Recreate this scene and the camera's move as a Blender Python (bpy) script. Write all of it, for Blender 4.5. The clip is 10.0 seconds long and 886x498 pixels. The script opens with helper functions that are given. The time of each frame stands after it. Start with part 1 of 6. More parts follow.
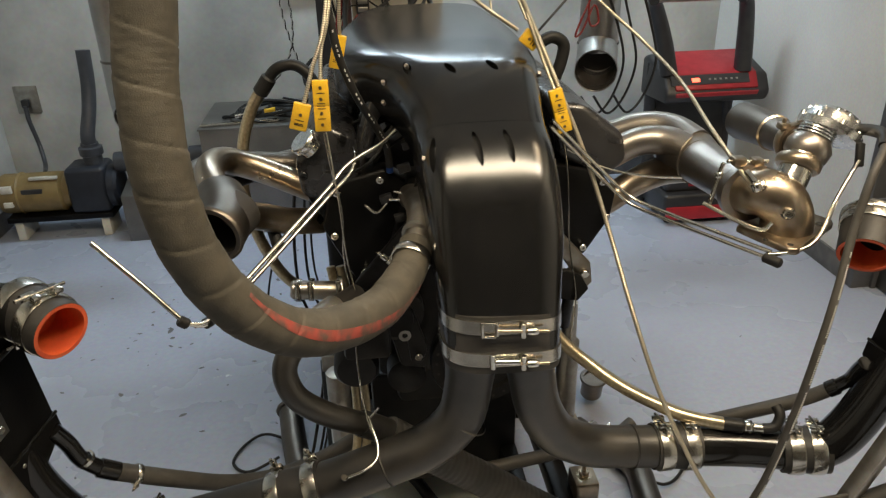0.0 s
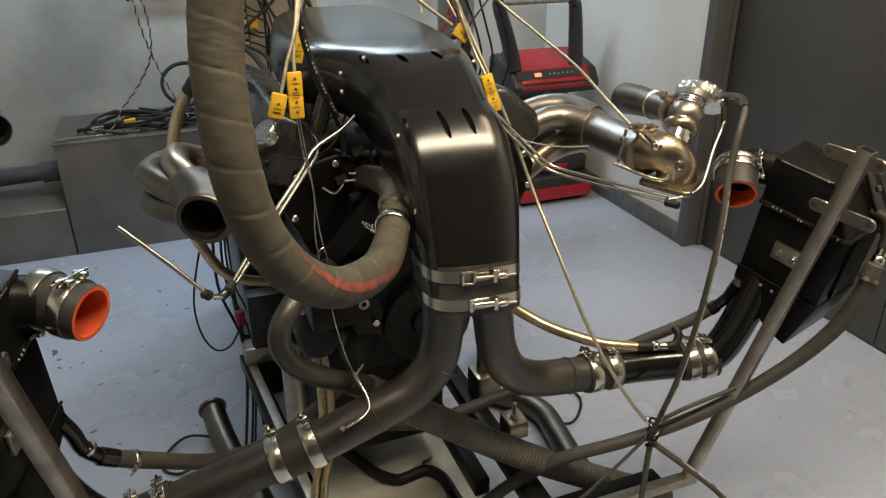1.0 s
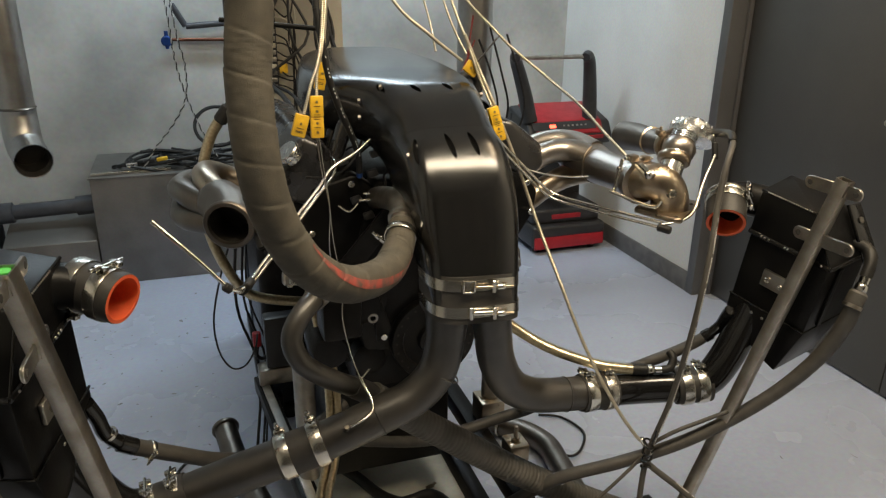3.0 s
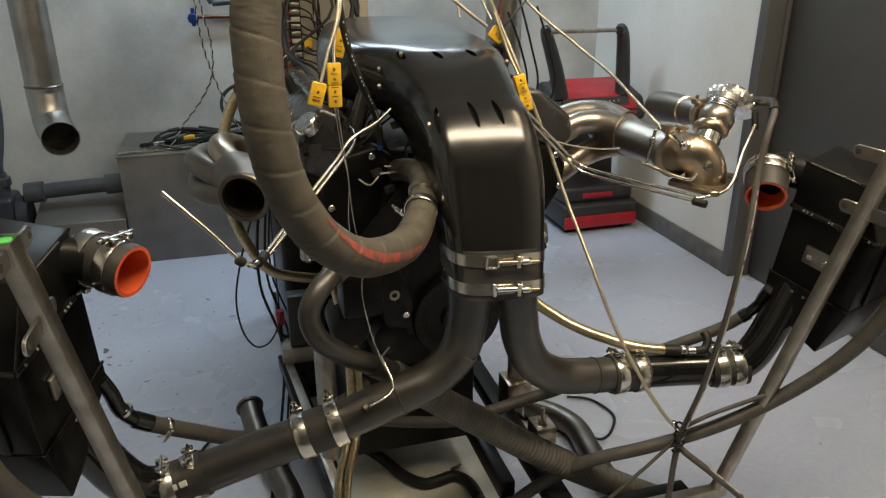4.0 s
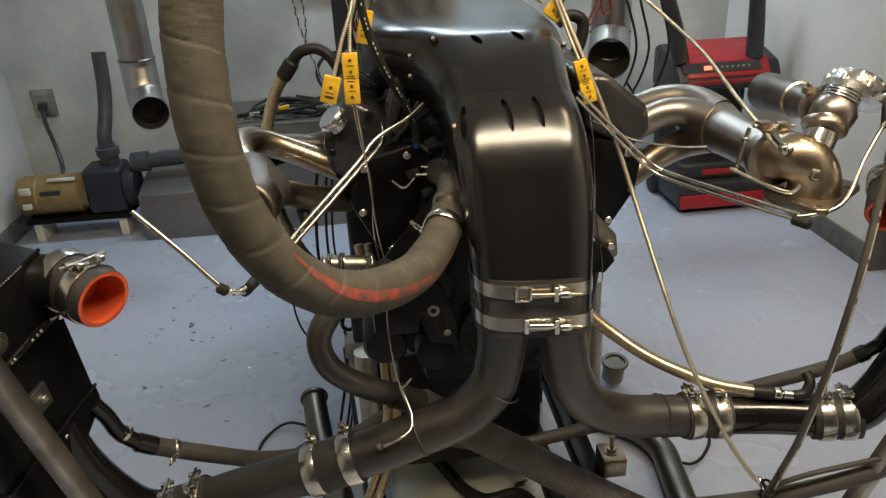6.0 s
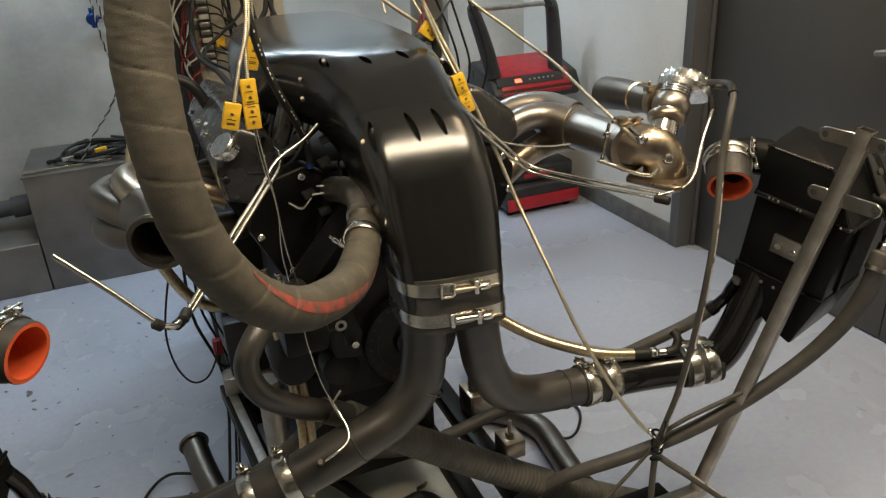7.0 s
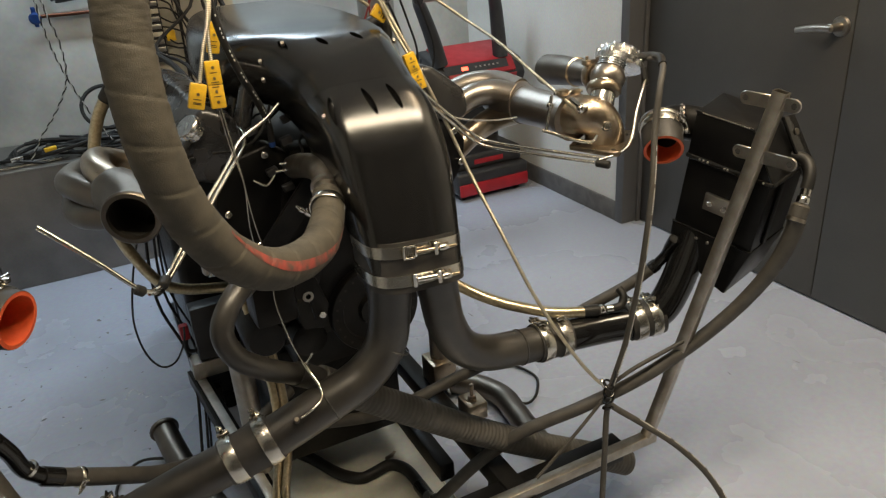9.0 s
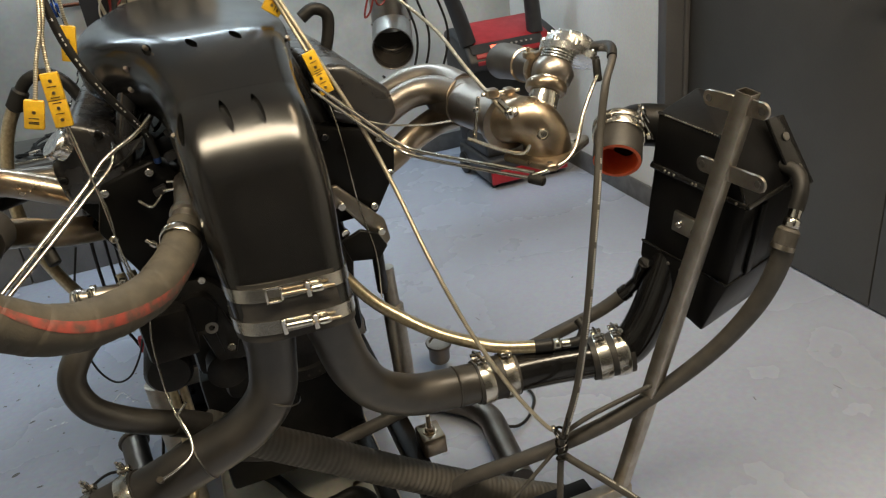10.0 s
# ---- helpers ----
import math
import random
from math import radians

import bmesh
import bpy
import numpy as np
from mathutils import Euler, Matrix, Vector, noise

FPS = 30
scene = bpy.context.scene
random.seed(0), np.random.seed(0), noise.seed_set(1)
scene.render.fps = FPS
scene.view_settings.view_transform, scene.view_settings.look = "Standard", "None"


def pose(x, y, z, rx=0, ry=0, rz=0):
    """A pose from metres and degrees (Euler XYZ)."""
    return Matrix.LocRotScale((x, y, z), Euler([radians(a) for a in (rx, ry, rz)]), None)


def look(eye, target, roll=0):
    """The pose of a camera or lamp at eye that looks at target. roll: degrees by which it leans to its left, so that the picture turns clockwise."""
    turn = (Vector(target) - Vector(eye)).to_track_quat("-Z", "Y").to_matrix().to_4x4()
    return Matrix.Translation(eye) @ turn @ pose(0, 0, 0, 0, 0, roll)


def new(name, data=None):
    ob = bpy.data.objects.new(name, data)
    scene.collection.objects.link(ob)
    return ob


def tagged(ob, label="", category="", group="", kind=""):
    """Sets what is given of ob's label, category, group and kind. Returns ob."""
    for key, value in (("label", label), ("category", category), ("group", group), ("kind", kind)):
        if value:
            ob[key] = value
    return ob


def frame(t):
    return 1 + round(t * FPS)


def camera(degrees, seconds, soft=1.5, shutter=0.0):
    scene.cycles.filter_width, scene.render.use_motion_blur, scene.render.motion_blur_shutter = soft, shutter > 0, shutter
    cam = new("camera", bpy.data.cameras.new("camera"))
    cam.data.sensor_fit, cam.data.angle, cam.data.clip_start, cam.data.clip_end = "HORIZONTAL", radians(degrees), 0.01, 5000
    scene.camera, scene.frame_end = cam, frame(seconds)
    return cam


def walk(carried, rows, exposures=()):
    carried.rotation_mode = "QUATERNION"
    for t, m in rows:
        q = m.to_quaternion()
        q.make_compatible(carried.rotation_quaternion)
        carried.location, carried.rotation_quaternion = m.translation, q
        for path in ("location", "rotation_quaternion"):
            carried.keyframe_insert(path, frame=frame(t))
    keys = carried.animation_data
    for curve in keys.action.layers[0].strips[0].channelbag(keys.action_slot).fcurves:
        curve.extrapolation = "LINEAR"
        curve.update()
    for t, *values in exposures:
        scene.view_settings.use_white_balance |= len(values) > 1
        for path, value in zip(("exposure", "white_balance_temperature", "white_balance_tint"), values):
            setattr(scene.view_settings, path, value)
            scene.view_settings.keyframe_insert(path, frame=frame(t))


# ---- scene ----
cam = camera(62.3, 10.0, 1.25)
PATH = [
    (0, (0.172, 0.154, 1.496), (0.357, 1.947, 0.628), -1.5),
    (0.5, (0.037, 0.100, 1.508), (0.473, 1.849, 0.641), -2.1),
    (1, (-0.108, 0.027, 1.506), (0.536, 1.717, 0.651), -0.3),
    (1.5, (-0.167, -0.035, 1.508), (0.541, 1.626, 0.647), 1.0),
    (2, (-0.142, -0.074, 1.494), (0.525, 1.645, 0.720), 0.8),
    (2.2, (-0.133, -0.092, 1.497), (0.511, 1.640, 0.732), 0.7),
    (3.3, (-0.118, -0.103, 1.450), (0.492, 1.670, 0.755), 0.7),
    (3.5, (-0.111, -0.094, 1.442), (0.493, 1.675, 0.729), 0.7),
    (4, (-0.092, -0.063, 1.431), (0.435, 1.714, 0.680), -0.1),
    (4.5, (-0.053, -0.017, 1.422), (0.318, 1.785, 0.638), -0.6),
    (5, (0.026, 0.027, 1.417), (0.214, 1.848, 0.611), -1.8),
    (5.2, (0.062, 0.046, 1.416), (0.183, 1.869, 0.603), -2.4),
    (6.3, (0.133, 0.132, 1.458), (0.369, 1.921, 0.595), -3.7),
    (6.5, (0.104, 0.106, 1.458), (0.487, 1.883, 0.624), -2.6),
    (7, (-0.051, 0.095, 1.458), (0.617, 1.794, 0.641), -3.2),
    (7.5, (-0.151, 0.072, 1.460), (0.660, 1.707, 0.643), -3.4),
    (8, (-0.212, 0.041, 1.456), (0.662, 1.644, 0.640), -2.1),
    (8.5, (-0.216, 0.014, 1.455), (0.651, 1.623, 0.641), -3.3),
    (9, (-0.105, 0.004, 1.445), (0.675, 1.646, 0.612), -4.1),
    (9.5, (0.113, 0.004, 1.442), (0.752, 1.690, 0.578), -4.5),
    (10, (0.295, 0.087, 1.422), (0.824, 1.801, 0.538), -7.4),
]
walk(cam, [(t, look(eye, target, roll)) for t, eye, target, roll in PATH], [(0.0, 0.90), (10.0, 0.90)])

from mathutils.bvhtree import BVHTree

# ---------------------------------------------------------------- world and lamps
world = bpy.data.worlds.new("world")
scene.world = world
world.use_nodes = True
world.node_tree.nodes["Background"].inputs[0].default_value = (0.6, 0.65, 0.7, 1)
world.node_tree.nodes["Background"].inputs[1].default_value = 0.05


def area_lamp(name, eye, target, sx, sy, watts, colour):
    data = bpy.data.lights.new(name, "AREA")
    data.shape, data.size, data.size_y, data.energy, data.color = "RECTANGLE", sx, sy, watts, colour
    ob = new(name, data)
    ob.matrix_world = look(eye, target)
    return ob


LAMPS = [  # centre, size, watts, colour
    ((0.62, 0.45, 2.86), (2.3, 0.40), 40, (1.0, 0.81, 0.535)),
    ((0.45, 3.45, 2.86), (2.0, 0.26), 24, (0.69, 0.87, 1.0)),
    # no known lamp here: warm fill added for the floor at right
    ((1.60, 0.9, 2.86), (0.28, 1.2), 6, (1.0, 0.64, 0.26)),
]
for c, size, watts, colour in LAMPS:
    area_lamp("lamp", (c[0], c[1], c[2] + 0.0), (c[0], c[1] + 0.0001, 0), size[0], size[1], watts, colour)


# ---------------------------------------------------------------- materials
def material(name, base, rough=0.5, metal=0.0, second=None, scale=18.0, fine=160.0, bump=0.15, rvar=0.12, coat=0.0, mix=0.5,
             stretch=(1, 1, 1), uvwave=None, glow=0.0, depth=0.002, spec=0.5):
    m = bpy.data.materials.new(name)
    m.use_nodes = True
    nt = m.node_tree
    n, l = nt.nodes, nt.links
    p = n["Principled BSDF"]
    p.inputs["Metallic"].default_value = metal
    p.inputs["Coat Weight"].default_value = coat
    p.inputs["Specular IOR Level"].default_value = spec
    p.inputs["Coat Roughness"].default_value = 0.15
    co = n.new("ShaderNodeTexCoord")
    mp = n.new("ShaderNodeMapping")
    mp.inputs["Scale"].default_value = stretch
    l.new(co.outputs["Object"], mp.inputs["Vector"])
    a = n.new("ShaderNodeTexNoise")
    a.inputs["Scale"].default_value, a.inputs["Detail"].default_value = scale, 5
    b = n.new("ShaderNodeTexNoise")
    b.inputs["Scale"].default_value, b.inputs["Detail"].default_value = fine, 3
    l.new(mp.outputs[0], a.inputs["Vector"])
    l.new(mp.outputs[0], b.inputs["Vector"])
    ramp = n.new("ShaderNodeValToRGB")
    ramp.color_ramp.elements[0].position, ramp.color_ramp.elements[1].position = 0.5 - mix * 0.3, 0.5 + mix * 0.3
    ramp.color_ramp.interpolation = "EASE"
    sec = second or tuple(c * 0.75 for c in base)
    ramp.color_ramp.elements[0].color = (*base, 1)
    ramp.color_ramp.elements[1].color = (*sec, 1)
    l.new(a.outputs["Fac"], ramp.inputs["Fac"])
    last = ramp.outputs["Color"]
    mul = n.new("ShaderNodeMix")
    mul.data_type, mul.blend_type = "RGBA", "MULTIPLY"
    mul.inputs["Factor"].default_value = 0.25
    l.new(last, mul.inputs[6])
    l.new(b.outputs["Color"], mul.inputs[7])
    bright = n.new("ShaderNodeMix")
    bright.data_type, bright.blend_type = "RGBA", "MULTIPLY"
    bright.inputs["Factor"].default_value = 1.0
    bright.inputs[7].default_value = (1.14, 1.14, 1.14, 1)
    l.new(mul.outputs[2], bright.inputs[6])
    l.new(bright.outputs[2], p.inputs["Base Color"])
    rr = n.new("ShaderNodeMapRange")
    rr.inputs["To Min"].default_value, rr.inputs["To Max"].default_value = max(rough - rvar, 0.03), min(rough + rvar, 1.0)
    l.new(a.outputs["Fac"], rr.inputs["Value"])
    l.new(rr.outputs[0], p.inputs["Roughness"])
    bp = n.new("ShaderNodeBump")
    bp.inputs["Strength"].default_value, bp.inputs["Distance"].default_value = bump, depth
    height = b.outputs["Fac"]
    if uvwave:  # a weave or a wrapped ridge along the tube: (times round, turns a metre, weight)
        uv = n.new("ShaderNodeUVMap")
        waves = []
        for sign in uvwave["signs"]:
            wm = n.new("ShaderNodeMapping")
            wm.inputs["Rotation"].default_value = (0, 0, sign)
            wm.inputs["Scale"].default_value = (uvwave["scale"], uvwave["scale"], 1)
            l.new(uv.outputs[0], wm.inputs["Vector"])
            w = n.new("ShaderNodeTexWave")
            w.wave_profile = uvwave.get("profile", "SIN")
            w.inputs["Scale"].default_value, w.inputs["Distortion"].default_value = 1.0, uvwave.get("distort", 0.3)
            l.new(wm.outputs[0], w.inputs["Vector"])
            waves.append(w.outputs["Fac"])
        h = waves[0]
        if len(waves) > 1:
            mm = n.new("ShaderNodeMath")
            mm.operation = "MAXIMUM"
            l.new(waves[0], mm.inputs[0])
            l.new(waves[1], mm.inputs[1])
            h = mm.outputs[0]
        height = h
        # shade in the grooves, put into the base colour where height is low
        if uvwave.get("dark"):
            dk = n.new("ShaderNodeMix")
            dk.data_type, dk.blend_type = "RGBA", "MULTIPLY"
            inv = n.new("ShaderNodeMapRange")
            inv.inputs["To Min"].default_value, inv.inputs["To Max"].default_value = uvwave["dark"], 0.0
            l.new(h, inv.inputs["Value"])
            l.new(inv.outputs[0], dk.inputs["Factor"])
            l.new(bright.outputs[2], dk.inputs[6])
            dk.inputs[7].default_value = (0.12, 0.11, 0.1, 1)
            l.new(dk.outputs[2], p.inputs["Base Color"])
    l.new(height, bp.inputs["Height"])
    l.new(bp.outputs[0], p.inputs["Normal"])
    if glow:
        p.inputs["Emission Color"].default_value = (*base, 1)
        p.inputs["Emission Strength"].default_value = glow
    return m


M = {}
M["floor"] = material("floor_epoxy", (0.360, 0.398, 0.494), 0.27, 0, (0.332, 0.368, 0.456), 1.7, 60, 0.03, 0.05)
M["wall"] = material("wall_paint", (0.66, 0.66, 0.64), 0.6, 0, (0.60, 0.60, 0.58), 2.5, 90, 0.12, 0.1)
M["wall_dirty"] = material("wall_paint_stained", (0.565, 0.575, 0.565), 0.5, 0, (0.30, 0.31, 0.305), 2.1, 45, 0.25, 0.15, mix=0.85)
M["ceiling"] = material("ceiling_paint", (0.7, 0.7, 0.68), 0.8)
M["door"] = material("door_paint", (0.060, 0.058, 0.054), 0.42, 0, (0.052, 0.050, 0.047), 3, 120, 0.1, 0.06)
M["jamb"] = material("jamb_paint", (0.095, 0.095, 0.097), 0.4, 0, (0.08, 0.08, 0.082), 3, 120, 0.1, 0.06)
M["skirting"] = material("skirting_rubber", (0.12, 0.12, 0.12), 0.55)
M["plenum"] = material("black_carbon_lacquer", (0.006, 0.006, 0.0064), 0.205, 0, (0.008, 0.008, 0.008), 60, 500, 0.05, 0.04, stretch=(1, 1, 0.08), depth=0.0006, spec=0.68)
M["black_pipe"] = material("black_powder_coat", (0.014, 0.0130, 0.0116), 0.38, 0, (0.026, 0.0235, 0.020), 25, 420, 0.14, 0.10, depth=0.0006, spec=0.75)
M["black_gloss"] = material("black_gloss_paint", (0.006, 0.006, 0.0065), 0.15, 0, (0.009, 0.009, 0.009), 20, 300, 0.03, 0.05)
M["black_matt"] = material("black_satin_paint", (0.0045, 0.0045, 0.005), 0.34, 0, (0.007, 0.007, 0.007), 14, 200, 0.10, 0.08, spec=0.14)
M["engine"] = material("engine_black_casting", (0.005, 0.005, 0.0055), 0.36, 0, (0.010, 0.0095, 0.009), 30, 300, 0.3, 0.12, spec=0.22)
M["rubber"] = material("black_rubber", (0.010, 0.010, 0.010), 0.5, 0, (0.016, 0.0155, 0.015), 30, 300, 0.15, 0.1, spec=0.3)
M["silicone"] = material("dark_silicone", (0.020, 0.019, 0.018), 0.55, 0, (0.032, 0.030, 0.028), 40, 300, 0.15, 0.08)
M["orange"] = material("orange_silicone", (0.72, 0.12, 0.035), 0.5, 0, (0.62, 0.09, 0.03), 30, 200, 0.1)
M["clamp"] = material("stainless_band", (0.62, 0.60, 0.55), 0.24, 1, (0.5, 0.48, 0.43), 40, 400, 0.05, 0.1)
M["chrome"] = material("bright_zinc", (0.62, 0.61, 0.57), 0.2, 1, (0.6, 0.58, 0.53), 60, 400, 0.05, 0.08)
M["header"] = material("heat_tinted_stainless", (0.40, 0.365, 0.33), 0.36, 1, (0.28, 0.245, 0.21), 9, 260, 0.06, 0.08, mix=1.0)
M["header_dull"] = material("dull_heat_stainless", (0.185, 0.165, 0.142), 0.40, 1, (0.13, 0.112, 0.094), 12, 260, 0.08, 0.10, mix=1.0)
M["bronze"] = material("straw_tinted_steel", (0.45, 0.375, 0.285), 0.30, 1, (0.31, 0.25, 0.185), 16, 260, 0.06, 0.08)
M["alu"] = material("machined_aluminium", (0.90, 0.90, 0.89), 0.26, 1, (0.72, 0.72, 0.7), 60, 300, 0.05, 0.08)
M["raw"] = material("raw_mill_steel", (0.44, 0.41, 0.36), 0.36, 1, (0.27, 0.24, 0.20), 22, 240, 0.12, 0.12, mix=1.0)
M["strip"] = material("bright_milled_strip", (0.62, 0.62, 0.60), 0.42, 0.55, (0.50, 0.50, 0.48), 30, 240, 0.1, 0.1)
M["plate"] = material("zinc_plate", (0.42, 0.40, 0.36), 0.35, 1, (0.33, 0.31, 0.28), 30, 240, 0.1, 0.1)
M["tubing"] = material("bright_stainless_tubing", (0.72, 0.70, 0.64), 0.22, 1, (0.6, 0.57, 0.5), 60, 300, 0.04, 0.06)
M["wrap"] = material("grey_brown_hose_cloth", (0.066, 0.058, 0.043), 0.74, 0, (0.046, 0.041, 0.031), 34, 620, 0.5, 0.08, depth=0.0007)
M["corrugated"] = material("grey_corrugated_hose", (0.088, 0.082, 0.073), 0.66, 0, (0.066, 0.062, 0.055), 26, 300, 0.5, 0.08,
                           uvwave=dict(signs=(1.57,), scale=27.0, distort=0.3, dark=0.08), depth=0.002)
M["hose"] = material("grey_push_lock_hose", (0.055, 0.051, 0.045), 0.55, 0, (0.042, 0.039, 0.035), 40, 420, 0.2, 0.08)
M["redprint"] = material("faded_red_print", (0.26, 0.045, 0.032), 0.75, 0, (0.075, 0.05, 0.04), 55, 240, 0.2, mix=0.6)
M["braid"] = material("stainless_braid", (0.56, 0.48, 0.33), 0.30, 0.9, (0.44, 0.37, 0.25), 150, 900, 0.03, 0.05, depth=0.0006)
M["fine_braid"] = material("fine_steel_overbraid", (0.76, 0.70, 0.56), 0.36, 0.8, (0.60, 0.55, 0.43), 90, 700, 0.5, 0.08,
                           uvwave=dict(signs=(1.57,), scale=92.0, distort=0.1, dark=0.5), depth=0.0008)
M["cover"] = material("satin_grey_black_casting", (0.016, 0.016, 0.018), 0.28, 0, (0.024, 0.0235, 0.0235), 20, 300, 0.15, 0.08, spec=0.7)
M["water"] = material("spilled_water", (0.55, 0.58, 0.62), 0.05, 0, (0.5, 0.53, 0.58), 30, 200, 0.02, 0.02, spec=1.0)
M["yellow"] = material("yellow_connector_plastic", (0.72, 0.44, 0.02), 0.45, 0, (0.62, 0.36, 0.02), 60, 300, 0.1)
M["blackink"] = material("black_marker_ink", (0.02, 0.018, 0.015), 0.7)
M["whiteprint"] = material("white_hose_print", (0.6, 0.6, 0.58), 0.7)
M["red"] = material("red_plastic", (0.36, 0.012, 0.02), 0.4, 0, (0.30, 0.010, 0.016), 20, 200, 0.06)
M["redlight"] = material("red_display_digits", (1.0, 0.08, 0.04), 0.5, glow=3.0)
M["bplastic"] = material("black_plastic", (0.018, 0.018, 0.02), 0.42, 0, (0.026, 0.026, 0.028), 20, 300, 0.1)
M["motor"] = material("ochre_motor_paint", (0.23, 0.16, 0.06), 0.5, 0, (0.17, 0.118, 0.045), 12, 120, 0.1)
M["pump"] = material("blue_black_pump_paint", (0.018, 0.021, 0.03), 0.45)
M["pvc"] = material("grey_pvc", (0.05, 0.053, 0.062), 0.4)
M["sheet"] = material("brushed_sheet_steel", (0.20, 0.19, 0.18), 0.42, 0.6, (0.15, 0.145, 0.135), 5, 120, 0.08, 0.08)
M["label"] = material("off_white_label", (0.6, 0.58, 0.52), 0.6)
M["beige"] = material("beige_panel_paint", (0.42, 0.39, 0.31), 0.5, 0, (0.36, 0.33, 0.27), 8, 100, 0.1)
M["darkred"] = material("oxide_red_paint", (0.05, 0.022, 0.022), 0.5)
M["copper"] = material("dull_copper", (0.15, 0.07, 0.048), 0.4, 1)
M["blue"] = material("blue_anodised", (0.02, 0.07, 0.28), 0.35, 0.6)
M["wirew"] = material("pale_twisted_wire", (0.45, 0.45, 0.42), 0.6)
M["wirer"] = material("red_wire", (0.22, 0.022, 0.018), 0.5)
M["green"] = material("green_tape", (0.08, 0.45, 0.08), 0.6)
M["lampglass"] = material("lamp_diffuser", (0.9, 0.9, 0.88), 0.5, glow=2.5)
# near-black for pipe insides, and for flat discs painted as shaded holes
M["bore"] = material("dark_bore", (0.02, 0.018, 0.016), 0.8, 0, (0.03, 0.027, 0.024), 20, 200, 0.2)
M["galv"] = material("galvanised_duct", (0.42, 0.41, 0.39), 0.34, 1, (0.33, 0.31, 0.29), 8, 100, 0.06, 0.1)
M["pan"] = material("grey_sheet_tray", (0.66, 0.65, 0.57), 0.42, 0.0, (0.50, 0.49, 0.43), 6, 80, 0.1)


# ---------------------------------------------------------------- mesh helpers
def V(*a):
    return Vector(a if len(a) > 1 else a[0])


M["speck"] = material("dried_drips", (0.10, 0.10, 0.105), 0.5)


def thing(name, base, label, category, group="", kind=""):
    ob = new(name)
    ob.empty_display_size = 0.05
    ob.location = base
    return tagged(ob, label, category, group, kind)


def part(name, bm, mat, parent=None, label="", smooth=40):
    bmesh.ops.recalc_face_normals(bm, faces=bm.faces)
    me = bpy.data.meshes.new(name)
    bm.to_mesh(me)
    bm.free()
    me.materials.append(M[mat])
    if smooth:
        me.shade_smooth()
        me.set_sharp_from_angle(angle=radians(smooth))
    ob = new(name, me)
    if parent:
        ob.parent = parent
        ob.matrix_parent_inverse = Matrix.Translation(-parent.location)
    if label:
        ob["label"] = label
    return ob


def single(name, bm, mat, label, category, group="", kind="", smooth=40):
    return tagged(part(name, bm, mat, None, "", smooth), label, category, group, kind)


def bm_of(*parts):
    out = bmesh.new()
    for b in parts:
        me = bpy.data.meshes.new("join")
        b.to_mesh(me)
        b.free()
        out.from_mesh(me)
        bpy.data.meshes.remove(me)
    return out


def box8(o, a, b, c, bevel=0.0, seg=2):
    """A box from a corner and three edges, with rounded edges."""
    bm = bmesh.new()
    o, a, b, c = V(o), V(a), V(b), V(c)
    vs = [bm.verts.new(o + a * i + b * j + c * k) for i in (0, 1) for j in (0, 1) for k in (0, 1)]
    for q in ((0, 1, 3, 2), (4, 6, 7, 5), (0, 4, 5, 1), (2, 3, 7, 6), (0, 2, 6, 4), (1, 5, 7, 3)):
        bm.faces.new([vs[i] for i in q])
    bmesh.ops.recalc_face_normals(bm, faces=bm.faces)
    if bevel:
        bmesh.ops.bevel(bm, geom=bm.edges[:], offset=bevel, segments=seg, profile=0.5, affect="EDGES")
    return bm


def box(x0, x1, y0, y1, z0, z1, bevel=0.0, seg=2):
    return box8((x0, y0, z0), (x1 - x0, 0, 0), (0, y1 - y0, 0), (0, 0, z1 - z0), bevel, seg)


def prism(poly, ext, bevel=0.0, seg=2):
    bm = bmesh.new()
    e = V(ext)
    lo = [bm.verts.new(V(p)) for p in poly]
    hi = [bm.verts.new(V(p) + e) for p in poly]
    bm.faces.new(lo[::-1])
    bm.faces.new(hi)
    for i in range(len(poly)):
        j = (i + 1) % len(poly)
        bm.faces.new((lo[i], lo[j], hi[j], hi[i]))
    bmesh.ops.recalc_face_normals(bm, faces=bm.faces)
    if bevel:
        bmesh.ops.bevel(bm, geom=bm.edges[:], offset=bevel, segments=seg, profile=0.5, affect="EDGES")
    return bm


def smooth_path(pts, sub=6, vals=None):
    P = [V(p) for p in pts]
    out, ov = [], []
    for i in range(len(P) - 1):
        p0, p1, p2, p3 = P[max(i - 1, 0)], P[i], P[i + 1], P[min(i + 2, len(P) - 1)]
        for k in range(sub):
            t = k / sub
            out.append(0.5 * (2 * p1 + (p2 - p0) * t + (2 * p0 - 5 * p1 + 4 * p2 - p3) * t * t + (3 * p1 - p0 - 3 * p2 + p3) * t ** 3))
            if vals:
                ov.append(vals[i] * (1 - t) + vals[i + 1] * t)
    out.append(P[-1])
    if vals:
        ov.append(vals[-1])
    return out, ov


def frames(P):
    tang = [(P[min(i + 1, len(P) - 1)] - P[max(i - 1, 0)]).normalized() for i in range(len(P))]
    up = Vector((0, 0, 1)) if abs(tang[0].z) < 0.9 else Vector((0, 1, 0))
    a = tang[0].cross(up).normalized()
    res = []
    for t in tang:
        a = (a - t * a.dot(t)).normalized()
        res.append((t, a, t.cross(a)))
    return res


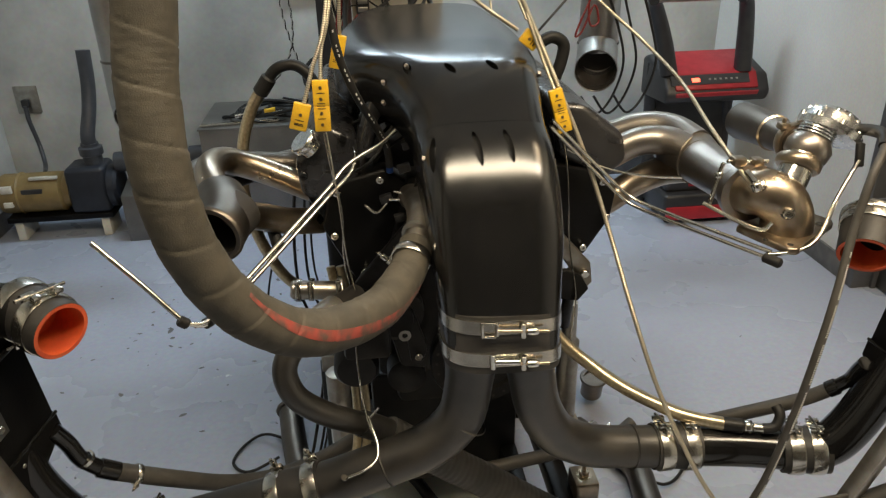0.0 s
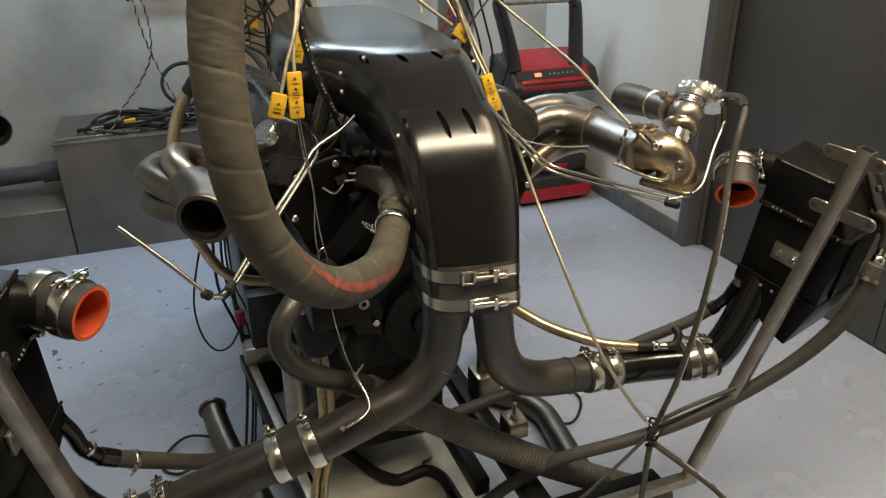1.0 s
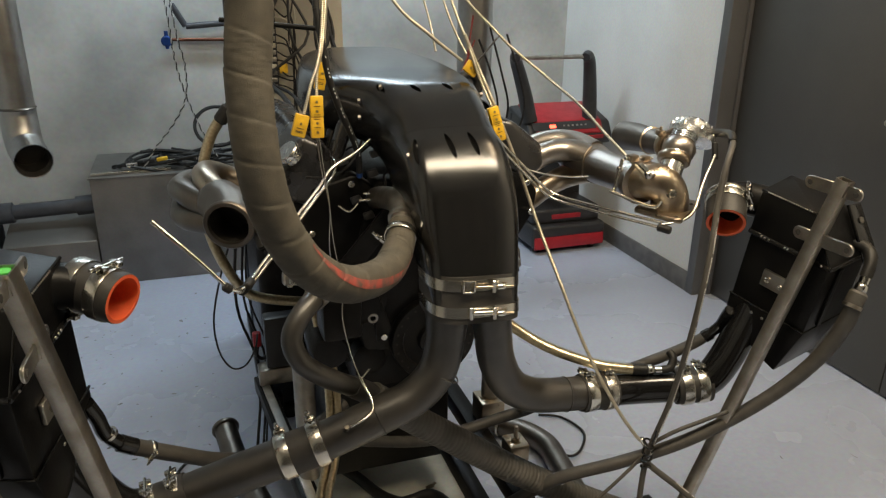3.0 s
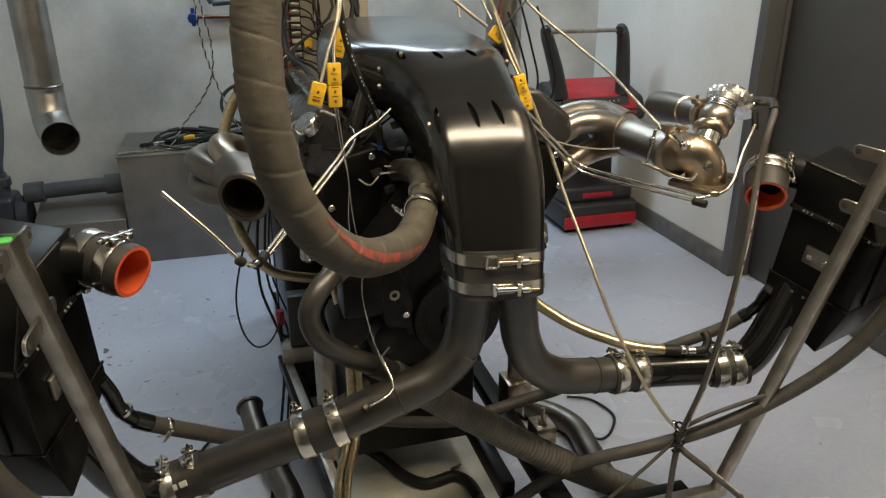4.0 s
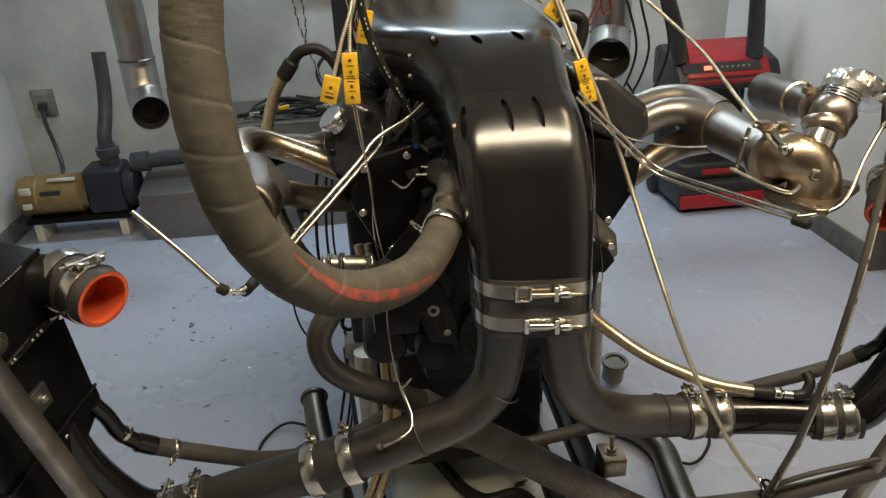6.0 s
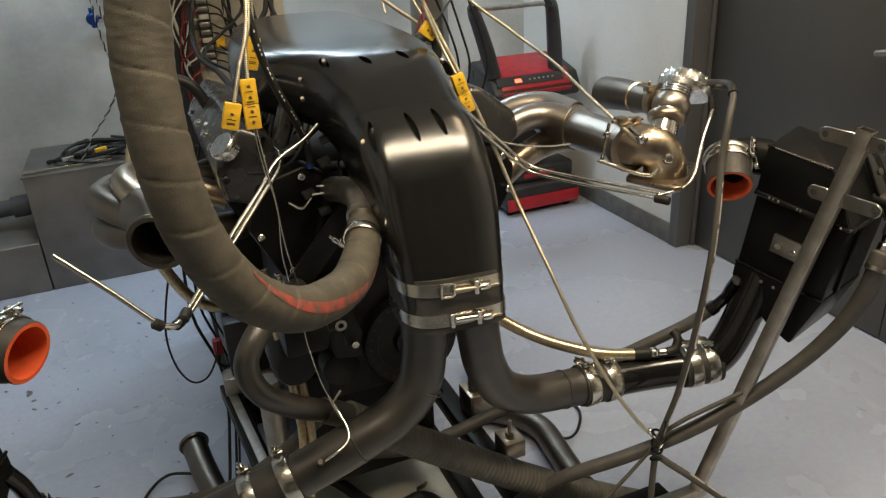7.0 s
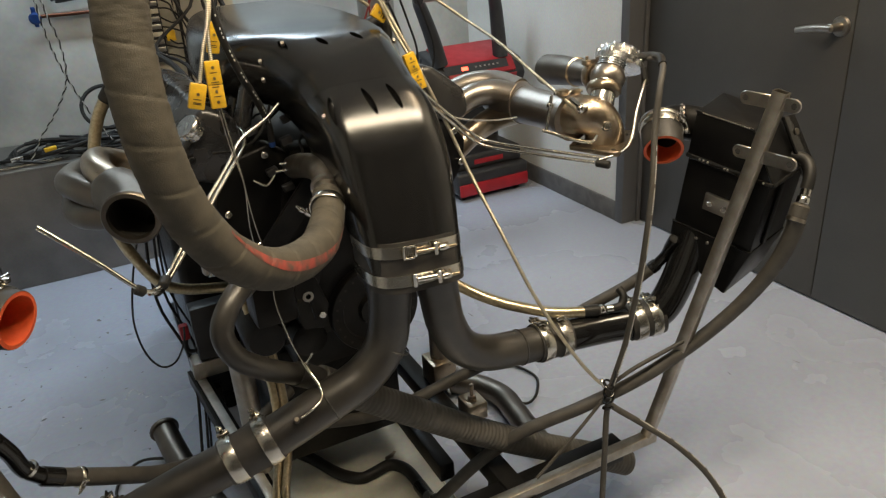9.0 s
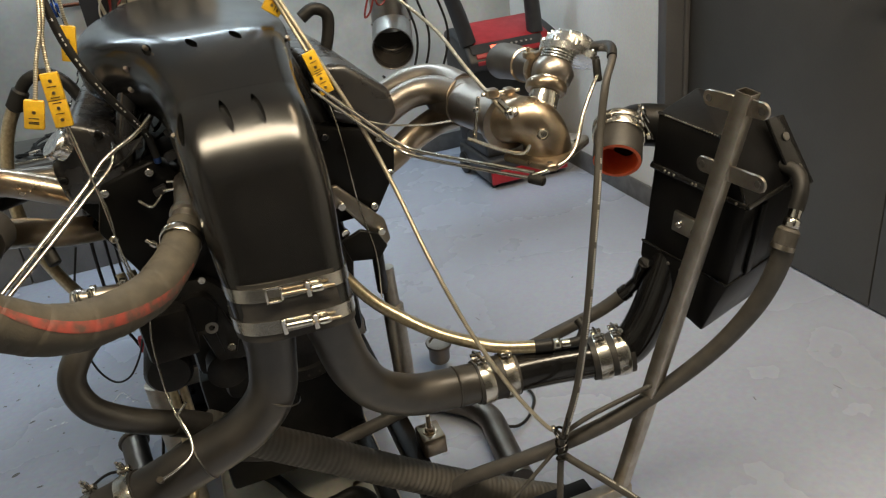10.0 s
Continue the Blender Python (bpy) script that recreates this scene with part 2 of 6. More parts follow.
def sweep(pts, r, seg=16, sub=6, cap=True, arc=None, straight=False):
    """A round tube along a smooth line; r is one radius or one for each point; arc: a strip (from, to in degrees) alone."""
    rs = list(r) if isinstance(r, (list, tuple)) else [r] * len(pts)
    if straight:
        P, R = [V(p) for p in pts], rs
    else:
        P, R = smooth_path(pts, sub, rs)
    fr = frames(P)
    bm = bmesh.new()
    uv = bm.loops.layers.uv.new("UVMap")
    a0, a1 = (0, 360) if arc is None else arc
    n = seg if arc is None else max(2, seg)
    rings, along, d = [], [], 0.0
    for i, (p, (t, a, b), rad) in enumerate(zip(P, fr, R)):
        if i:
            d += (p - P[i - 1]).length
        along.append(d)
        rings.append([bm.verts.new(p + rad * (math.cos(w) * a + math.sin(w) * b))
                      for w in (radians(a0 + (a1 - a0) * k / n) for k in range(n if arc is None else n + 1))])
    rmean = sum(R) / len(R)
    cols = n
    for i in range(len(P) - 1):
        for k in range(cols):
            k2 = (k + 1) % n if arc is None else k + 1
            f = bm.faces.new((rings[i][k], rings[i][k2], rings[i + 1][k2], rings[i + 1][k]))
            us = [k / n, (k + 1) / n, (k + 1) / n, k / n]
            ws = [along[i], along[i], along[i + 1], along[i + 1]]
            for lp, u_, w_ in zip(f.loops, us, ws):
                lp[uv].uv = (u_ * 2 * math.pi * rmean, w_)
    if cap and arc is None:
        bm.faces.new(rings[0][::-1])
        bm.faces.new(rings[-1])
    return bm


def basis(axis):
    t = V(axis).normalized()
    up = Vector((0, 0, 1)) if abs(t.z) < 0.9 else Vector((0, 1, 0))
    a = t.cross(up).normalized()
    return t, a, t.cross(a)


def lathe(o, axis, profile, seg=24, closed=False):
    """A turned body: (distance along the axis, radius) pairs."""
    t, a, b = basis(axis)
    o = V(o)
    bm = bmesh.new()
    uv = bm.loops.layers.uv.new("UVMap")
    rings = []
    for s, r in profile:
        if r < 1e-5:
            rings.append([bm.verts.new(o + t * s)])
        else:
            rings.append([bm.verts.new(o + t * s + r * (math.cos(2 * math.pi * k / seg) * a + math.sin(2 * math.pi * k / seg) * b)) for k in range(seg)])
    pairs = list(zip(rings, rings[1:]))
    if closed:
        pairs.append((rings[-1], rings[0]))
    for p, q in pairs:
        for k in range(seg):
            j = (k + 1) % seg
            if len(p) == 1 and len(q) == 1:
                continue
            if len(p) == 1:
                bm.faces.new((p[0], q[j], q[k]))
            elif len(q) == 1:
                bm.faces.new((p[k], p[j], q[0]))
            else:
                bm.faces.new((p[k], p[j], q[j], q[k]))
    return bm


def rod(p, q, r, seg=12):
    p, q = V(p), V(q)
    L = (q - p).length
    e = min(r * 0.25, L * 0.2)
    return lathe(p, q - p, [(0, 0), (0, r - e), (e, r), (L - e, r), (L, r - e), (L, 0)], seg)


def hexbolt(o, axis, r, h):
    t, a, b = basis(axis)
    o = V(o)
    poly = [o + r * (math.cos(k * math.pi / 3) * a + math.sin(k * math.pi / 3) * b) for k in range(6)]
    return prism(poly, t * h, r * 0.15, 1)


def pipe_shell(o, axis, r0, r1, length, seg=32):
    """An open hollow pipe end."""
    return lathe(o, axis, [(0, r1), (0, r0), (length, r0), (length, r1)], seg, closed=True)


def helix(o, axis, r, thick, turns, length, n=14):
    t, a, b = basis(axis)
    pts = []
    for i in range(int(turns * n) + 1):
        w = 2 * math.pi * i / n
        pts.append(V(o) + t * (length * i / (turns * n)) + r * (math.cos(w) * a + math.sin(w) * b))
    return sweep(pts, thick, 6, 1)


def mirror_x(p):
    return (0.668 - p[0], p[1] - 0.035, p[2])


# ---------------------------------------------------------------- the room
single("floor", box(-1.85, 2.5, -2.65, 4.25, -0.12, 0.0), "floor", "pale blue-grey sealed concrete floor with scuffs and drips", "floor", kind="structure", smooth=0)
single("wall_back", box(-1.82, 2.24, 4.1, 4.22, 0, 3.0), "wall_dirty", "off-white painted back wall with grey stains", "wall", kind="structure", smooth=0)
# the stained paint here also darkens the wall in place of shade
single("wall_left", box(-1.82, -1.70, -2.5, 4.1, 0, 3.0), "wall_dirty", "off-white painted side wall, darker paint for stains and its shade", "wall", kind="structure", smooth=0)
# never in view; coloured dark so that black parts reflect little light
single("wall_front", box(-1.82, 2.24, -2.62, -2.5, 0, 3.0), "door", "unseen wall behind the walk, dark grey for dark reflections", "wall", kind="structure", smooth=0)
single("wall_right", bm_of(box(2.12, 2.24, 2.652, 4.1, 0, 3.0), box(2.12, 2.24, -2.5, 0.548, 0, 3.0), box(2.12, 2.24, 0.548, 2.652, 2.152, 3.0)), "wall",
       "white painted wall with a double doorway", "wall", kind="structure", smooth=0)
single("ceiling", box(-1.82, 2.24, -2.62, 4.22, 3.0, 3.1), "ceiling", "plain white ceiling", "ceiling", kind="structure", smooth=0)
single("baseboard_right", box(2.108, 2.12, 2.655, 4.1, 0, 0.10, 0.003), "skirting", "dark grey rubber skirting", "baseboard", kind="structure")
single("baseboard_back", box(-1.70, 2.108, 4.088, 4.1, 0, 0.10, 0.003), "skirting", "dark grey rubber skirting", "baseboard", kind="structure")
single("baseboard_left", box(-1.70, -1.688, -2.5, 4.088, 0, 0.10, 0.003), "skirting", "dark grey rubber skirting", "baseboard", kind="structure")

# door frame and two leaves
frame_1 = thing("door_frame", (2.16, 1.6, 0), "dark grey steel door frame", "door frame", kind="structure")
part("jamb", box(2.105, 2.245, 2.60, 2.655, 0, 2.155, 0.003), "jamb", frame_1)
part("jamb", box(2.105, 2.245, 0.545, 0.60, 0, 2.155, 0.003), "jamb", frame_1)
part("head", box(2.105, 2.245, 0.60, 2.60, 2.10, 2.155, 0.003), "jamb", frame_1)
part("stop", box(2.185, 2.206, 2.585, 2.60, 0, 2.10, 0.002), "jamb", frame_1)


def door_leaf(name, y0, y1):
    leaf = thing(name, (2.23, (y0 + y1) / 2, 0), "closed dark grey painted steel door", "door", "double door", kind="structure")
    part("panel", box(2.208, 2.25, y0, y1, 0.008, 2.097, 0.002), "door", leaf)
    return leaf


door_1 = door_leaf("door_1", 1.617, 2.597)
door_2 = door_leaf("door_2", 0.603, 1.613)
lever = part("lever_handle", bm_of(lathe((2.2085, 1.662, 1.014), (-1, 0, 0), [(0, 0.034), (0.004, 0.034), (0.010, 0.030), (0.012, 0.016), (0.045, 0.014), (0.06, 0.015), (0.064, 0.010), (0.064, 0)], 28),
                                   sweep([(2.152, 1.657, 1.014), (2.150, 1.695, 1.012), (2.150, 1.745, 1.005), (2.153, 1.790, 0.996)], [0.0135, 0.0135, 0.0125, 0.011], 14)), "raw", door_1, "brushed steel lever handle")

# ceiling lamps, all out of view; the third is only added fill
for c, size, watts, colour in LAMPS:
    fx = thing("ceiling_light", (c[0], c[1], 3.0), "unseen white ceiling light with long tubes, the right-hand one added as fill", "ceiling light", "ceiling lights")
    part("housing", box(c[0] - size[0] / 2 - 0.02, c[0] + size[0] / 2 + 0.02, c[1] - size[1] / 2 - 0.02, c[1] + size[1] / 2 + 0.02, 2.90, 2.999, 0.004), "label", fx)
    part("diffuser", box(c[0] - size[0] / 2, c[0] + size[0] / 2, c[1] - size[1] / 2, c[1] + size[1] / 2, 2.885, 2.899, 0.003), "lampglass", fx)

# ---------------------------------------------------------------- hose clamps
def hose_print(path, r, toward, share, owner, wide=0.5):
    """Short pale bars along a hose, on the side that faces toward."""
    for a, b_ in path:
        d = b_ - a
        n = V(toward)
        n = (n - d * (n.dot(d) / d.dot(d))).normalized()
        w = d.cross(n).normalized() * (r * wide)
        part("print_mark", box8(a + n * (r * 0.93) - w / 2, d * share, w, n * (r * 0.10), 0.0001), "whiteprint", owner)


def t_clamp(c, axis, r, width=0.019, turn=0.0, group="pipe clamps"):
    """A band clamp with its bolt, which sits at turn degrees round the pipe."""
    t, a, b = basis(axis)
    c = V(c)
    w = radians(turn)
    out = math.cos(w) * a + math.sin(w) * b
    tan = t.cross(out)
    cl = thing("hose_clamp", c - V(0, 0, r), "bright stainless band clamp with a tightening bolt", "hose clamp", group)
    part("band", lathe(c - t * width / 2, t, [(0, r - 0.0004), (0, r + 0.0012), (width * 0.12, r + 0.0020), (width * 0.88, r + 0.0020), (width, r + 0.0012), (width, r - 0.0004)], 36, True), "clamp", cl)
    k = min(1.0, r / 0.032)
    o = c + out * (r + 0.005 * k)
    part("bridge", bm_of(box8(o - tan * 0.022 * k - t * width * 0.45 - out * 0.004 * k, tan * 0.012 * k, t * width * 0.9, out * 0.008 * k, 0.0015 * k),
                         box8(o + tan * 0.010 * k - t * width * 0.45 - out * 0.004 * k, tan * 0.012 * k, t * width * 0.9, out * 0.008 * k, 0.0015 * k)), "clamp", cl)
    part("bolt", bm_of(rod(o - tan * 0.030 * k + out * 0.003 * k, o + tan * 0.042 * k + out * 0.003 * k, 0.0028 * k), lathe(o + tan * 0.024 * k + out * 0.003 * k, tan, [(0, 0), (0, 0.0055 * k), (0.009 * k, 0.0055 * k), (0.009 * k, 0)], 10)), "chrome", cl)
    return cl


# ---------------------------------------------------------------- black intake plenum
STATIONS = [  # top or front (y, z), underside (y, z), x left, x right
    (1.88, 1.278, 1.90, 1.15, 0.160, 0.470),
    (1.66, 1.278, 1.70, 1.14, 0.122, 0.482),
    (1.50, 1.272, 1.57, 1.13, 0.118, 0.484),
    (1.42, 1.2640, 1.52, 1.12, 0.142, 0.482),
    (1.372, 1.2565, 1.48, 1.11, 0.188, 0.476),
    (1.340, 1.2480, 1.44, 1.10, 0.216, 0.470),
    (1.280, 1.2225, 1.41, 1.08, 0.235, 0.462),
    (1.218, 1.189, 1.37, 1.06, 0.246, 0.457),
    (1.170, 1.161, 1.33, 1.04, 0.249, 0.456),
    (1.125, 1.112, 1.29, 1.02, 0.252, 0.456),
    (1.098, 1.045, 1.25, 0.99, 0.256, 0.456),
    (1.078, 0.970, 1.215, 0.955, 0.262, 0.450),
    (1.066, 0.900, 1.192, 0.900, 0.267, 0.446),
    (1.060, 0.852, 1.184, 0.852, 0.268, 0.445),
]


def station(s):
    """The plenum's outline at a place along it."""
    i = min(int(s), len(STATIONS) - 2)
    f = s - i
    q = [STATIONS[max(0, min(len(STATIONS) - 1, i + k))] for k in (-1, 0, 1, 2)]
    return [0.5 * (2 * b + (c - a) * f + (2 * a - 5 * b + 4 * c - d) * f * f + (3 * b - a - 3 * c + d) * f ** 3) for a, b, c, d in zip(*q)]


def ring_at(s, grow=0.0, n=64, power=3.6):
    y0, z0, y1, z1, xl, xr = station(s)
    front, back = V(0, y0, z0), V(0, y1, z1)
    mid, half = (front + back) / 2, (front - back) / 2
    hl = half.length
    half = half * ((hl + grow) / hl)
    w = (xr - xl) / 2 + grow
    pts = []
    for k in range(n):
        a = 2 * math.pi * k / n
        ca, sa = math.cos(a), math.sin(a)
        cx = math.copysign(abs(ca) ** (2 / power), ca)
        cy = math.copysign(abs(sa) ** (2 / power), sa)
        pts.append(V((xl + xr) / 2 + w * cx, mid.y + half.y * cy, mid.z + half.z * cy))
    return pts


def loft(rings, cap=True):
    bm = bmesh.new()
    vs = [[bm.verts.new(p) for p in r] for r in rings]
    n = len(vs[0])
    for p, q in zip(vs, vs[1:]):
        for k in range(n):
            j = (k + 1) % n
            bm.faces.new((p[k], p[j], q[j], q[k]))
    if cap:
        bm.faces.new(vs[0][::-1])
        bm.faces.new(vs[-1])
    return bm


plenum = thing("intake_plenum", (0.35, 1.4, 1.1), "satin black moulded intake plenum with narrow slots over the engine", "intake plenum")
SEAM = 7.0
upper = loft([ring_at(SEAM * k / 42) for k in range(43)])
lower = loft([ring_at(SEAM + 0.02, -0.0015)] + [ring_at(SEAM + 0.02 + (13 - SEAM - 0.02) * k / 36, 0.0012, 64, 3.6 + min(1.0, k / 8)) for k in range(37)])


def surface_frame(tree, p, towards):
    hit = tree.ray_cast(V(p) - V(towards).normalized() * 0.25, V(towards).normalized())
    return hit[0], hit[1]


def lens_cutter(c, n, along, length, width, depth):
    n = V(n).normalized()
    u = V(along) - n * V(along).dot(n)
    u.normalize()
    v = n.cross(u)
    ring = []
    for k in range(20):
        a = 2 * math.pi * k / 20
        ring.append(V(c) + u * (length / 2 * math.cos(a)) + v * (width / 2 * math.sin(a) * abs(math.sin(a)) ** 0.3) - n * depth)
    return prism(ring, n * (depth + 0.02))


def carved(bm, cutters, name):
    """The mesh bm with pockets cut into it."""
    bmesh.ops.recalc_face_normals(bm, faces=bm.faces)
    me, mc = bpy.data.meshes.new("solid"), bpy.data.meshes.new("cut")
    bm.to_mesh(me)
    bm.free()
    cb = bm_of(*cutters)
    bmesh.ops.recalc_face_normals(cb, faces=cb.faces)
    cb.to_mesh(mc)
    cb.free()
    a, b = new("solid", me), new("cut", mc)
    mod = a.modifiers.new("cut", "BOOLEAN")
    mod.operation, mod.object, mod.solver = "DIFFERENCE", b, "EXACT"
    bpy.context.view_layer.update()
    out = bmesh.new()
    res = a.evaluated_get(bpy.context.evaluated_depsgraph_get()).to_mesh()
    out.from_mesh(res)
    bpy.data.objects.remove(a)
    bpy.data.objects.remove(b)
    return out


upper.normal_update(), lower.normal_update()
bmesh.ops.recalc_face_normals(upper, faces=upper.faces), bmesh.ops.recalc_face_normals(lower, faces=lower.faces)
tu, tl = BVHTree.FromBMesh(upper), BVHTree.FromBMesh(lower)
down = V(0, 0.62, -0.78)
cut_u, cut_l, studs = [], [], []
for x, y, z in ((0.245, 1.349, 1.254), (0.313, 1.338, 1.245), (0.382, 1.343, 1.244)):
    c, n = surface_frame(tu, (x, y, z), down)
    cut_u.append(lens_cutter(c, n, (-0.35, 0.62, 0.7), 0.034, 0.0135, 0.012))
    studs.append((c - n * 0.008, n) if x < 0.3 else None)
for x, y, z, L in ((0.266, 1.178, 1.157, 0.062), (0.332, 1.173, 1.163, 0.064), (0.379, 1.177, 1.162, 0.062)):
    c, n = surface_frame(tl, (x, y, z), V(0, 0.75, -0.66))
    cut_l.append(lens_cutter(c, n, (-0.1, 0.6, 0.8), L, 0.0125, 0.012))
upper_ob = part("upper_shell", carved(upper, cut_u, "upper"), "plenum", plenum, smooth=30)
lower_ob = part("lower_duct", carved(lower, cut_l, "lower"), "plenum", plenum, smooth=30)
for p in ((0.207, 1.379, 1.219), (0.205, 1.370, 1.187), (0.245, 1.349, 1.250), (0.468, 1.36, 1.225), (0.256, 1.19, 1.145)):
    c = V(p)
    part("screw", lathe(c - V(0, -0.006, 0.004), (-0.25, -0.7, 0.6), [(0, 0), (0, 0.0036), (0.008, 0.0036), (0.0092, 0.0026), (0.0092, 0.0015), (0.007, 0.0015), (0.007, 0)], 12), "header", plenum, "bright socket-head screw")

# the coupler under the duct and its two bands
coupler = thing("duct_coupler", (0.36, 1.12, 0.83), "dark silicone coupler sleeve joining duct and split pipe", "coupler")
S_TOP, S_END = 11.72, 13.0


def band_rings(z0, z1, grow, n=64):
    """Rings round the duct's lower end between two heights."""
    out = []
    for z in (z0, z1):
        f = (0.925 - z) / 0.1
        w, d = 0.0895, 0.066
        yc = 1.134 - 0.014 * f
        ring = []
        for k in range(n):
            a = 2 * math.pi * k / n
            ca, sa = math.cos(a), math.sin(a)
            ring.append(V(0.357 + (w + grow) * math.copysign(abs(ca) ** 0.55, ca), yc + (d + grow) * math.copysign(abs(sa) ** 0.55, sa), z + 0.10 * ((w + grow) * ca) * -1 * 0.9))
        out.append(ring)
    return out


part("sleeve", loft(sum([band_rings(z, z, 0.003)[:1] for z in (0.845, 0.849, 0.88, 0.92, 0.936)], [])), "silicone", coupler)


def duct_band(z, h, grow, loop):
    cl = thing("duct_clamp", (0.36, 1.05, z), "wide stainless band clamp with a bolt round the duct", "hose clamp", "duct clamps")
    rings = band_rings(z, z + h, grow)
    inner = band_rings(z, z + h, grow - 0.0018)
    part("band", loft([inner[0], rings[0], rings[1], inner[1]], False), "clamp", cl)
    zb = z + h / 2
    y = 1.134 - 0.014 * (0.925 - zb) / 0.1 - 0.066 - grow

    def q(x):
        return zb - 0.09 * (x - 0.36)
    def bar_at(x, w, dz0, dz1, lift=0.0):
        return box8((x, y - 0.006 - lift, q(x) + dz0 * h), (w, 0, -0.09 * w), (0, 0.006, 0), (0, 0, (dz1 - dz0) * h), 0.0012)
    if loop:  # an open square loop holds the bolt
        part("bridge", bm_of(bar_at(0.318, 0.004, -0.62, 0.62, 0.003), bar_at(0.340, 0.004, -0.50, 0.50, 0.003), bar_at(0.322, 0.018, 0.46, 0.62, 0.003), bar_at(0.322, 0.018, -0.62, -0.46, 0.003)), "clamp", cl)
    else:
        part("bridge", bm_of(rod((0.335, y - 0.004, q(0.335) - h * 0.62), (0.335, y - 0.004, q(0.335) + h * 0.62), 0.0045), rod((0.337, y - 0.008, q(0.337) + 0.002), (0.376, y - 0.008, q(0.376) + 0.002), 0.0050)), "chrome", cl)
    part("trunnion", rod((0.381, y - 0.007, q(0.381) - h * 0.60), (0.381, y - 0.007, q(0.381) + h * 0.60), 0.0048), "clamp", cl)
    part("bolt", rod((0.342, y - 0.009, q(0.342)), (0.420, y - 0.009, q(0.420)), 0.0026), "bronze", cl)
    part("nut", lathe((0.386, y - 0.009, q(0.386)), (1, 0, -0.09), [(0, 0), (0, 0.0052), (0.004, 0.0062), (0.013, 0.0062), (0.017, 0.0048), (0.017, 0)], 12), "chrome", cl)
    return cl


duct_band(0.909, 0.021, 0.005, True)
duct_band(0.857, 0.021, 0.005, False)

# ---------------------------------------------------------------- split pipe under the duct
ypipe = thing("split_pipe", (0.36, 1.13, 0.55), "matt black split pipe feeding both intercoolers", "air pipe")
part("collar", loft(sum([band_rings(z, z, g)[:1] for z, g in ((0.860, -0.001), (0.850, -0.003), (0.840, -0.024))], [])), "black_pipe", ypipe)
LEG_L = [(0.312, 1.122, 0.850), (0.308, 1.120, 0.790), (0.292, 1.120, 0.718), (0.242, 1.118, 0.668), (0.165, 1.114, 0.640), (0.095, 1.112, 0.618), (0.045, 1.112, 0.603)]
LEG_R = [(0.403, 1.124, 0.850), (0.412, 1.126, 0.790), (0.430, 1.140, 0.708), (0.470, 1.158, 0.632), (0.535, 1.172, 0.585), (0.620, 1.178, 0.566), (0.680, 1.178, 0.560)]
part("branch", sweep(LEG_L, [0.044, 0.039, 0.039, 0.039, 0.039, 0.039, 0.039], 28, 8), "black_pipe", ypipe)
part("branch", sweep(LEG_R, [0.044, 0.039, 0.039, 0.039, 0.039, 0.039, 0.039], 28, 8), "black_pipe", ypipe)
part("crotch", sweep([(0.358, 1.122, 0.862), (0.358, 1.122, 0.842), (0.358, 1.124, 0.826), (0.358, 1.126, 0.816)], [0.046, 0.040, 0.026, 0.008], 24, 5), "black_pipe", ypipe)
for c, d in (((0.165, 1.114, 0.640), (-1, -0.03, -0.36)), ((0.62, 1.178, 0.566), (1, 0, -0.1)), ((0.30, 1.12, 0.715), (-0.5, 0, -0.8))):
    part("weld_bead", lathe(V(c), d, [(-0.002, 0.0395), (0, 0.0412), (0.002, 0.0395)], 32), "black_pipe", ypipe)
# sensor boss and thin line on the left branch
part("boss", bm_of(hexbolt((0.098, 1.086, 0.641), (-0.1, -0.6, 0.75), 0.0055, 0.016)), "header_dull", ypipe, "small brass fitting")

left_sleeve = single("sleeve_coupler", sweep([(0.062, 1.112, 0.608), (0.018, 1.116, 0.594), (-0.032, 1.120, 0.580)], 0.0425, 28, 4), "silicone", "dark silicone sleeve between two pipes", "coupler", "sleeve couplers")
right_sleeve = single("sleeve_coupler", sweep([(0.660, 1.178, 0.561), (0.700, 1.177, 0.559), (0.745, 1.173, 0.558)], 0.0425, 28, 4), "silicone", "dark silicone sleeve between two pipes", "coupler", "sleeve couplers")
single("sleeve_coupler", sweep([(0.893, 1.1425, 0.5565), (0.930, 1.132, 0.560), (0.970, 1.121, 0.5645)], 0.0425, 28, 4), "silicone", "dark silicone sleeve between two pipes", "coupler", "sleeve couplers")
cooler_sleeve = thing("sleeve_coupler", (-0.245, 1.13, 0.48), "dark silicone sleeve with a pale printed mark", "coupler", "sleeve couplers")
part("sleeve", sweep([(-0.200, 1.132, 0.530), (-0.240, 1.132, 0.520), (-0.290, 1.129, 0.511)], 0.0425, 28, 4), "silicone", cooler_sleeve)
hose_print([(V(-0.228, 1.132, 0.527), V(-0.236, 1.132, 0.525)), (V(-0.239, 1.132, 0.5245), V(-0.247, 1.131, 0.5225)), (V(-0.250, 1.131, 0.522), V(-0.258, 1.130, 0.520))], 0.0455, (0.1, -0.9, 0.45), 0.8, cooler_sleeve, 0.22)
left_pipe = single("air_pipe", sweep([(-0.02, 1.119, 0.583), (-0.09, 1.126, 0.562), (-0.16, 1.131, 0.541), (-0.225, 1.132, 0.523)], 0.039, 28, 5), "black_pipe", "matt black air pipe to the intercooler", "air pipe", "air pipes")
right_pipe = single("air_pipe", sweep([(0.735, 1.174, 0.558), (0.83, 1.160, 0.556), (0.925, 1.133, 0.558)], 0.0375, 28, 5), "black_gloss", "gloss black air pipe to the intercooler", "air pipe", "air pipes")
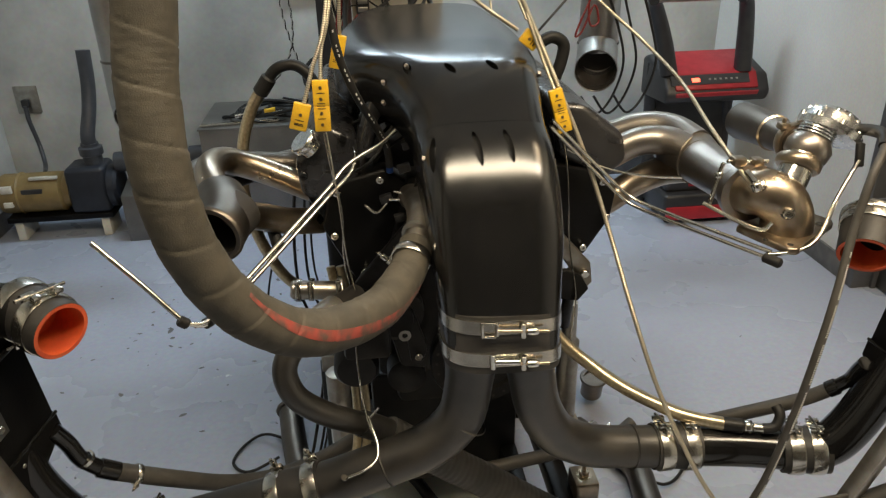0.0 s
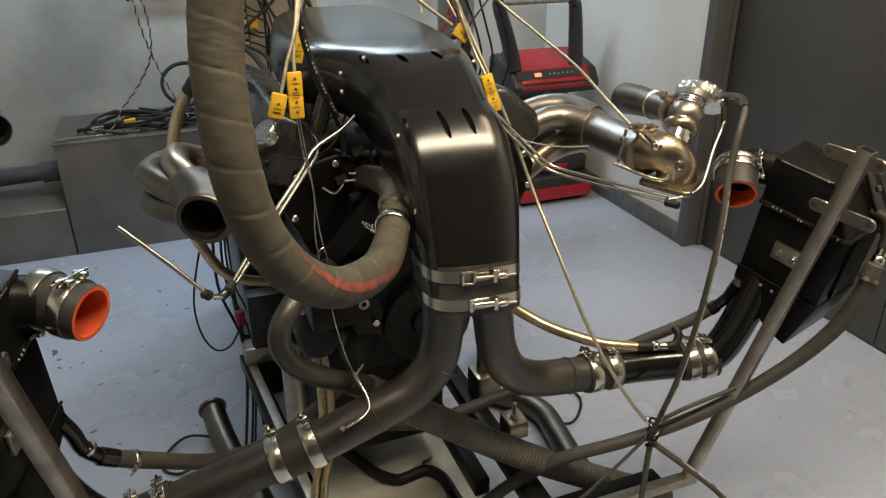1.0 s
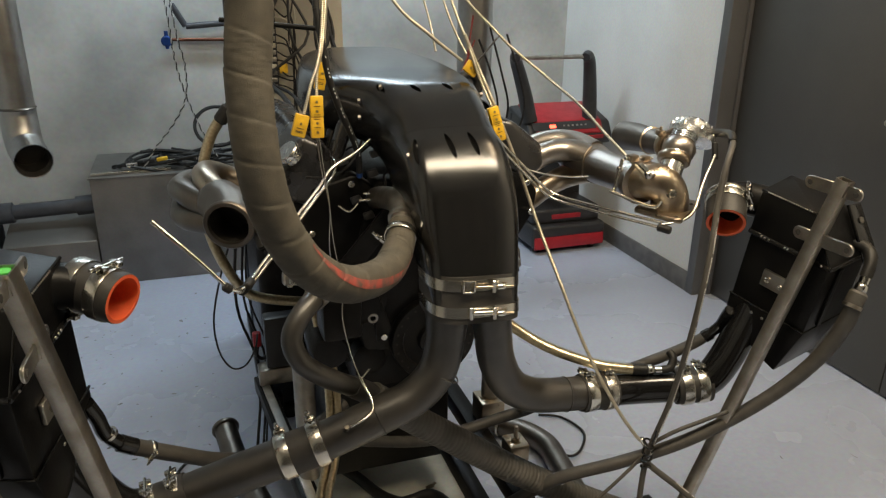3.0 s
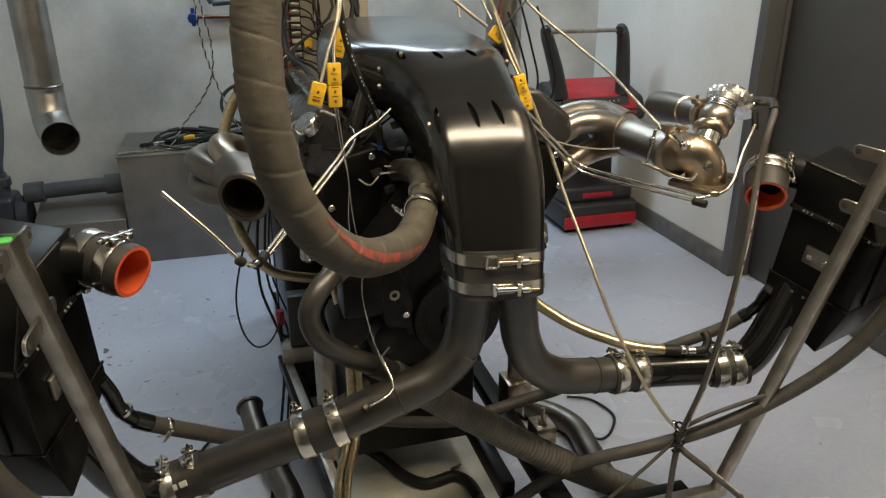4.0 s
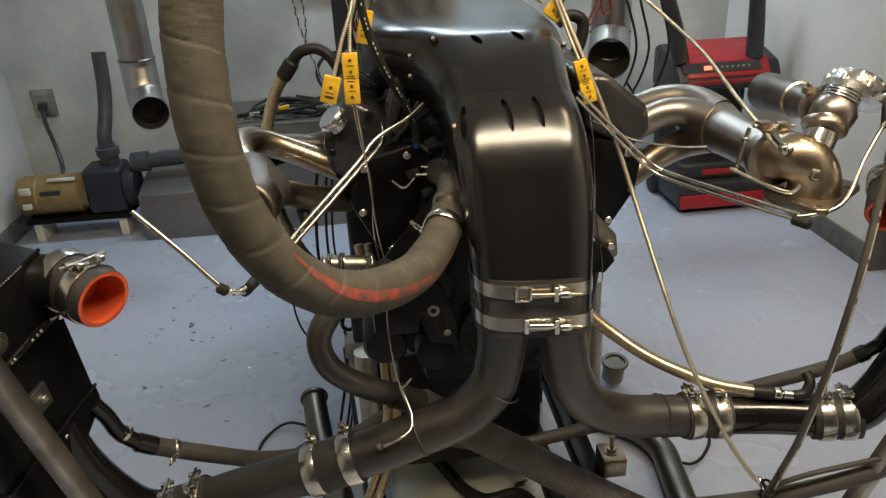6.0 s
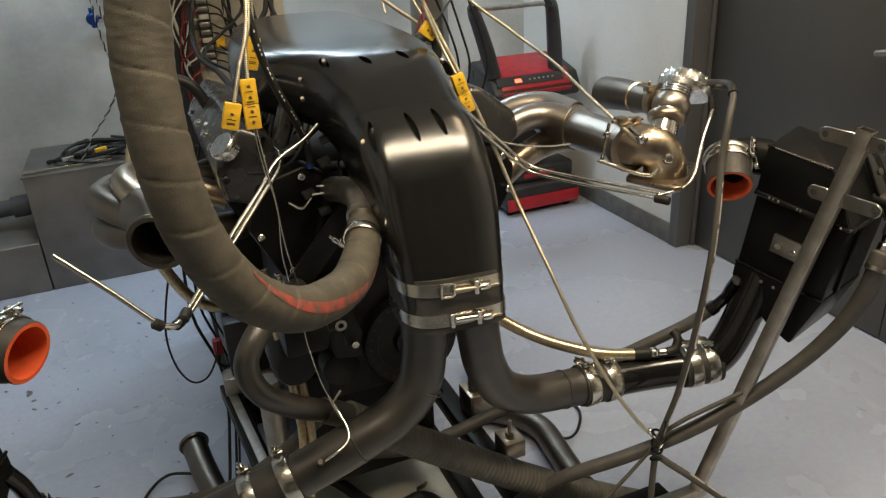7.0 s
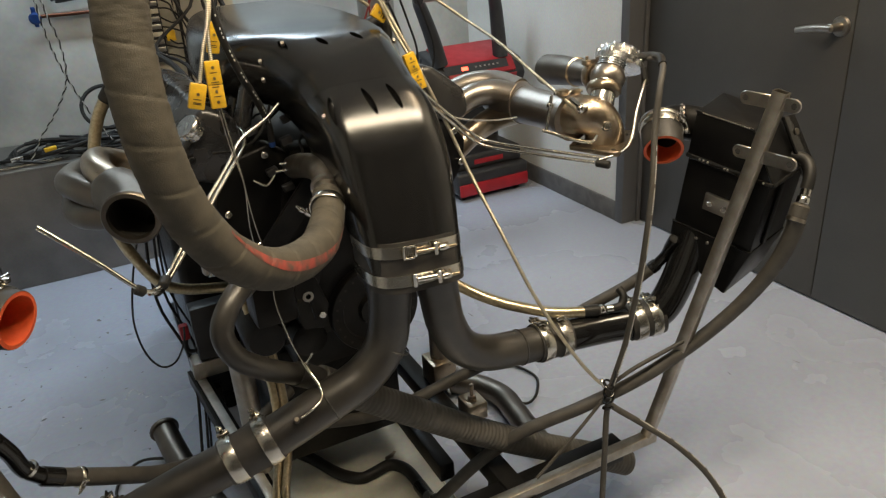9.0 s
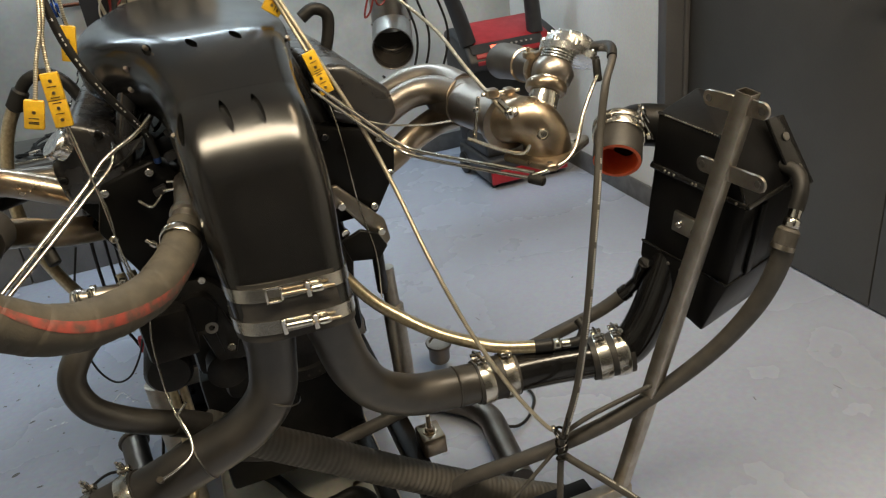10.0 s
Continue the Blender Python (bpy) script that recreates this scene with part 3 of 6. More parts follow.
for c, d, turn in (((0.046, 1.113, 0.603), (1, 0, 0.3), 200), ((-0.016, 1.118, 0.584), (1, -0.05, 0.3), 200),
                   ((0.678, 1.178, 0.560), (1, 0, 0), 255), ((0.727, 1.175, 0.558), (1, -0.05, 0), 255),
                   ((0.914, 1.136, 0.5585), (1, -0.27, 0.10), 255), ((0.949, 1.127, 0.5625), (1, -0.27, 0.10), 255),
                   ((-0.218, 1.136, 0.524), (1, 0, 0.3), 260), ((-0.268, 1.128, 0.514), (1, 0.1, 0.15), 260)):
    t_clamp(c, d, 0.0435, 0.024, turn)


# ---------------------------------------------------------------- intercoolers, one each side
def intercooler(mx):
    """A box cooler with a sloped upper tank; u runs along its inner face, w down it, b away from the engine."""
    def q(p):
        return V(mx(p)) if mx else V(p)
    ic = thing("intercooler", q((1.06, 1.05, 0.64)), "black painted box intercooler with welded end tanks on a slanting post", "intercooler", "intercoolers")
    top = V(1.016, 1.088, 1.040)
    u0 = -0.038 if mx else -0.012
    U = V(0.28, -0.945, -0.17).normalized()
    D = V(0.0, 0.17, -0.985)
    D = (D - U * D.dot(U)).normalized()
    B = U.cross(D)
    if B.x < 0:
        B = -B

    def L(u, w, b):
        return q(top + U * u + D * w + B * b)

    def slab(ring, b0, b1, bevel=0.003):
        return prism([L(u, w, b0) for u, w in ring], L(0, 0, b1) - L(0, 0, b0), bevel)
    out = L(0, 0, -1) - L(0, 0, 0)
    # sloped upper tank, core, tapering lower tank
    bm = bmesh.new()
    for c in ((u0, 0.0, 0.0), (0.112, 0.0, 0.0), (0.178, 0.100, 0.0), (u0, 0.100, 0.0), (u0, -0.015, 0.10), (0.100, -0.010, 0.10), (0.178, 0.100, 0.16), (u0, 0.100, 0.16), (u0, 0.045, 0.16), (0.128, 0.045, 0.16)):
        bm.verts.new(L(*c))
    bmesh.ops.convex_hull(bm, input=bm.verts[:])
    bmesh.ops.dissolve_limit(bm, angle_limit=radians(4), verts=bm.verts[:], edges=bm.edges[:])
    bmesh.ops.recalc_face_normals(bm, faces=bm.faces)
    bmesh.ops.bevel(bm, geom=bm.edges[:], offset=0.003, segments=2, profile=0.5, affect="EDGES")
    part("upper_tank", bm, "black_matt", ic)
    part("core", slab([(u0 + 0.003, 0.098), (0.174, 0.098), (0.172, 0.262), (u0 + 0.003, 0.262)], 0.003, 0.157), "black_matt", ic)
    part("lower_tank", slab([(u0, 0.260), (0.175, 0.260), (0.143, 0.385), (0.095, 0.372), (0.02, 0.325), (u0, 0.297)], 0.0, 0.16, 0.004), "black_matt", ic)
    part("side_rib", slab([(0.174, 0.112), (0.180, 0.112), (0.178, 0.255), (0.172, 0.255)], 0.045, 0.060, 0.001), "black_matt", ic)
    # thick rounded weld where the tank meets the core, and thinner ones along the edges
    part("weld_seam", sweep([L(u, 0.099, 0.001) for u in (u0, 0.03, 0.07, 0.11, 0.15, 0.178)], [0.0060, 0.0072, 0.0064, 0.0074, 0.0064, 0.0058], 12, 8), "black_gloss", ic)
    rd = random.Random(4)
    tagged(part("weld_beads", bm_of(*[lathe(L(u + rd.uniform(-0.002, 0.002), 0.0965, -0.0066), L(0.3, -0.5, -1) - L(0, 0, 0), [(0, 0), (0, 0.0024), (0.001, 0.0016), (0.0014, 0)], 8) for u in (0.022, 0.031, 0.040, 0.079, 0.086, 0.118, 0.126, 0.160)]), "plate", ic, "bright weld beads"), "bright weld beads", kind="stuff")
    part("weld_seam", sweep([L(u, 0.001, 0.001) for u in (u0, 0.05, 0.112)], 0.0030, 8, 4), "black_gloss", ic)
    tagged(part("weld_beads", bm_of(*[lathe(L(0.004 + 0.0050 * k, -0.0006, -0.0016), L(0.0, -0.6, -1) - L(0, 0, 0), [(0, 0), (0, 0.0017), (0.0012, 0.0012), (0.0016, 0)], 7) for k in range(21)]), "plate", ic, "bright weld beads"), "bright weld beads", kind="stuff")
    part("weld_seam", sweep([L(0.112 + 0.66 * w, w, 0.0005) for w in (0.0, 0.035, 0.07, 0.1)], 0.0024, 8, 4), "black_gloss", ic)
    part("weld_seam", sweep([L(0.178, 0.100, b) for b in (0.0, 0.05, 0.11, 0.158)], 0.0042, 8, 4), "black_gloss", ic)
    part("weld_seam", sweep([L(u, 0.261, 0.001) for u in (u0, 0.05, 0.11, 0.172)], 0.0026, 8, 4), "black_gloss", ic)
    # plate with two bolts, two rivets below it
    pl = part("mount_plate", slab([(0.050, 0.164), (0.118, 0.164), (0.118, 0.203), (0.050, 0.203)], -0.0055, 0.0025, 0.0015), "plate", ic, "bare steel plate with two bolts")
    for u in (0.066, 0.098):
        part("bolt", hexbolt(L(u, 0.184, -0.0055), out, 0.0072, 0.006), "chrome", pl)
    for u in (0.052, 0.079):
        part("rivet", lathe(L(u, 0.280, -0.0002), out, [(0, 0), (0, 0.0038), (0.0015, 0.003), (0.002, 0)], 10), "plate", ic)
    # lug plate with two holes on the sloped side
    gus = part("gusset", prism([L(0.120, 0.0, 0.098), L(0.126, 0.002, 0.135), L(0.196, 0.105, 0.150), L(0.190, 0.112, 0.112)], (L(0.006, -0.004, 0) - L(0, 0, 0)), 0.002), "black_gloss", ic)
    for f in (0.28, 0.74):
        part("hole_ring", lathe(L(0.131 + 0.070 * f, -0.003 + 0.104 * f, 0.117 + 0.013 * f), L(0.83, -0.55, 0) - L(0, 0, 0), [(0, 0), (0, 0.007), (0.002, 0.007), (0.002, 0)], 14), "plate", gus)
    # outlet elbow under the lower tank
    run = [(-0.392, 1.080, 0.765), (-0.380, 1.088, 0.68), (-0.350, 1.105, 0.59), (-0.312, 1.120, 0.532), (-0.255, 1.131, 0.516)] if mx else \
        [(1.060, 1.115, 0.765), (1.040, 1.118, 0.70), (1.010, 1.12, 0.63), (0.975, 1.121, 0.582), (0.935, 1.130, 0.560)]
    part("outlet_elbow", sweep(run, [0.037, 0.038, 0.0385, 0.0385, 0.0385], 28, 7), "black_gloss", ic)
    return ic


intercooler(None)
intercooler(mirror_x)


def charge_stub(points, mouth, axis, label):
    """The capped-off inlet: elbow, sleeve with an orange bore, two bands."""
    ax = V(axis).normalized()
    m = V(mouth)
    st = thing("inlet_stub", m, label, "air inlet", "intercooler inlets")
    part("elbow", sweep([V(p) for p in points] + [m - ax * 0.055], 0.0375, 28, 6), "black_matt", st)
    part("sleeve", lathe(m, -ax, [(0.0, 0.036), (0.0, 0.0405), (0.003, 0.0415), (0.085, 0.0415), (0.085, 0.036)], 36, True), "silicone", st)
    part("lining", lathe(m - ax * 0.0004, -ax, [(-0.0006, 0.0402), (-0.0008, 0.0345), (0.055, 0.0345), (0.055, 0)], 36), "orange", st, "bright orange silicone lining")
    return st


R_AX = V(-0.52, -0.72, -0.46).normalized()
R_M = V(0.935, 1.105, 0.972)
charge_stub([(1.095, 1.100, 0.985), (1.050, 1.140, 1.000), (1.005, 1.156, 1.006)], R_M, R_AX, "dark hose stub with an orange lining and two band clamps")
t_clamp(R_M - R_AX * 0.060, R_AX, 0.043, 0.019, 200, "inlet clamps")
t_clamp(R_M - R_AX * 0.074, R_AX, 0.0445, 0.012, 200, "inlet clamps")
L_AX = V(0.80, -0.57, -0.17).normalized()
L_M = V(-0.253, 1.046, 0.982)
charge_stub([(-0.440, 1.020, 1.000), (-0.400, 1.066, 1.006), (-0.350, 1.084, 1.002)], L_M, L_AX, "dark hose stub with an orange lining and two band clamps")
t_clamp(L_M - L_AX * 0.030, L_AX, 0.043, 0.022, 265, "inlet clamps")
t_clamp(L_M - L_AX * 0.078, L_AX, 0.043, 0.024, 85, "inlet clamps")


# ---------------------------------------------------------------- slanting posts and cross bars
def square_tube(p, q, s, wide, wall=0.0025, open_top=True):
    """A square steel tube from p to q; wide: a direction across it."""
    p, q = V(p), V(q)
    t = (q - p).normalized()
    a = (V(wide) - t * V(wide).dot(t)).normalized()
    b = t.cross(a)
    bm = bmesh.new()
    h, k = s / 2, s / 2 - wall
    rows = []
    for o, r in ((p, h), (q, h), (q, k), (q - t * 0.06, k)):
        rows.append([bm.verts.new(o + a * (r * i) + b * (r * j)) for i, j in ((-1, -1), (1, -1), (1, 1), (-1, 1))])
    for u, v in zip(rows, rows[1:]):
        for m_ in range(4):
            bm.faces.new((u[m_], u[(m_ + 1) % 4], v[(m_ + 1) % 4], v[m_]))
    bm.faces.new(rows[0][::-1])
    bm.faces.new(rows[-1])
    bmesh.ops.recalc_face_normals(bm, faces=bm.faces)
    edges = [e for e in bm.edges if abs((e.verts[0].co - e.verts[1].co).normalized().dot(t)) > 0.99 and (e.verts[0].co - e.verts[1].co).length > 0.1]
    bmesh.ops.bevel(bm, geom=edges, offset=0.003, segments=2, profile=0.5, affect="EDGES")
    return bm


def slant_post(mx, label):
    def q(p):
        return V(mx(p)) if mx else V(p)
    st = thing("cooler_post", q((0.925, 1.085, 0.26)), label, "steel post", "cooler posts")
    hi, lo = V(1.036, 0.920, 1.108), V(0.925, 1.088, 0.262)
    top, foot = q(hi), q(lo)
    part("tube", square_tube(foot, top, 0.027, q((0.30, -0.95, 0)) - q((0, 0, 0))), "raw", st)
    d = (lo - hi).normalized()
    n = V(-1.0, -0.08, 0.0).normalized()
    u = V(0.07, -0.99, 0.0).normalized()
    w = (d - n * d.dot(n) - u * d.dot(u)).normalized()
    for drop, near, far in ((0.022, 0.036 if not mx else 0.046, -0.068), (0.128, 0.072, -0.042)):
        o = hi + d * drop
        for reach in (near, far):
            e = u * math.copysign(1.0, reach)
            tip = o + e * abs(reach)
            ring = [tip + e * (0.013 * math.cos(a)) + w * (0.013 * math.sin(a)) for a in [-math.pi / 2 + math.pi * i / 10 for i in range(11)]]
            ring += [o + e * 0.013 + w * 0.013, o + e * 0.013 - w * 0.013]
            lug = part("lug", prism([q(p - n * 0.0025) for p in ring], q(n * 0.005) - q((0, 0, 0)), 0.001, 1), "plate", st, "bare steel lug with a bolt hole")
            # no hole is cut: dark discs give its shade on both faces
            for s_ in (1, -1):
                part("hole_ring", lathe(q(tip + n * (0.0024 * s_)), q(n * s_) - q((0, 0, 0)), [(0, 0), (0, 0.0058), (0.0006, 0.0058), (0.0006, 0.0)], 16), "bore", lug)
            part("weld", sweep([q(o + e * 0.0135 + w * k + n * 0.003) for k in (-0.011, 0.0, 0.011)], 0.003, 8, 3), "raw", lug)
    return st, top


slant_post(None, "bare steel square-tube post leaning beside the intercooler")
st, top = slant_post(mirror_x, "bare steel square-tube post with a green taped end")
part("tape", box8(top + V(-0.0105, -0.0105, -0.004), (0.021, 0.004, 0), (-0.004, 0.021, 0), (0, 0, 0.003), 0.0005), "green", st, "green tape in the open end")

# ---------------------------------------------------------------- engine
engine = thing("engine", (0.33, 1.6, 0.45), "black V-type racing engine with black covers and bright bolts", "engine")
part("block", box(0.16, 0.52, 1.47, 2.02, 0.56, 1.03, 0.02), "engine", engine)
part("sump", box(0.20, 0.48, 1.50, 2.00, 0.46, 0.575, 0.02), "engine", engine)
part("front_cover", prism([(x, 1.405, z) for x, z in ((0.21, 0.62), (0.49, 0.62), (0.52, 0.80), (0.46, 1.02), (0.24, 1.04), (0.17, 0.80))], (0, 0.07, 0), 0.010), "engine", engine)
cover_l = part("left_valve_cover", prism([(x, 1.42, z) for x, z in ((0.040, 1.075), (0.090, 1.145), (0.150, 1.115), (0.160, 1.03), (0.115, 0.985), (0.048, 1.005))], (0, 0.55, 0.0), 0.014, 3), "cover", engine, "satin black valve cover with a bright filler cap")
cover_r = part("right_valve_cover", prism([(x, 1.40, z) for x, z in ((0.500, 1.165), (0.565, 1.155), (0.640, 1.095), (0.648, 1.045), (0.610, 1.012), (0.520, 1.06))], (0, 0.55, 0.0), 0.014, 3), "cover", engine, "satin black valve cover")
part("left_head", prism([(x, 1.46, z) for x, z in ((0.05, 0.99), (0.16, 1.06), (0.25, 0.93), (0.14, 0.84))], (0, 0.52, 0), 0.01), "engine", engine)
part("right_head", prism([(x, 1.45, z) for x, z in ((0.62, 0.99), (0.52, 1.06), (0.43, 0.93), (0.53, 0.84))], (0, 0.52, 0), 0.01), "engine", engine)
part("left_front_plate", prism([(x, 1.415, z) for x, z in ((0.078, 0.945), (0.105, 1.03), (0.20, 1.055), (0.275, 1.0), (0.262, 0.84), (0.13, 0.835))], (0, 0.05, 0), 0.008), "black_matt", engine)
part("right_front_plate", prism([(x, 1.395, z) for x, z in ((0.480, 1.055), (0.597, 1.030), (0.630, 0.988), (0.622, 0.935), (0.576, 0.862), (0.48, 0.86))], (0, 0.05, 0), 0.006), "black_matt", engine)
part("filler_cap", lathe((0.066, 1.425, 1.105), (-0.62, -0.25, 0.74), [(-0.012, 0.0), (-0.012, 0.021), (0.0, 0.021), (0.0, 0.0255), (0.002, 0.0265), (0.012, 0.0265), (0.015, 0.024), (0.0155, 0.0)], 28), "alu", cover_l, "bright round filler cap")
rnd = random.Random(4)
# bolts on the covers and plates
for x, y, z in ((0.11, 1.413, 1.015), (0.19, 1.413, 1.035), (0.25, 1.413, 0.97), (0.25, 1.413, 0.87), (0.15, 1.413, 0.85), (0.10, 1.413, 0.93), (0.055, 1.418, 1.05), (0.13, 1.418, 1.115),
                (0.50, 1.393, 1.035), (0.60, 1.393, 1.012), (0.612, 1.393, 0.94), (0.57, 1.393, 0.88), (0.24, 1.403, 0.80), (0.235, 1.403, 0.70), (0.30, 1.403, 0.66), (0.46, 1.403, 0.72)):
    part("bolt", lathe((x, y + 0.002, z), (0, -1, 0), [(0, 0), (0, 0.0075), (0.007, 0.0075), (0.0085, 0.006), (0.0085, 0.0035), (0.005, 0.0035), (0.005, 0)], 12), "chrome" if rnd.random() < 0.55 else "black_gloss", engine)
for k in range(4):
    part("bolt", lathe((0.050 - 0.002 * k, 1.50 + 0.11 * k, 1.09), (-0.75, 0, 0.65), [(0, 0), (0, 0.008), (0.009, 0.008), (0.009, 0)], 10), "chrome", cover_l)
# intake runners between plenum and heads
for side in (-1, 1):
    for k in range(6):
        y = 1.455 + 0.068 * k
        cx = 0.330 + side * 0.120
        part("runner", sweep([(cx, y, 1.215), (cx + side * 0.030, y, 1.13), (cx + side * 0.058, y, 1.05), (cx + side * 0.065, y + 0.005, 1.0)], [0.019, 0.017, 0.018, 0.020], 14, 4), "cover", engine)
        # thin paler rod drawn as the light streak along the runner's edge
        part("runner_highlight", sweep([(cx + side * 0.013, y - 0.014, 1.205), (cx + side * 0.036, y - 0.013, 1.14), (cx + side * 0.052, y - 0.013, 1.09)], 0.0026, 8, 3), "header_dull", engine)
# plain black box filling the gap below the sump
part("dark_box", box(0.14, 0.50, 1.62, 1.955, 0.12, 0.462, 0.012), "engine", engine)
# crank damper with a drilled rim
damper = part("crank_damper", lathe((0.372, 1.41, 0.645), (0, -1, 0), [(0, 0), (0, 0.102), (0.004, 0.105), (0.026, 0.105), (0.03, 0.102), (0.03, 0.078), (0.022, 0.074), (0.022, 0.04), (0.035, 0.036), (0.035, 0)], 48), "engine", engine, "dark drilled crank damper")
# drillings are flat dark discs, their shade put into the colour
for k in range(24):
    a = 2 * math.pi * k / 24
    part("hole", lathe((0.372 + 0.092 * math.cos(a), 1.3805, 0.645 + 0.092 * math.sin(a)), (0, -1, 0), [(0, 0), (0, 0.0032), (0.0006, 0.0032), (0.0006, 0)], 8), "bore", damper)
# pump bodies and clutter below the left plate
part("water_pump", bm_of(lathe((0.20, 1.41, 0.77), (0, -1, 0), [(0, 0), (0, 0.06), (0.03, 0.058), (0.04, 0.04), (0.055, 0.036), (0.055, 0)], 28), box(0.10, 0.19, 1.33, 1.42, 0.70, 0.80, 0.012)), "engine", engine)
part("oil_pump", bm_of(lathe((0.12, 1.46, 0.66), (0, -1, 0), [(0, 0), (0, 0.045), (0.09, 0.045), (0.10, 0.038), (0.10, 0)], 24), lathe((0.22, 1.46, 0.60), (0, -1, 0), [(0, 0), (0, 0.04), (0.05, 0.04), (0.055, 0.03), (0.055, 0)], 24)), "engine", engine)
part("tensioner_arm", prism([(0.205, 1.36, 0.80), (0.235, 1.36, 0.79), (0.262, 1.36, 0.70), (0.250, 1.36, 0.665), (0.228, 1.36, 0.67), (0.222, 1.36, 0.72)], (0, 0.012, 0), 0.003), "engine", engine)
part("washer", lathe((0.218, 1.357, 0.735), (0, -1, 0), [(0, 0.006), (0.003, 0.006), (0.003, 0.012), (0, 0.012)], 18, True), "plate", engine)
part("bolt", hexbolt((0.243, 1.36, 0.684), (0, -1, 0), 0.009, 0.008), "chrome", engine)
part("bolt", hexbolt((0.225, 1.36, 0.835), (0, -1, 0), 0.008, 0.008), "chrome", engine)
# long diagonal support from the hose joint down to the left
part("diagonal_plate", box8((0.130, 1.375, 0.845), (0.130, -0.03, 0.165), (0.036, 0, -0.028), (0, 0.012, 0), 0.003), "engine", engine)
# mount bracket on the right with strut
part("mount_bracket", prism([(x, 1.372, z) for x, z in ((0.488, 0.945), (0.502, 0.945), (0.582, 0.855), (0.588, 0.812), (0.560, 0.783), (0.535, 0.788), (0.545, 0.84), (0.505, 0.90), (0.488, 0.90))], (0, 0.012, 0), 0.003), "raw", engine, "bare steel mount bracket")
part("mount_bracket", prism([(x, 1.350, z) for x, z in ((0.488, 0.84), (0.528, 0.855), (0.560, 0.838), (0.575, 0.81), (0.555, 0.785), (0.50, 0.795))], (0, 0.012, 0), 0.003), "black_matt", engine)
for x, z in ((0.503, 0.905), (0.500, 0.850), (0.560, 0.805), (0.570, 0.835)):
    part("bolt", hexbolt((x, 1.372, z), (0, -1, 0), 0.009, 0.010), "chrome", engine)
part("mount_strut", rod((0.572, 1.45, 0.80), (0.592, 1.56, 0.60), 0.013, 16), "rubber", engine)

# ---------------------------------------------------------------- engine stand
stand = thing("engine_stand", (0.33, 1.6, 0.0), "welded steel engine stand with rails, posts and mount blocks", "engine stand")


def bar(x0, x1, y0, y1, z0, z1, mat="raw", name="rail", label=""):
    return part(name, box(x0, x1, y0, y1, z0, z1, 0.004), mat, stand, label)


RAIL = V(0.014, 2.06, 0) - V(0.098, 1.12, 0)  # the side rail splays a little towards the front
part("rail", box8(V(0.066, 1.12, 0.185), RAIL, (0.048, 0, 0), (0, 0, 0.046), 0.004), "black_matt", stand, "black painted rail")
part("edge_strip", box8(V(0.078, 1.12, 0.232), RAIL, (0.024, 0.002, 0), (0, 0, 0.009), 0.002), "strip", stand, "bare steel edge strip")
bar(0.545, 0.595, 1.12, 2.06, 0.19, 0.24, "black_matt", label="black painted rail")
bar(0.46, 0.50, 1.30, 2.06, 0.16, 0.21, "black_matt", label="black painted rail")
bar(0.01, 0.62, 2.062, 2.11, 0.19, 0.24, "black_matt", "rail")
bar(0.585, 0.640, 1.37, 1.435, 0.242, 0.292, "bronze", "mount_block", "straw-coloured steel block")
bar(0.575, 0.645, 1.55, 1.63, 0.242, 0.318, "bronze", "mount_block", "straw-coloured steel block")
bar(0.025, 0.10, 1.19, 1.245, 0.242, 0.305, "raw", "mount_block")
bar(-0.005, 0.60, 1.965, 2.03, 0.245, 0.298, "raw", "cross_bar", "bare steel cross bar")
part("post", lathe((0.073, 1.50, 0.235), (0, 0, 1), [(0, 0), (0, 0.026), (0.33, 0.026), (0.33, 0.022), (0.335, 0)], 24), "raw", stand)
part("post", lathe((0.616, 1.595, 0.318), (0, 0, 1), [(0, 0), (0, 0.026), (0.215, 0.026), (0.22, 0.018), (0.32, 0.017), (0.32, 0)], 24), "raw", stand)
part("post", lathe((0.045, 1.995, 0.298), (0, 0, 1), [(0, 0), (0, 0.014), (0.03, 0.014), (0.035, 0.011), (0.06, 0.011), (0.06, 0)], 16), "rubber", stand)
for x, y, z in ((0.612, 1.402, 0.292), (0.60, 1.59, 0.318), (0.06, 1.217, 0.305)):
    part("stud", bm_of(rod((x, y, z), (x, y, z + 0.045), 0.0055), hexbolt((x, y, z), (0, 0, 1), 0.0125, 0.012), lathe((x, y, z - 0.002), (0, 0, 1), [(0, 0), (0, 0.017), (0.004, 0.017), (0.004, 0)], 18)), "bronze", stand, "plated stud and nut")
for x in (0.042, 0.57):
    for y in (1.20, 2.0):
        part("leg", box(x - 0.022, x + 0.022, y - 0.022, y + 0.022, 0.0, 0.191, 0.003), "black_matt", stand)
# front cross member that carries the slanting posts
front = part("front_member", box(-0.270, 0.945, 1.076, 1.102, 0.236, 0.262, 0.003), "raw", stand, "bare steel square-tube cross member")
bar(0.018, 0.066, 1.07, 1.12, 0.19, 0.234, "black_matt")
bar(0.545, 0.595, 1.07, 1.12, 0.19, 0.234, "black_matt")
part("black_beam", box(0.30, 0.88, 1.118, 1.165, 0.175, 0.232, 0.003), "black_matt", stand)
part("black_beam", box(-0.25, 0.015, 1.118, 1.165, 0.175, 0.232, 0.003), "black_matt", stand)

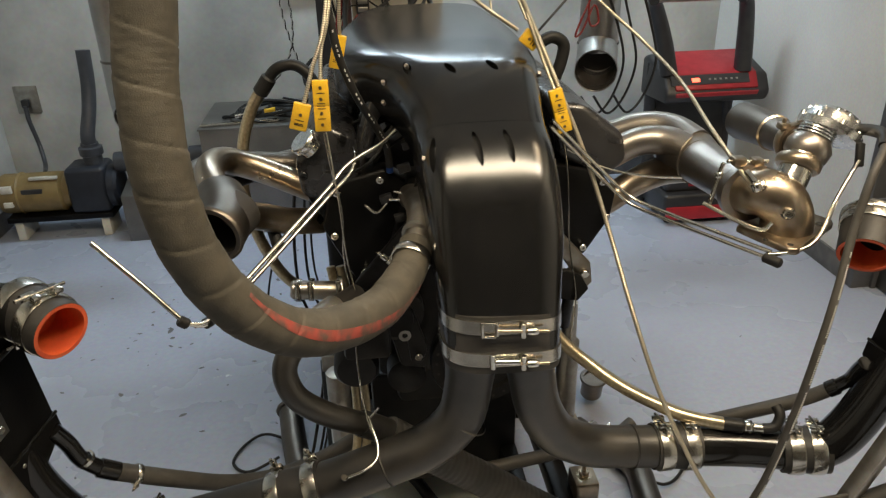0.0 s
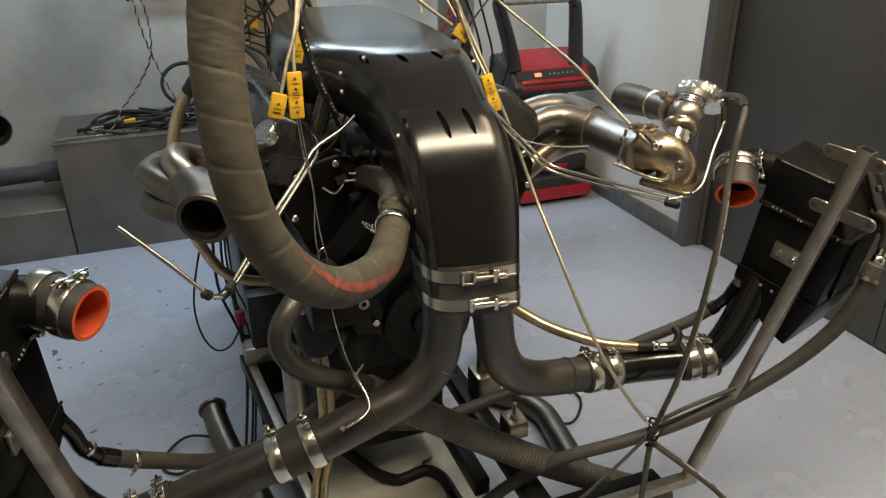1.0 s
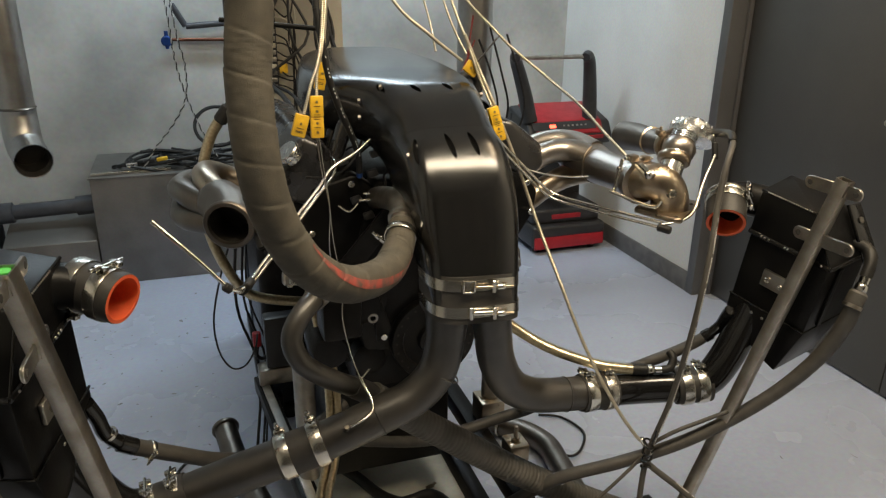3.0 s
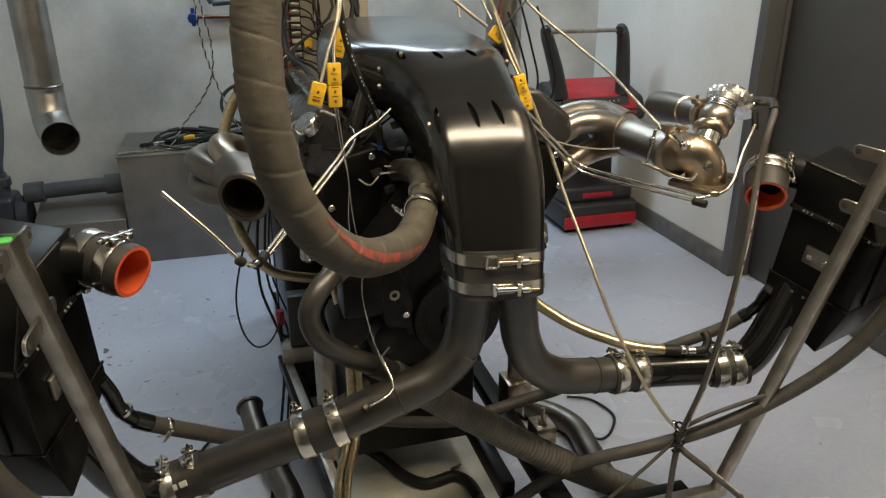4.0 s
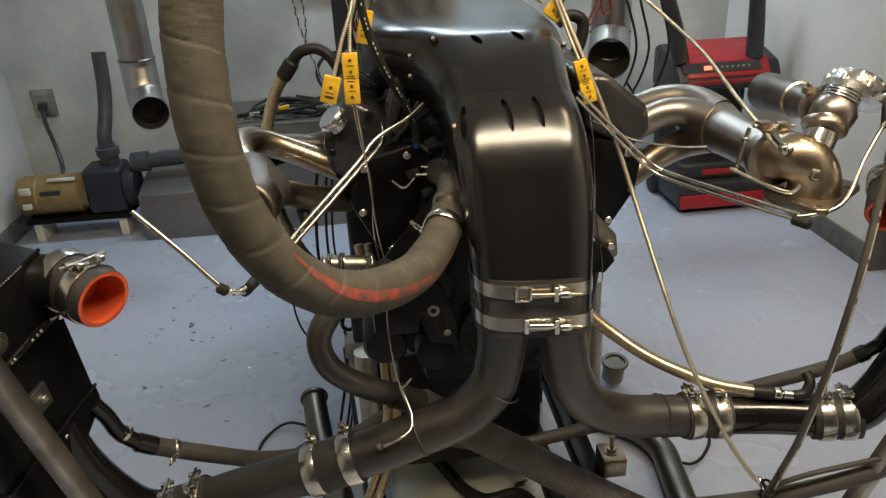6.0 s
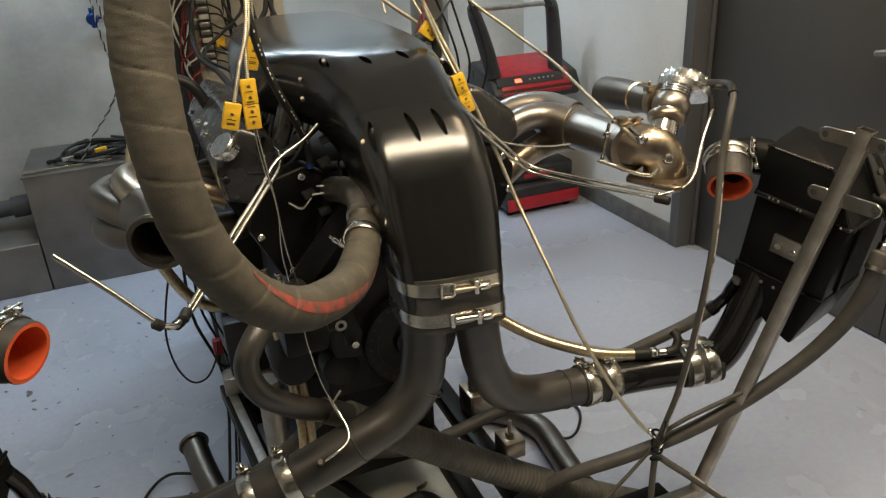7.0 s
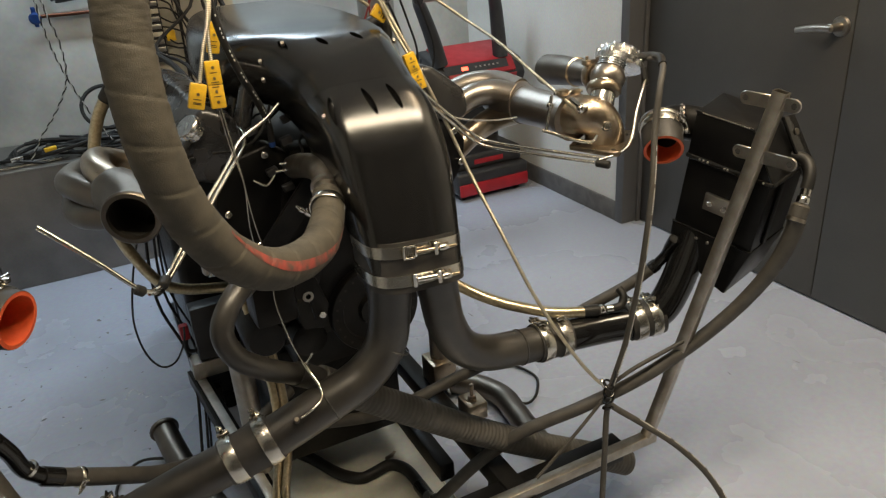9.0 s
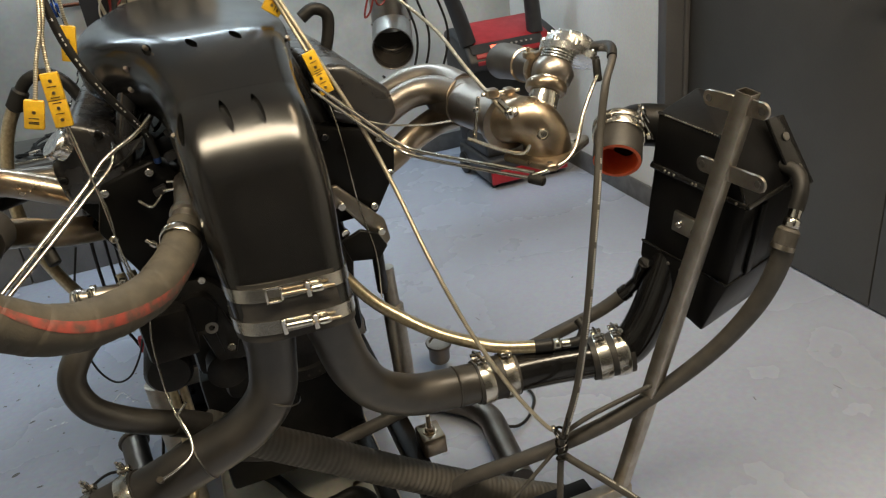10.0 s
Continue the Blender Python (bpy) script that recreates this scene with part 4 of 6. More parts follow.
# ---------------------------------------------------------------- exhaust headers
hr = thing("exhaust_header", (0.80, 1.45, 0.95), "heat-tinted stainless exhaust header with a V-band collector", "exhaust header", "exhaust headers")
part("collector", sweep([(0.794, 1.236, 1.042), (0.790, 1.31, 1.041), (0.785, 1.378, 1.040), (0.780, 1.425, 1.042), (0.772, 1.470, 1.044), (0.755, 1.510, 1.046)], [0.039, 0.040, 0.042, 0.051, 0.050, 0.030], 30, 7), "header", hr)
part("weld_ring", lathe((0.7815, 1.386, 1.040), (0.02, 1, 0.0), [(-0.002, 0.0405), (0, 0.0438), (0.002, 0.0405)], 32), "header_dull", hr)
for run in ([(0.766, 1.405, 1.058), (0.738, 1.445, 1.066), (0.692, 1.468, 1.060), (0.640, 1.478, 1.032), (0.590, 1.485, 1.000)],
            [(0.786, 1.415, 1.066), (0.764, 1.485, 1.077), (0.712, 1.528, 1.072), (0.645, 1.560, 1.038), (0.590, 1.580, 1.000)],
            [(0.800, 1.415, 1.036), (0.798, 1.500, 1.046), (0.750, 1.580, 1.050), (0.675, 1.640, 1.020), (0.595, 1.660, 0.980)],
            [(0.768, 1.405, 1.025), (0.738, 1.462, 0.998), (0.690, 1.480, 0.968), (0.640, 1.472, 0.940), (0.590, 1.465, 0.922)]):
    part("primary", sweep(run, [0.029, 0.0285, 0.0275, 0.027, 0.027], 24, 7), "header" if run[-1][2] > 0.93 else "bronze", hr)
part("flange_ring", lathe((0.794, 1.244, 1.042), (0, -1, 0), [(0, 0.039), (0, 0.0450), (0.004, 0.0465), (0.010, 0.0465), (0.013, 0.0450), (0.013, 0.039)], 36, True), "header_dull", hr)

vb = thing("v_band_clamp", (0.776, 1.25, 0.99), "straw-tinted V-band clamp with a long bolt", "pipe clamp", "V-band clamps")
part("band", lathe((0.794, 1.238, 1.042), (0, -1, 0), [(0, 0.036), (0.002, 0.0495), (0.018, 0.0495), (0.020, 0.036)], 40, True), "header", vb)
part("trunnion", bm_of(box(0.757, 0.779, 1.216, 1.238, 1.090, 1.105, 0.004), box(0.791, 0.809, 1.216, 1.238, 1.088, 1.101, 0.004)), "bronze", vb)
part("bolt", bm_of(rod((0.729, 1.228, 1.020), (0.744, 1.228, 1.096), 0.0036), hexbolt((0.738, 1.228, 1.070), (0.22, 0, 0.97), 0.0075, 0.010), rod((0.750, 1.228, 1.097), (0.820, 1.228, 1.093), 0.0034)), "chrome", vb)

elb = thing("turbine_elbow", (0.84, 1.19, 0.985), "straw-tinted cast elbow with a square bolt flange", "exhaust elbow")
part("elbow", sweep([(0.794, 1.234, 1.042), (0.797, 1.216, 1.047), (0.808, 1.199, 1.050), (0.828, 1.188, 1.040), (0.842, 1.184, 1.016), (0.846, 1.184, 0.988)], [0.038, 0.039, 0.0395, 0.0405, 0.0405, 0.042], 30, 7), "bronze", elb)
part("flange_plate", prism([V(p) for p in ((0.771, 1.206, 0.980), (0.776, 1.190, 0.980), (0.808, 1.110, 0.980), (0.822, 1.106, 0.980), (0.932, 1.190, 0.980), (0.938, 1.204, 0.980), (0.896, 1.286, 0.980), (0.876, 1.288, 0.980))], (0, 0, 0.012), 0.003), "bronze", elb, "thick straw-coloured bolt flange")
# bolt holes as dark discs coloured like the shade inside
for p in ((0.787, 1.196), (0.818, 1.122), (0.908, 1.192)):
    part("bolt_hole", lathe((*p, 0.9918), (0, 0, 1), [(0, 0), (0, 0.005), (0.0006, 0.005), (0.0006, 0)], 12), "bore", elb)
for p, a in (((0.788, 1.180, 1.068), (-0.55, -0.55, 0.62)), ((0.822, 1.152, 1.034), (-0.4, -0.9, 0.25))):
    part("sensor_boss", bm_of(lathe(V(p), a, [(-0.02, 0), (-0.02, 0.011), (0.004, 0.011), (0.004, 0.007), (0.016, 0.007), (0.018, 0)], 18), hexbolt(V(p) + V(a).normalized() * 0.004, a, 0.0095, 0.009)), "clamp", elb)

wg = thing("wastegate", (0.88, 1.22, 1.05), "wastegate with a bright machined cap and V-band joints", "wastegate")
part("riser", sweep([(0.838, 1.196, 1.045), (0.856, 1.208, 1.075), (0.872, 1.222, 1.100)], 0.026, 22, 5), "chrome", wg, "bright turned riser")
part("lower_ring", lathe((0.862, 1.213, 1.083), (0.45, 0.38, 0.80), [(0, 0.026), (0, 0.033), (0.004, 0.036), (0.014, 0.036), (0.018, 0.033), (0.018, 0.026)], 30, True), "bronze", wg)
WO, CAPA = V(0.876, 1.226, 1.090), V(0.52, 0.26, 0.81).normalized()
part("body", lathe(WO, CAPA, [(0.0, 0), (0.0, 0.026), (0.010, 0.035), (0.028, 0.037), (0.040, 0.031), (0.046, 0.024), (0.046, 0)], 30), "header", wg)
for k in range(3):
    part("cooling_rib", lathe(WO + CAPA * (0.044 + 0.005 * k), CAPA, [(0, 0.014), (0, 0.030), (0.0025, 0.030), (0.0025, 0.014)], 28, True), "alu", wg)
CAPO = V(0.927, 1.250, 1.124)
part("cap", lathe(CAPO, CAPA, [(-0.006, 0), (-0.006, 0.036), (0.0, 0.052), (0.012, 0.054), (0.016, 0.050), (0.028, 0.046), (0.038, 0.037), (0.043, 0.026), (0.044, 0.012), (0.042, 0.010), (0.042, 0)], 36), "alu", wg, "bright machined cap")
tt, aa, bb = basis(CAPA)
for k in range(8):
    w = 2 * math.pi * k / 8
    part("cap_screw", lathe(CAPO + CAPA * 0.011 + (aa * math.cos(w) + bb * math.sin(w)) * 0.049, CAPA, [(0, 0), (0, 0.0055), (0.009, 0.0055), (0.009, 0.003), (0.006, 0.003), (0.006, 0)], 10), "chrome", wg)
for k in range(14):
    w = 2 * math.pi * (k + 0.5) / 14
    e = aa * math.cos(w) + bb * math.sin(w)
    part("cap_fin", box8(CAPO + CAPA * 0.012 + e * 0.030 - CAPA.cross(e) * 0.0013, e * 0.016, CAPA.cross(e) * 0.0026, CAPA * 0.022, 0.0006), "alu", wg)
part("outlet", sweep([(0.890, 1.238, 1.112), (0.886, 1.29, 1.108), (0.888, 1.345, 1.104), (0.893, 1.41, 1.098), (0.898, 1.465, 1.090)], [0.027, 0.027, 0.030, 0.034, 0.036], 24, 5, cap=False), "header_dull", wg)
part("outlet_bore", lathe((0.8965, 1.45, 1.0925), (0.07, 1, -0.12), [(0.0, 0), (0, 0.034), (0.013, 0.034)], 24), "bore", wg)
part("outlet_ring", lathe((0.886, 1.262, 1.109), (0.0, 1, -0.06), [(0, 0.026), (0, 0.032), (0.005, 0.034), (0.013, 0.034), (0.017, 0.032), (0.017, 0.026)], 30, True), "bronze", wg)
part("ring_bolt", bm_of(rod((0.862, 1.270, 1.126), (0.862, 1.270, 1.152), 0.0035), box(0.854, 0.872, 1.262, 1.280, 1.132, 1.144, 0.003)), "bronze", wg)
part("weld_ring", lathe((0.8875, 1.333, 1.105), (0.03, 1, -0.06), [(0, 0.029), (0.003, 0.0325), (0.006, 0.030)], 30), "bronze", wg)
part("port_fitting", bm_of(rod((0.950, 1.235, 1.145), (0.968, 1.205, 1.142), 0.008), rod((0.955, 1.20, 1.125), (0.95, 1.185, 1.09), 0.007)), "rubber", wg, "black port fitting")

hl = thing("exhaust_header", (-0.08, 1.45, 0.95), "dull stainless exhaust header with an open flared collector", "exhaust header", "exhaust headers")
MO, MA = V(-0.079, 1.240, 1.022), V(-0.35, -0.92, -0.10).normalized()
part("collector", sweep([(-0.100, 1.405, 1.034), (-0.086, 1.36, 1.034), (-0.072, 1.315, 1.032), tuple(MO - MA * 0.03), tuple(MO - MA * 0.004)], [0.030, 0.046, 0.045, 0.043, 0.043], 30, 6, cap=False), "header_dull", hl)
part("flared_rim", lathe(MO, -MA, [(0.012, 0.0385), (0.0, 0.0385), (0.0, 0.046), (0.003, 0.0485), (0.008, 0.0485), (0.012, 0.0435)], 40, True), "header_dull", hl)
part("bore", lathe(MO - MA * 0.002, -MA, [(0.0, 0.0405), (0.08, 0.040), (0.08, 0.0)], 36), "bore", hl, "dark bore")
for pts in ([(-0.080, 1.335, 1.045), (-0.108, 1.415, 1.068), (-0.098, 1.495, 1.062), (-0.04, 1.530, 1.03), (0.06, 1.52, 0.985)],
            [(-0.095, 1.340, 1.025), (-0.148, 1.425, 1.038), (-0.158, 1.505, 1.032), (-0.11, 1.60, 1.02), (0.06, 1.66, 0.985)],
            [(-0.090, 1.335, 1.002), (-0.142, 1.400, 0.990), (-0.160, 1.480, 0.985), (-0.13, 1.62, 0.98), (0.05, 1.78, 0.97)],
            [(-0.070, 1.350, 1.005), (-0.035, 1.415, 0.978), (0.015, 1.455, 0.948), (0.075, 1.49, 0.93)]):
    part("primary", sweep(pts, 0.0255, 20, 7), "bronze" if pts[-1][1] < 1.55 else "header_dull", hl)
part("sensor_plug", bm_of(rod((-0.02, 1.45, 0.955), (-0.005, 1.42, 0.905), 0.012), rod((-0.022, 1.455, 0.96), (-0.03, 1.47, 0.975), 0.008)), "rubber", hl, "black sensor plug")

# ---------------------------------------------------------------- hoses
wrap = thing("wrapped_hose", (0.23, 1.17, 1.0), "thick grey-brown cloth-wrapped hose hanging in a loop, faded red print", "hose")
HP = [(0.236, 1.172, 1.012), (0.213, 1.116, 0.990), (0.165, 1.042, 0.976), (0.085, 0.968, 0.996), (0.018, 0.930, 1.052), (-0.026, 0.910, 1.138), (-0.044, 0.908, 1.235), (-0.045, 0.925, 1.337), (-0.036, 0.940, 1.42), (-0.01, 0.98, 1.75), (0.03, 1.06, 2.3), (0.05, 1.15, 2.999)]
RP, RR = smooth_path(HP, 40, [0.0270, 0.0285, 0.0300, 0.0310] + [0.0318] * 8)
rr2 = [r * (1 + 0.012 * noise.noise(p * 22)) for p, r in zip(RP, RR)]
RUN = [0.0]
for p, p2 in zip(RP, RP[1:]):
    RUN.append(RUN[-1] + (p2 - p).length)


def lapped(co, p, run, ang, proud=0.0):
    """Cloth laid on in turns, each lapping over the one before, with slack folds between."""
    lap = (run / 0.057 + ang / (2 * math.pi) + 0.10 * noise.noise(p * 9)) % 1.0
    rise = lap / 0.92 if lap < 0.92 else (1.0 - lap) / 0.08
    rise -= 1.6 * math.exp(-((lap - 0.965) / 0.030) ** 2)
    fold = noise.noise(V(run * 190, 1.6 * math.cos(ang), 1.6 * math.sin(ang)))
    out = co - p
    return p + out * (1 + 0.026 * (rise - 0.5) + 0.018 * fold) + out.normalized() * proud


tube = sweep([tuple(p) for p in RP], rr2, 56, 1, straight=True)
tube.verts.ensure_lookup_table()
for i, p in enumerate(RP):
    for k in range(56):
        v = tube.verts[i * 56 + k]
        v.co = lapped(v.co, p, RUN[i], 2 * math.pi * k / 56)
part("cloth_tube", tube, "wrap", wrap)
SPAN = range(44, 175)
strip = bmesh.new()
fr = frames(RP)
rows = []
for i in SPAN:
    f = (i - SPAN[0]) / (len(SPAN) - 1)
    mid, half = 166 + 52 * f, 5 + 9 * math.sin(math.pi * min(1.0, 0.08 + f)) ** 0.6
    row = []
    for k in range(9):
        w = radians(mid + half * (k / 4 - 1))
        co = RP[i] + rr2[i] * (math.cos(w) * fr[i][1] + math.sin(w) * fr[i][2])
        row.append(strip.verts.new(lapped(co, RP[i], RUN[i], w, 0.0007)))
    rows.append(row)
for p, q in zip(rows, rows[1:]):
    for k in range(8):
        strip.faces.new((p[k], p[k + 1], q[k + 1], q[k]))
part("red_print", strip, "redprint", wrap, "faded red printed band")
t_clamp((0.226, 1.148, 1.003), (0.33, 0.85, 0.32), 0.0290, 0.014, 140, "hose clamps")
nk = thing("hose_neck", (0.25, 1.22, 1.01), "bright metal hose neck on the engine front", "hose fitting")
part("neck", sweep([(0.233, 1.168, 1.010), (0.245, 1.20, 1.022), (0.252, 1.25, 1.035), (0.250, 1.34, 1.02), (0.245, 1.41, 1.0)], [0.022, 0.0235, 0.025, 0.024, 0.024], 22, 5), "raw", nk)
part("bead", lathe((0.240, 1.188, 1.018), (0.33, 0.85, 0.32), [(0, 0.023), (0.003, 0.0275), (0.010, 0.0275), (0.013, 0.023)], 28), "plate", nk)

el = thing("coolant_pipe", (0.05, 1.17, 0.7), "satin black bent coolant pipe with sleeves", "coolant pipe")
part("pipe", sweep([(0.135, 1.29, 0.868), (0.085, 1.225, 0.872), (0.040, 1.180, 0.855), (0.014, 1.160, 0.815), (0.027, 1.148, 0.768), (0.070, 1.152, 0.726), (0.120, 1.168, 0.688), (0.160, 1.188, 0.655)], 0.0205, 24, 7), "black_pipe", el)
part("upper_sleeve", sweep([(0.10, 1.243, 0.873), (0.085, 1.225, 0.872), (0.066, 1.205, 0.867)], 0.0235, 22, 4), "raw", el)
part("lower_sleeve", sweep([(0.128, 1.172, 0.682), (0.152, 1.183, 0.661), (0.180, 1.194, 0.636)], 0.0232, 22, 4), "silicone", el)
cv = thing("corrugated_hose", (0.6, 1.2, 0.2), "long grey corrugated hose sloping down to the floor", "hose")
CP = [(0.172, 1.192, 0.642), (0.255, 1.205, 0.565), (0.360, 1.212, 0.480), (0.480, 1.214, 0.385), (0.610, 1.212, 0.293), (0.760, 1.205, 0.200), (0.860, 1.198, 0.142), (0.950, 1.19, 0.088)]
RP2, RR2 = smooth_path(CP, 26, [0.029, 0.0315, 0.033, 0.033, 0.033, 0.033, 0.034, 0.036])
part("tube", sweep([tuple(p) for p in RP2], [r * (1 + (0.012 if i % 2 else -0.012)) for i, r in enumerate(RR2)], 28, 1, straight=True), "corrugated", cv)
part("bore", lathe((0.9505, 1.1898, 0.0877), (-0.9, 0.08, 0.54), [(-0.001, 0.030), (0.0, 0.0), (0.0005, 0.0)], 26), "bore", cv)

gold = thing("braided_hose", (0.6, 1.25, 0.62), "stainless braided hose with black and bright end fittings", "braided hose", "braided hoses")
part("braid", sweep([(0.455, 1.40, 0.80), (0.490, 1.375, 0.745), (0.530, 1.345, 0.695), (0.581, 1.310, 0.657), (0.628, 1.266, 0.636), (0.678, 1.224, 0.623), (0.727, 1.190, 0.614), (0.792, 1.168, 0.606)], 0.0125, 18, 7), "braid", gold)
part("socket", rod((0.785, 1.171, 0.606), (0.822, 1.158, 0.606), 0.0135, 16), "rubber", gold, "black socket")
part("hex", bm_of(hexbolt((0.822, 1.158, 0.606), (0.94, -0.33, 0), 0.013, 0.014), rod((0.836, 1.153, 0.606), (0.856, 1.146, 0.606), 0.009)), "chrome", gold, "bright hex end")
part("elbow", sweep([(0.852, 1.147, 0.606), (0.872, 1.143, 0.610), (0.884, 1.150, 0.628), (0.882, 1.165, 0.640)], 0.0095, 14, 4), "rubber", gold)

gh = thing("push_lock_hose", (0.9, 1.2, 0.6), "grey-brown rubber hose on the intercooler drain", "hose", "rubber hoses")
part("tube", sweep([(0.60, 1.36, 0.42), (0.74, 1.29, 0.500), (0.847, 1.235, 0.568), (0.945, 1.198, 0.620), (0.988, 1.178, 0.655)], 0.0135, 16, 6), "hose", gh)
part("fitting", bm_of(rod((0.985, 1.18, 0.652), (1.003, 1.172, 0.668), 0.0155), sweep([(1.0, 1.172, 0.667), (1.012, 1.16, 0.69), (1.010, 1.145, 0.72), (1.008, 1.13, 0.745)], 0.0125, 14, 4)), "black_gloss", gh, "black end fitting")

lh = thing("push_lock_hose", (1.1, 1.0, 0.7), "long grey rubber hose from the intercooler down across the stand", "hose", "rubber hoses")
part("tube", sweep([(1.135, 0.925, 0.845), (1.128, 0.925, 0.80), (1.105, 0.945, 0.715), (1.055, 0.985, 0.615), (0.965, 1.030, 0.520), (0.86, 1.070, 0.450), (0.74, 1.115, 0.395), (0.62, 1.175, 0.335), (0.53, 1.235, 0.24), (0.475, 1.29, 0.14), (0.458, 1.35, 0.06), (0.466, 1.42, 0.024)], [0.018, 0.0175, 0.0165, 0.0155] + [0.015] * 8, 18, 7), "hose", lh)
part("socket", rod((1.126, 0.922, 0.826), (1.142, 0.924, 0.862), 0.0185, 16), "hose", lh)
part("ring", lathe((1.127, 0.922, 0.828), (0.42, 0.06, 0.9), [(0, 0.018), (0, 0.0195), (0.008, 0.0195), (0.008, 0.018)], 20, True), "raw", lh)
part("hex", bm_of(hexbolt((1.142, 0.924, 0.862), (0.42, 0.06, 0.9), 0.014, 0.016), rod((1.148, 0.925, 0.876), (1.157, 0.928, 0.897), 0.0105)), "chrome", lh, "bright hex joint")
part("elbow", sweep([(1.153, 0.927, 0.89), (1.168, 0.935, 0.918), (1.178, 0.955, 0.938), (1.172, 0.985, 0.945)], 0.0125, 16, 4), "rubber", lh)

ll = thing("push_lock_hose", (-0.2, 1.2, 0.6), "grey rubber hose with a worm clip on the cooler drain", "hose", "rubber hoses")
part("tube", sweep([(-0.288, 1.165, 0.634), (-0.215, 1.205, 0.572), (-0.135, 1.255, 0.505), (-0.05, 1.30, 0.47), (0.05, 1.36, 0.46), (0.16, 1.44, 0.47)], 0.0155, 16, 6), "hose", ll)
part("fitting", bm_of(rod((-0.283, 1.167, 0.630), (-0.312, 1.155, 0.655), 0.0165), sweep([(-0.308, 1.156, 0.652), (-0.328, 1.145, 0.685), (-0.335, 1.135, 0.725), (-0.345, 1.12, 0.765)], 0.0135, 14, 4)), "black_gloss", ll, "black end fitting")
part("ring", lathe((-0.322, 1.149, 0.676), (-0.35, -0.2, 0.9), [(0, 0.0135), (0, 0.0165), (0.006, 0.0165), (0.006, 0.0135)], 20, True), "chrome", ll)
t_clamp((-0.262, 1.180, 0.611), (0.75, 0.4, -0.6), 0.0160, 0.010, 20, "hose clamps")

# the near left hose that runs out of view
nl = thing("push_lock_hose", (-0.45, 1.0, 0.6), "grey rubber hose from the intercooler out along the stand", "hose", "rubber hoses")
part("tube", sweep([tuple(mirror_x(p)) for p in ((1.135, 0.925, 0.845), (1.128, 0.925, 0.80), (1.105, 0.945, 0.715), (1.055, 0.985, 0.615), (0.965, 1.030, 0.520), (0.86, 1.06, 0.43), (0.74, 1.065, 0.35), (0.70, 1.09, 0.275))], [0.018, 0.0175, 0.0165, 0.0155, 0.015, 0.015, 0.015, 0.015], 18, 7), "hose", nl)
part("elbow", sweep([tuple(mirror_x(p)) for p in ((1.130, 0.925, 0.835), (1.153, 0.927, 0.89), (1.168, 0.935, 0.918), (1.178, 0.955, 0.938), (1.172, 0.985, 0.945))], 0.0135, 16, 4), "rubber", nl)

uh = single("push_lock_hose", sweep([(0.72, 1.42, 0.415), (0.652, 1.385, 0.400), (0.557, 1.38, 0.389), (0.457, 1.38, 0.372), (0.362, 1.385, 0.358), (0.25, 1.45, 0.335), (0.12, 1.56, 0.30)], 0.0145, 16, 6), "hose", "grey rubber hose crossing the stand rails", "hose", "rubber hoses")

# ---------------------------------------------------------------- thin lines, probes and connectors
def line(name, pts, r, mat, label, category, group="", seg=8, sub=6):
    return single(name, sweep(pts, r, seg, sub), mat, label, category, group)


rp = thing("oil_line", (-0.09, 1.06, 0.96), "pair of bright bent stainless lines with black caps", "metal tube", "metal lines")
part("tube", sweep([(-0.199, 1.076, 1.095), (-0.141, 1.062, 1.033), (-0.098, 1.053, 0.982), (-0.084, 1.056, 0.971), (-0.070, 1.068, 0.966), (-0.050, 1.10, 0.972), (-0.028, 1.135, 0.984), (0.040, 1.230, 1.024), (0.103, 1.300, 1.066), (0.128, 1.330, 1.087), (0.152, 1.345, 1.100), (0.190, 1.352, 1.118), (0.222, 1.358, 1.142)], 0.0036, 10), "tubing", rp)
part("tube", sweep([(-0.084, 1.062, 0.965), (-0.066, 1.080, 0.958), (-0.042, 1.115, 0.966), (0.030, 1.215, 1.005), (0.100, 1.298, 1.050), (0.140, 1.345, 1.075), (0.150, 1.37, 1.095), (0.148, 1.40, 1.10)], 0.0036, 10), "tubing", rp)
for p, q in (((-0.101, 1.050, 0.983), (-0.090, 1.053, 0.973)), ((-0.064, 1.072, 0.966), (-0.055, 1.092, 0.970)), ((-0.075, 1.075, 0.958), (-0.066, 1.087, 0.958))):
    part("rubber_cap", rod(p, q, 0.008, 12), "rubber", rp, "black rubber cap")

rt = thing("oil_line", (0.70, 1.25, 0.98), "pair of bright bent stainless lines under the exhaust", "metal tube", "metal lines")
for dx, dz in ((0.0, 0.0), (0.004, 0.010)):
    part("tube", sweep([(0.487 + dx, 1.352, 1.135 + dz), (0.520 + dx, 1.355, 1.100 + dz), (0.575 + dx, 1.350, 1.044 + dz), (0.615 + dx, 1.343, 1.004 + dz), (0.645 + dx, 1.325, 0.985 + dz), (0.710 + dx, 1.235, 0.976 + dz), (0.786 + dx, 1.125, 0.970 + dz)], 0.0034, 10), "tubing", rt)
part("tube", sweep([(0.786, 1.125, 0.976), (0.815, 1.112, 0.984), (0.850, 1.118, 0.992), (0.878, 1.135, 1.012), (0.900, 1.152, 1.050), (0.930, 1.172, 1.085), (0.948, 1.185, 1.10)], 0.0034, 10), "tubing", rt)
part("rubber_cap", rod((0.782, 1.130, 0.970), (0.798, 1.106, 0.968), 0.0085, 12), "rubber", rt, "black rubber cap")
part("thin_tube", sweep([(0.52, 1.36, 1.09), (0.60, 1.37, 1.045), (0.68, 1.36, 1.028), (0.73, 1.34, 1.030)], 0.002, 8), "tubing", rt)
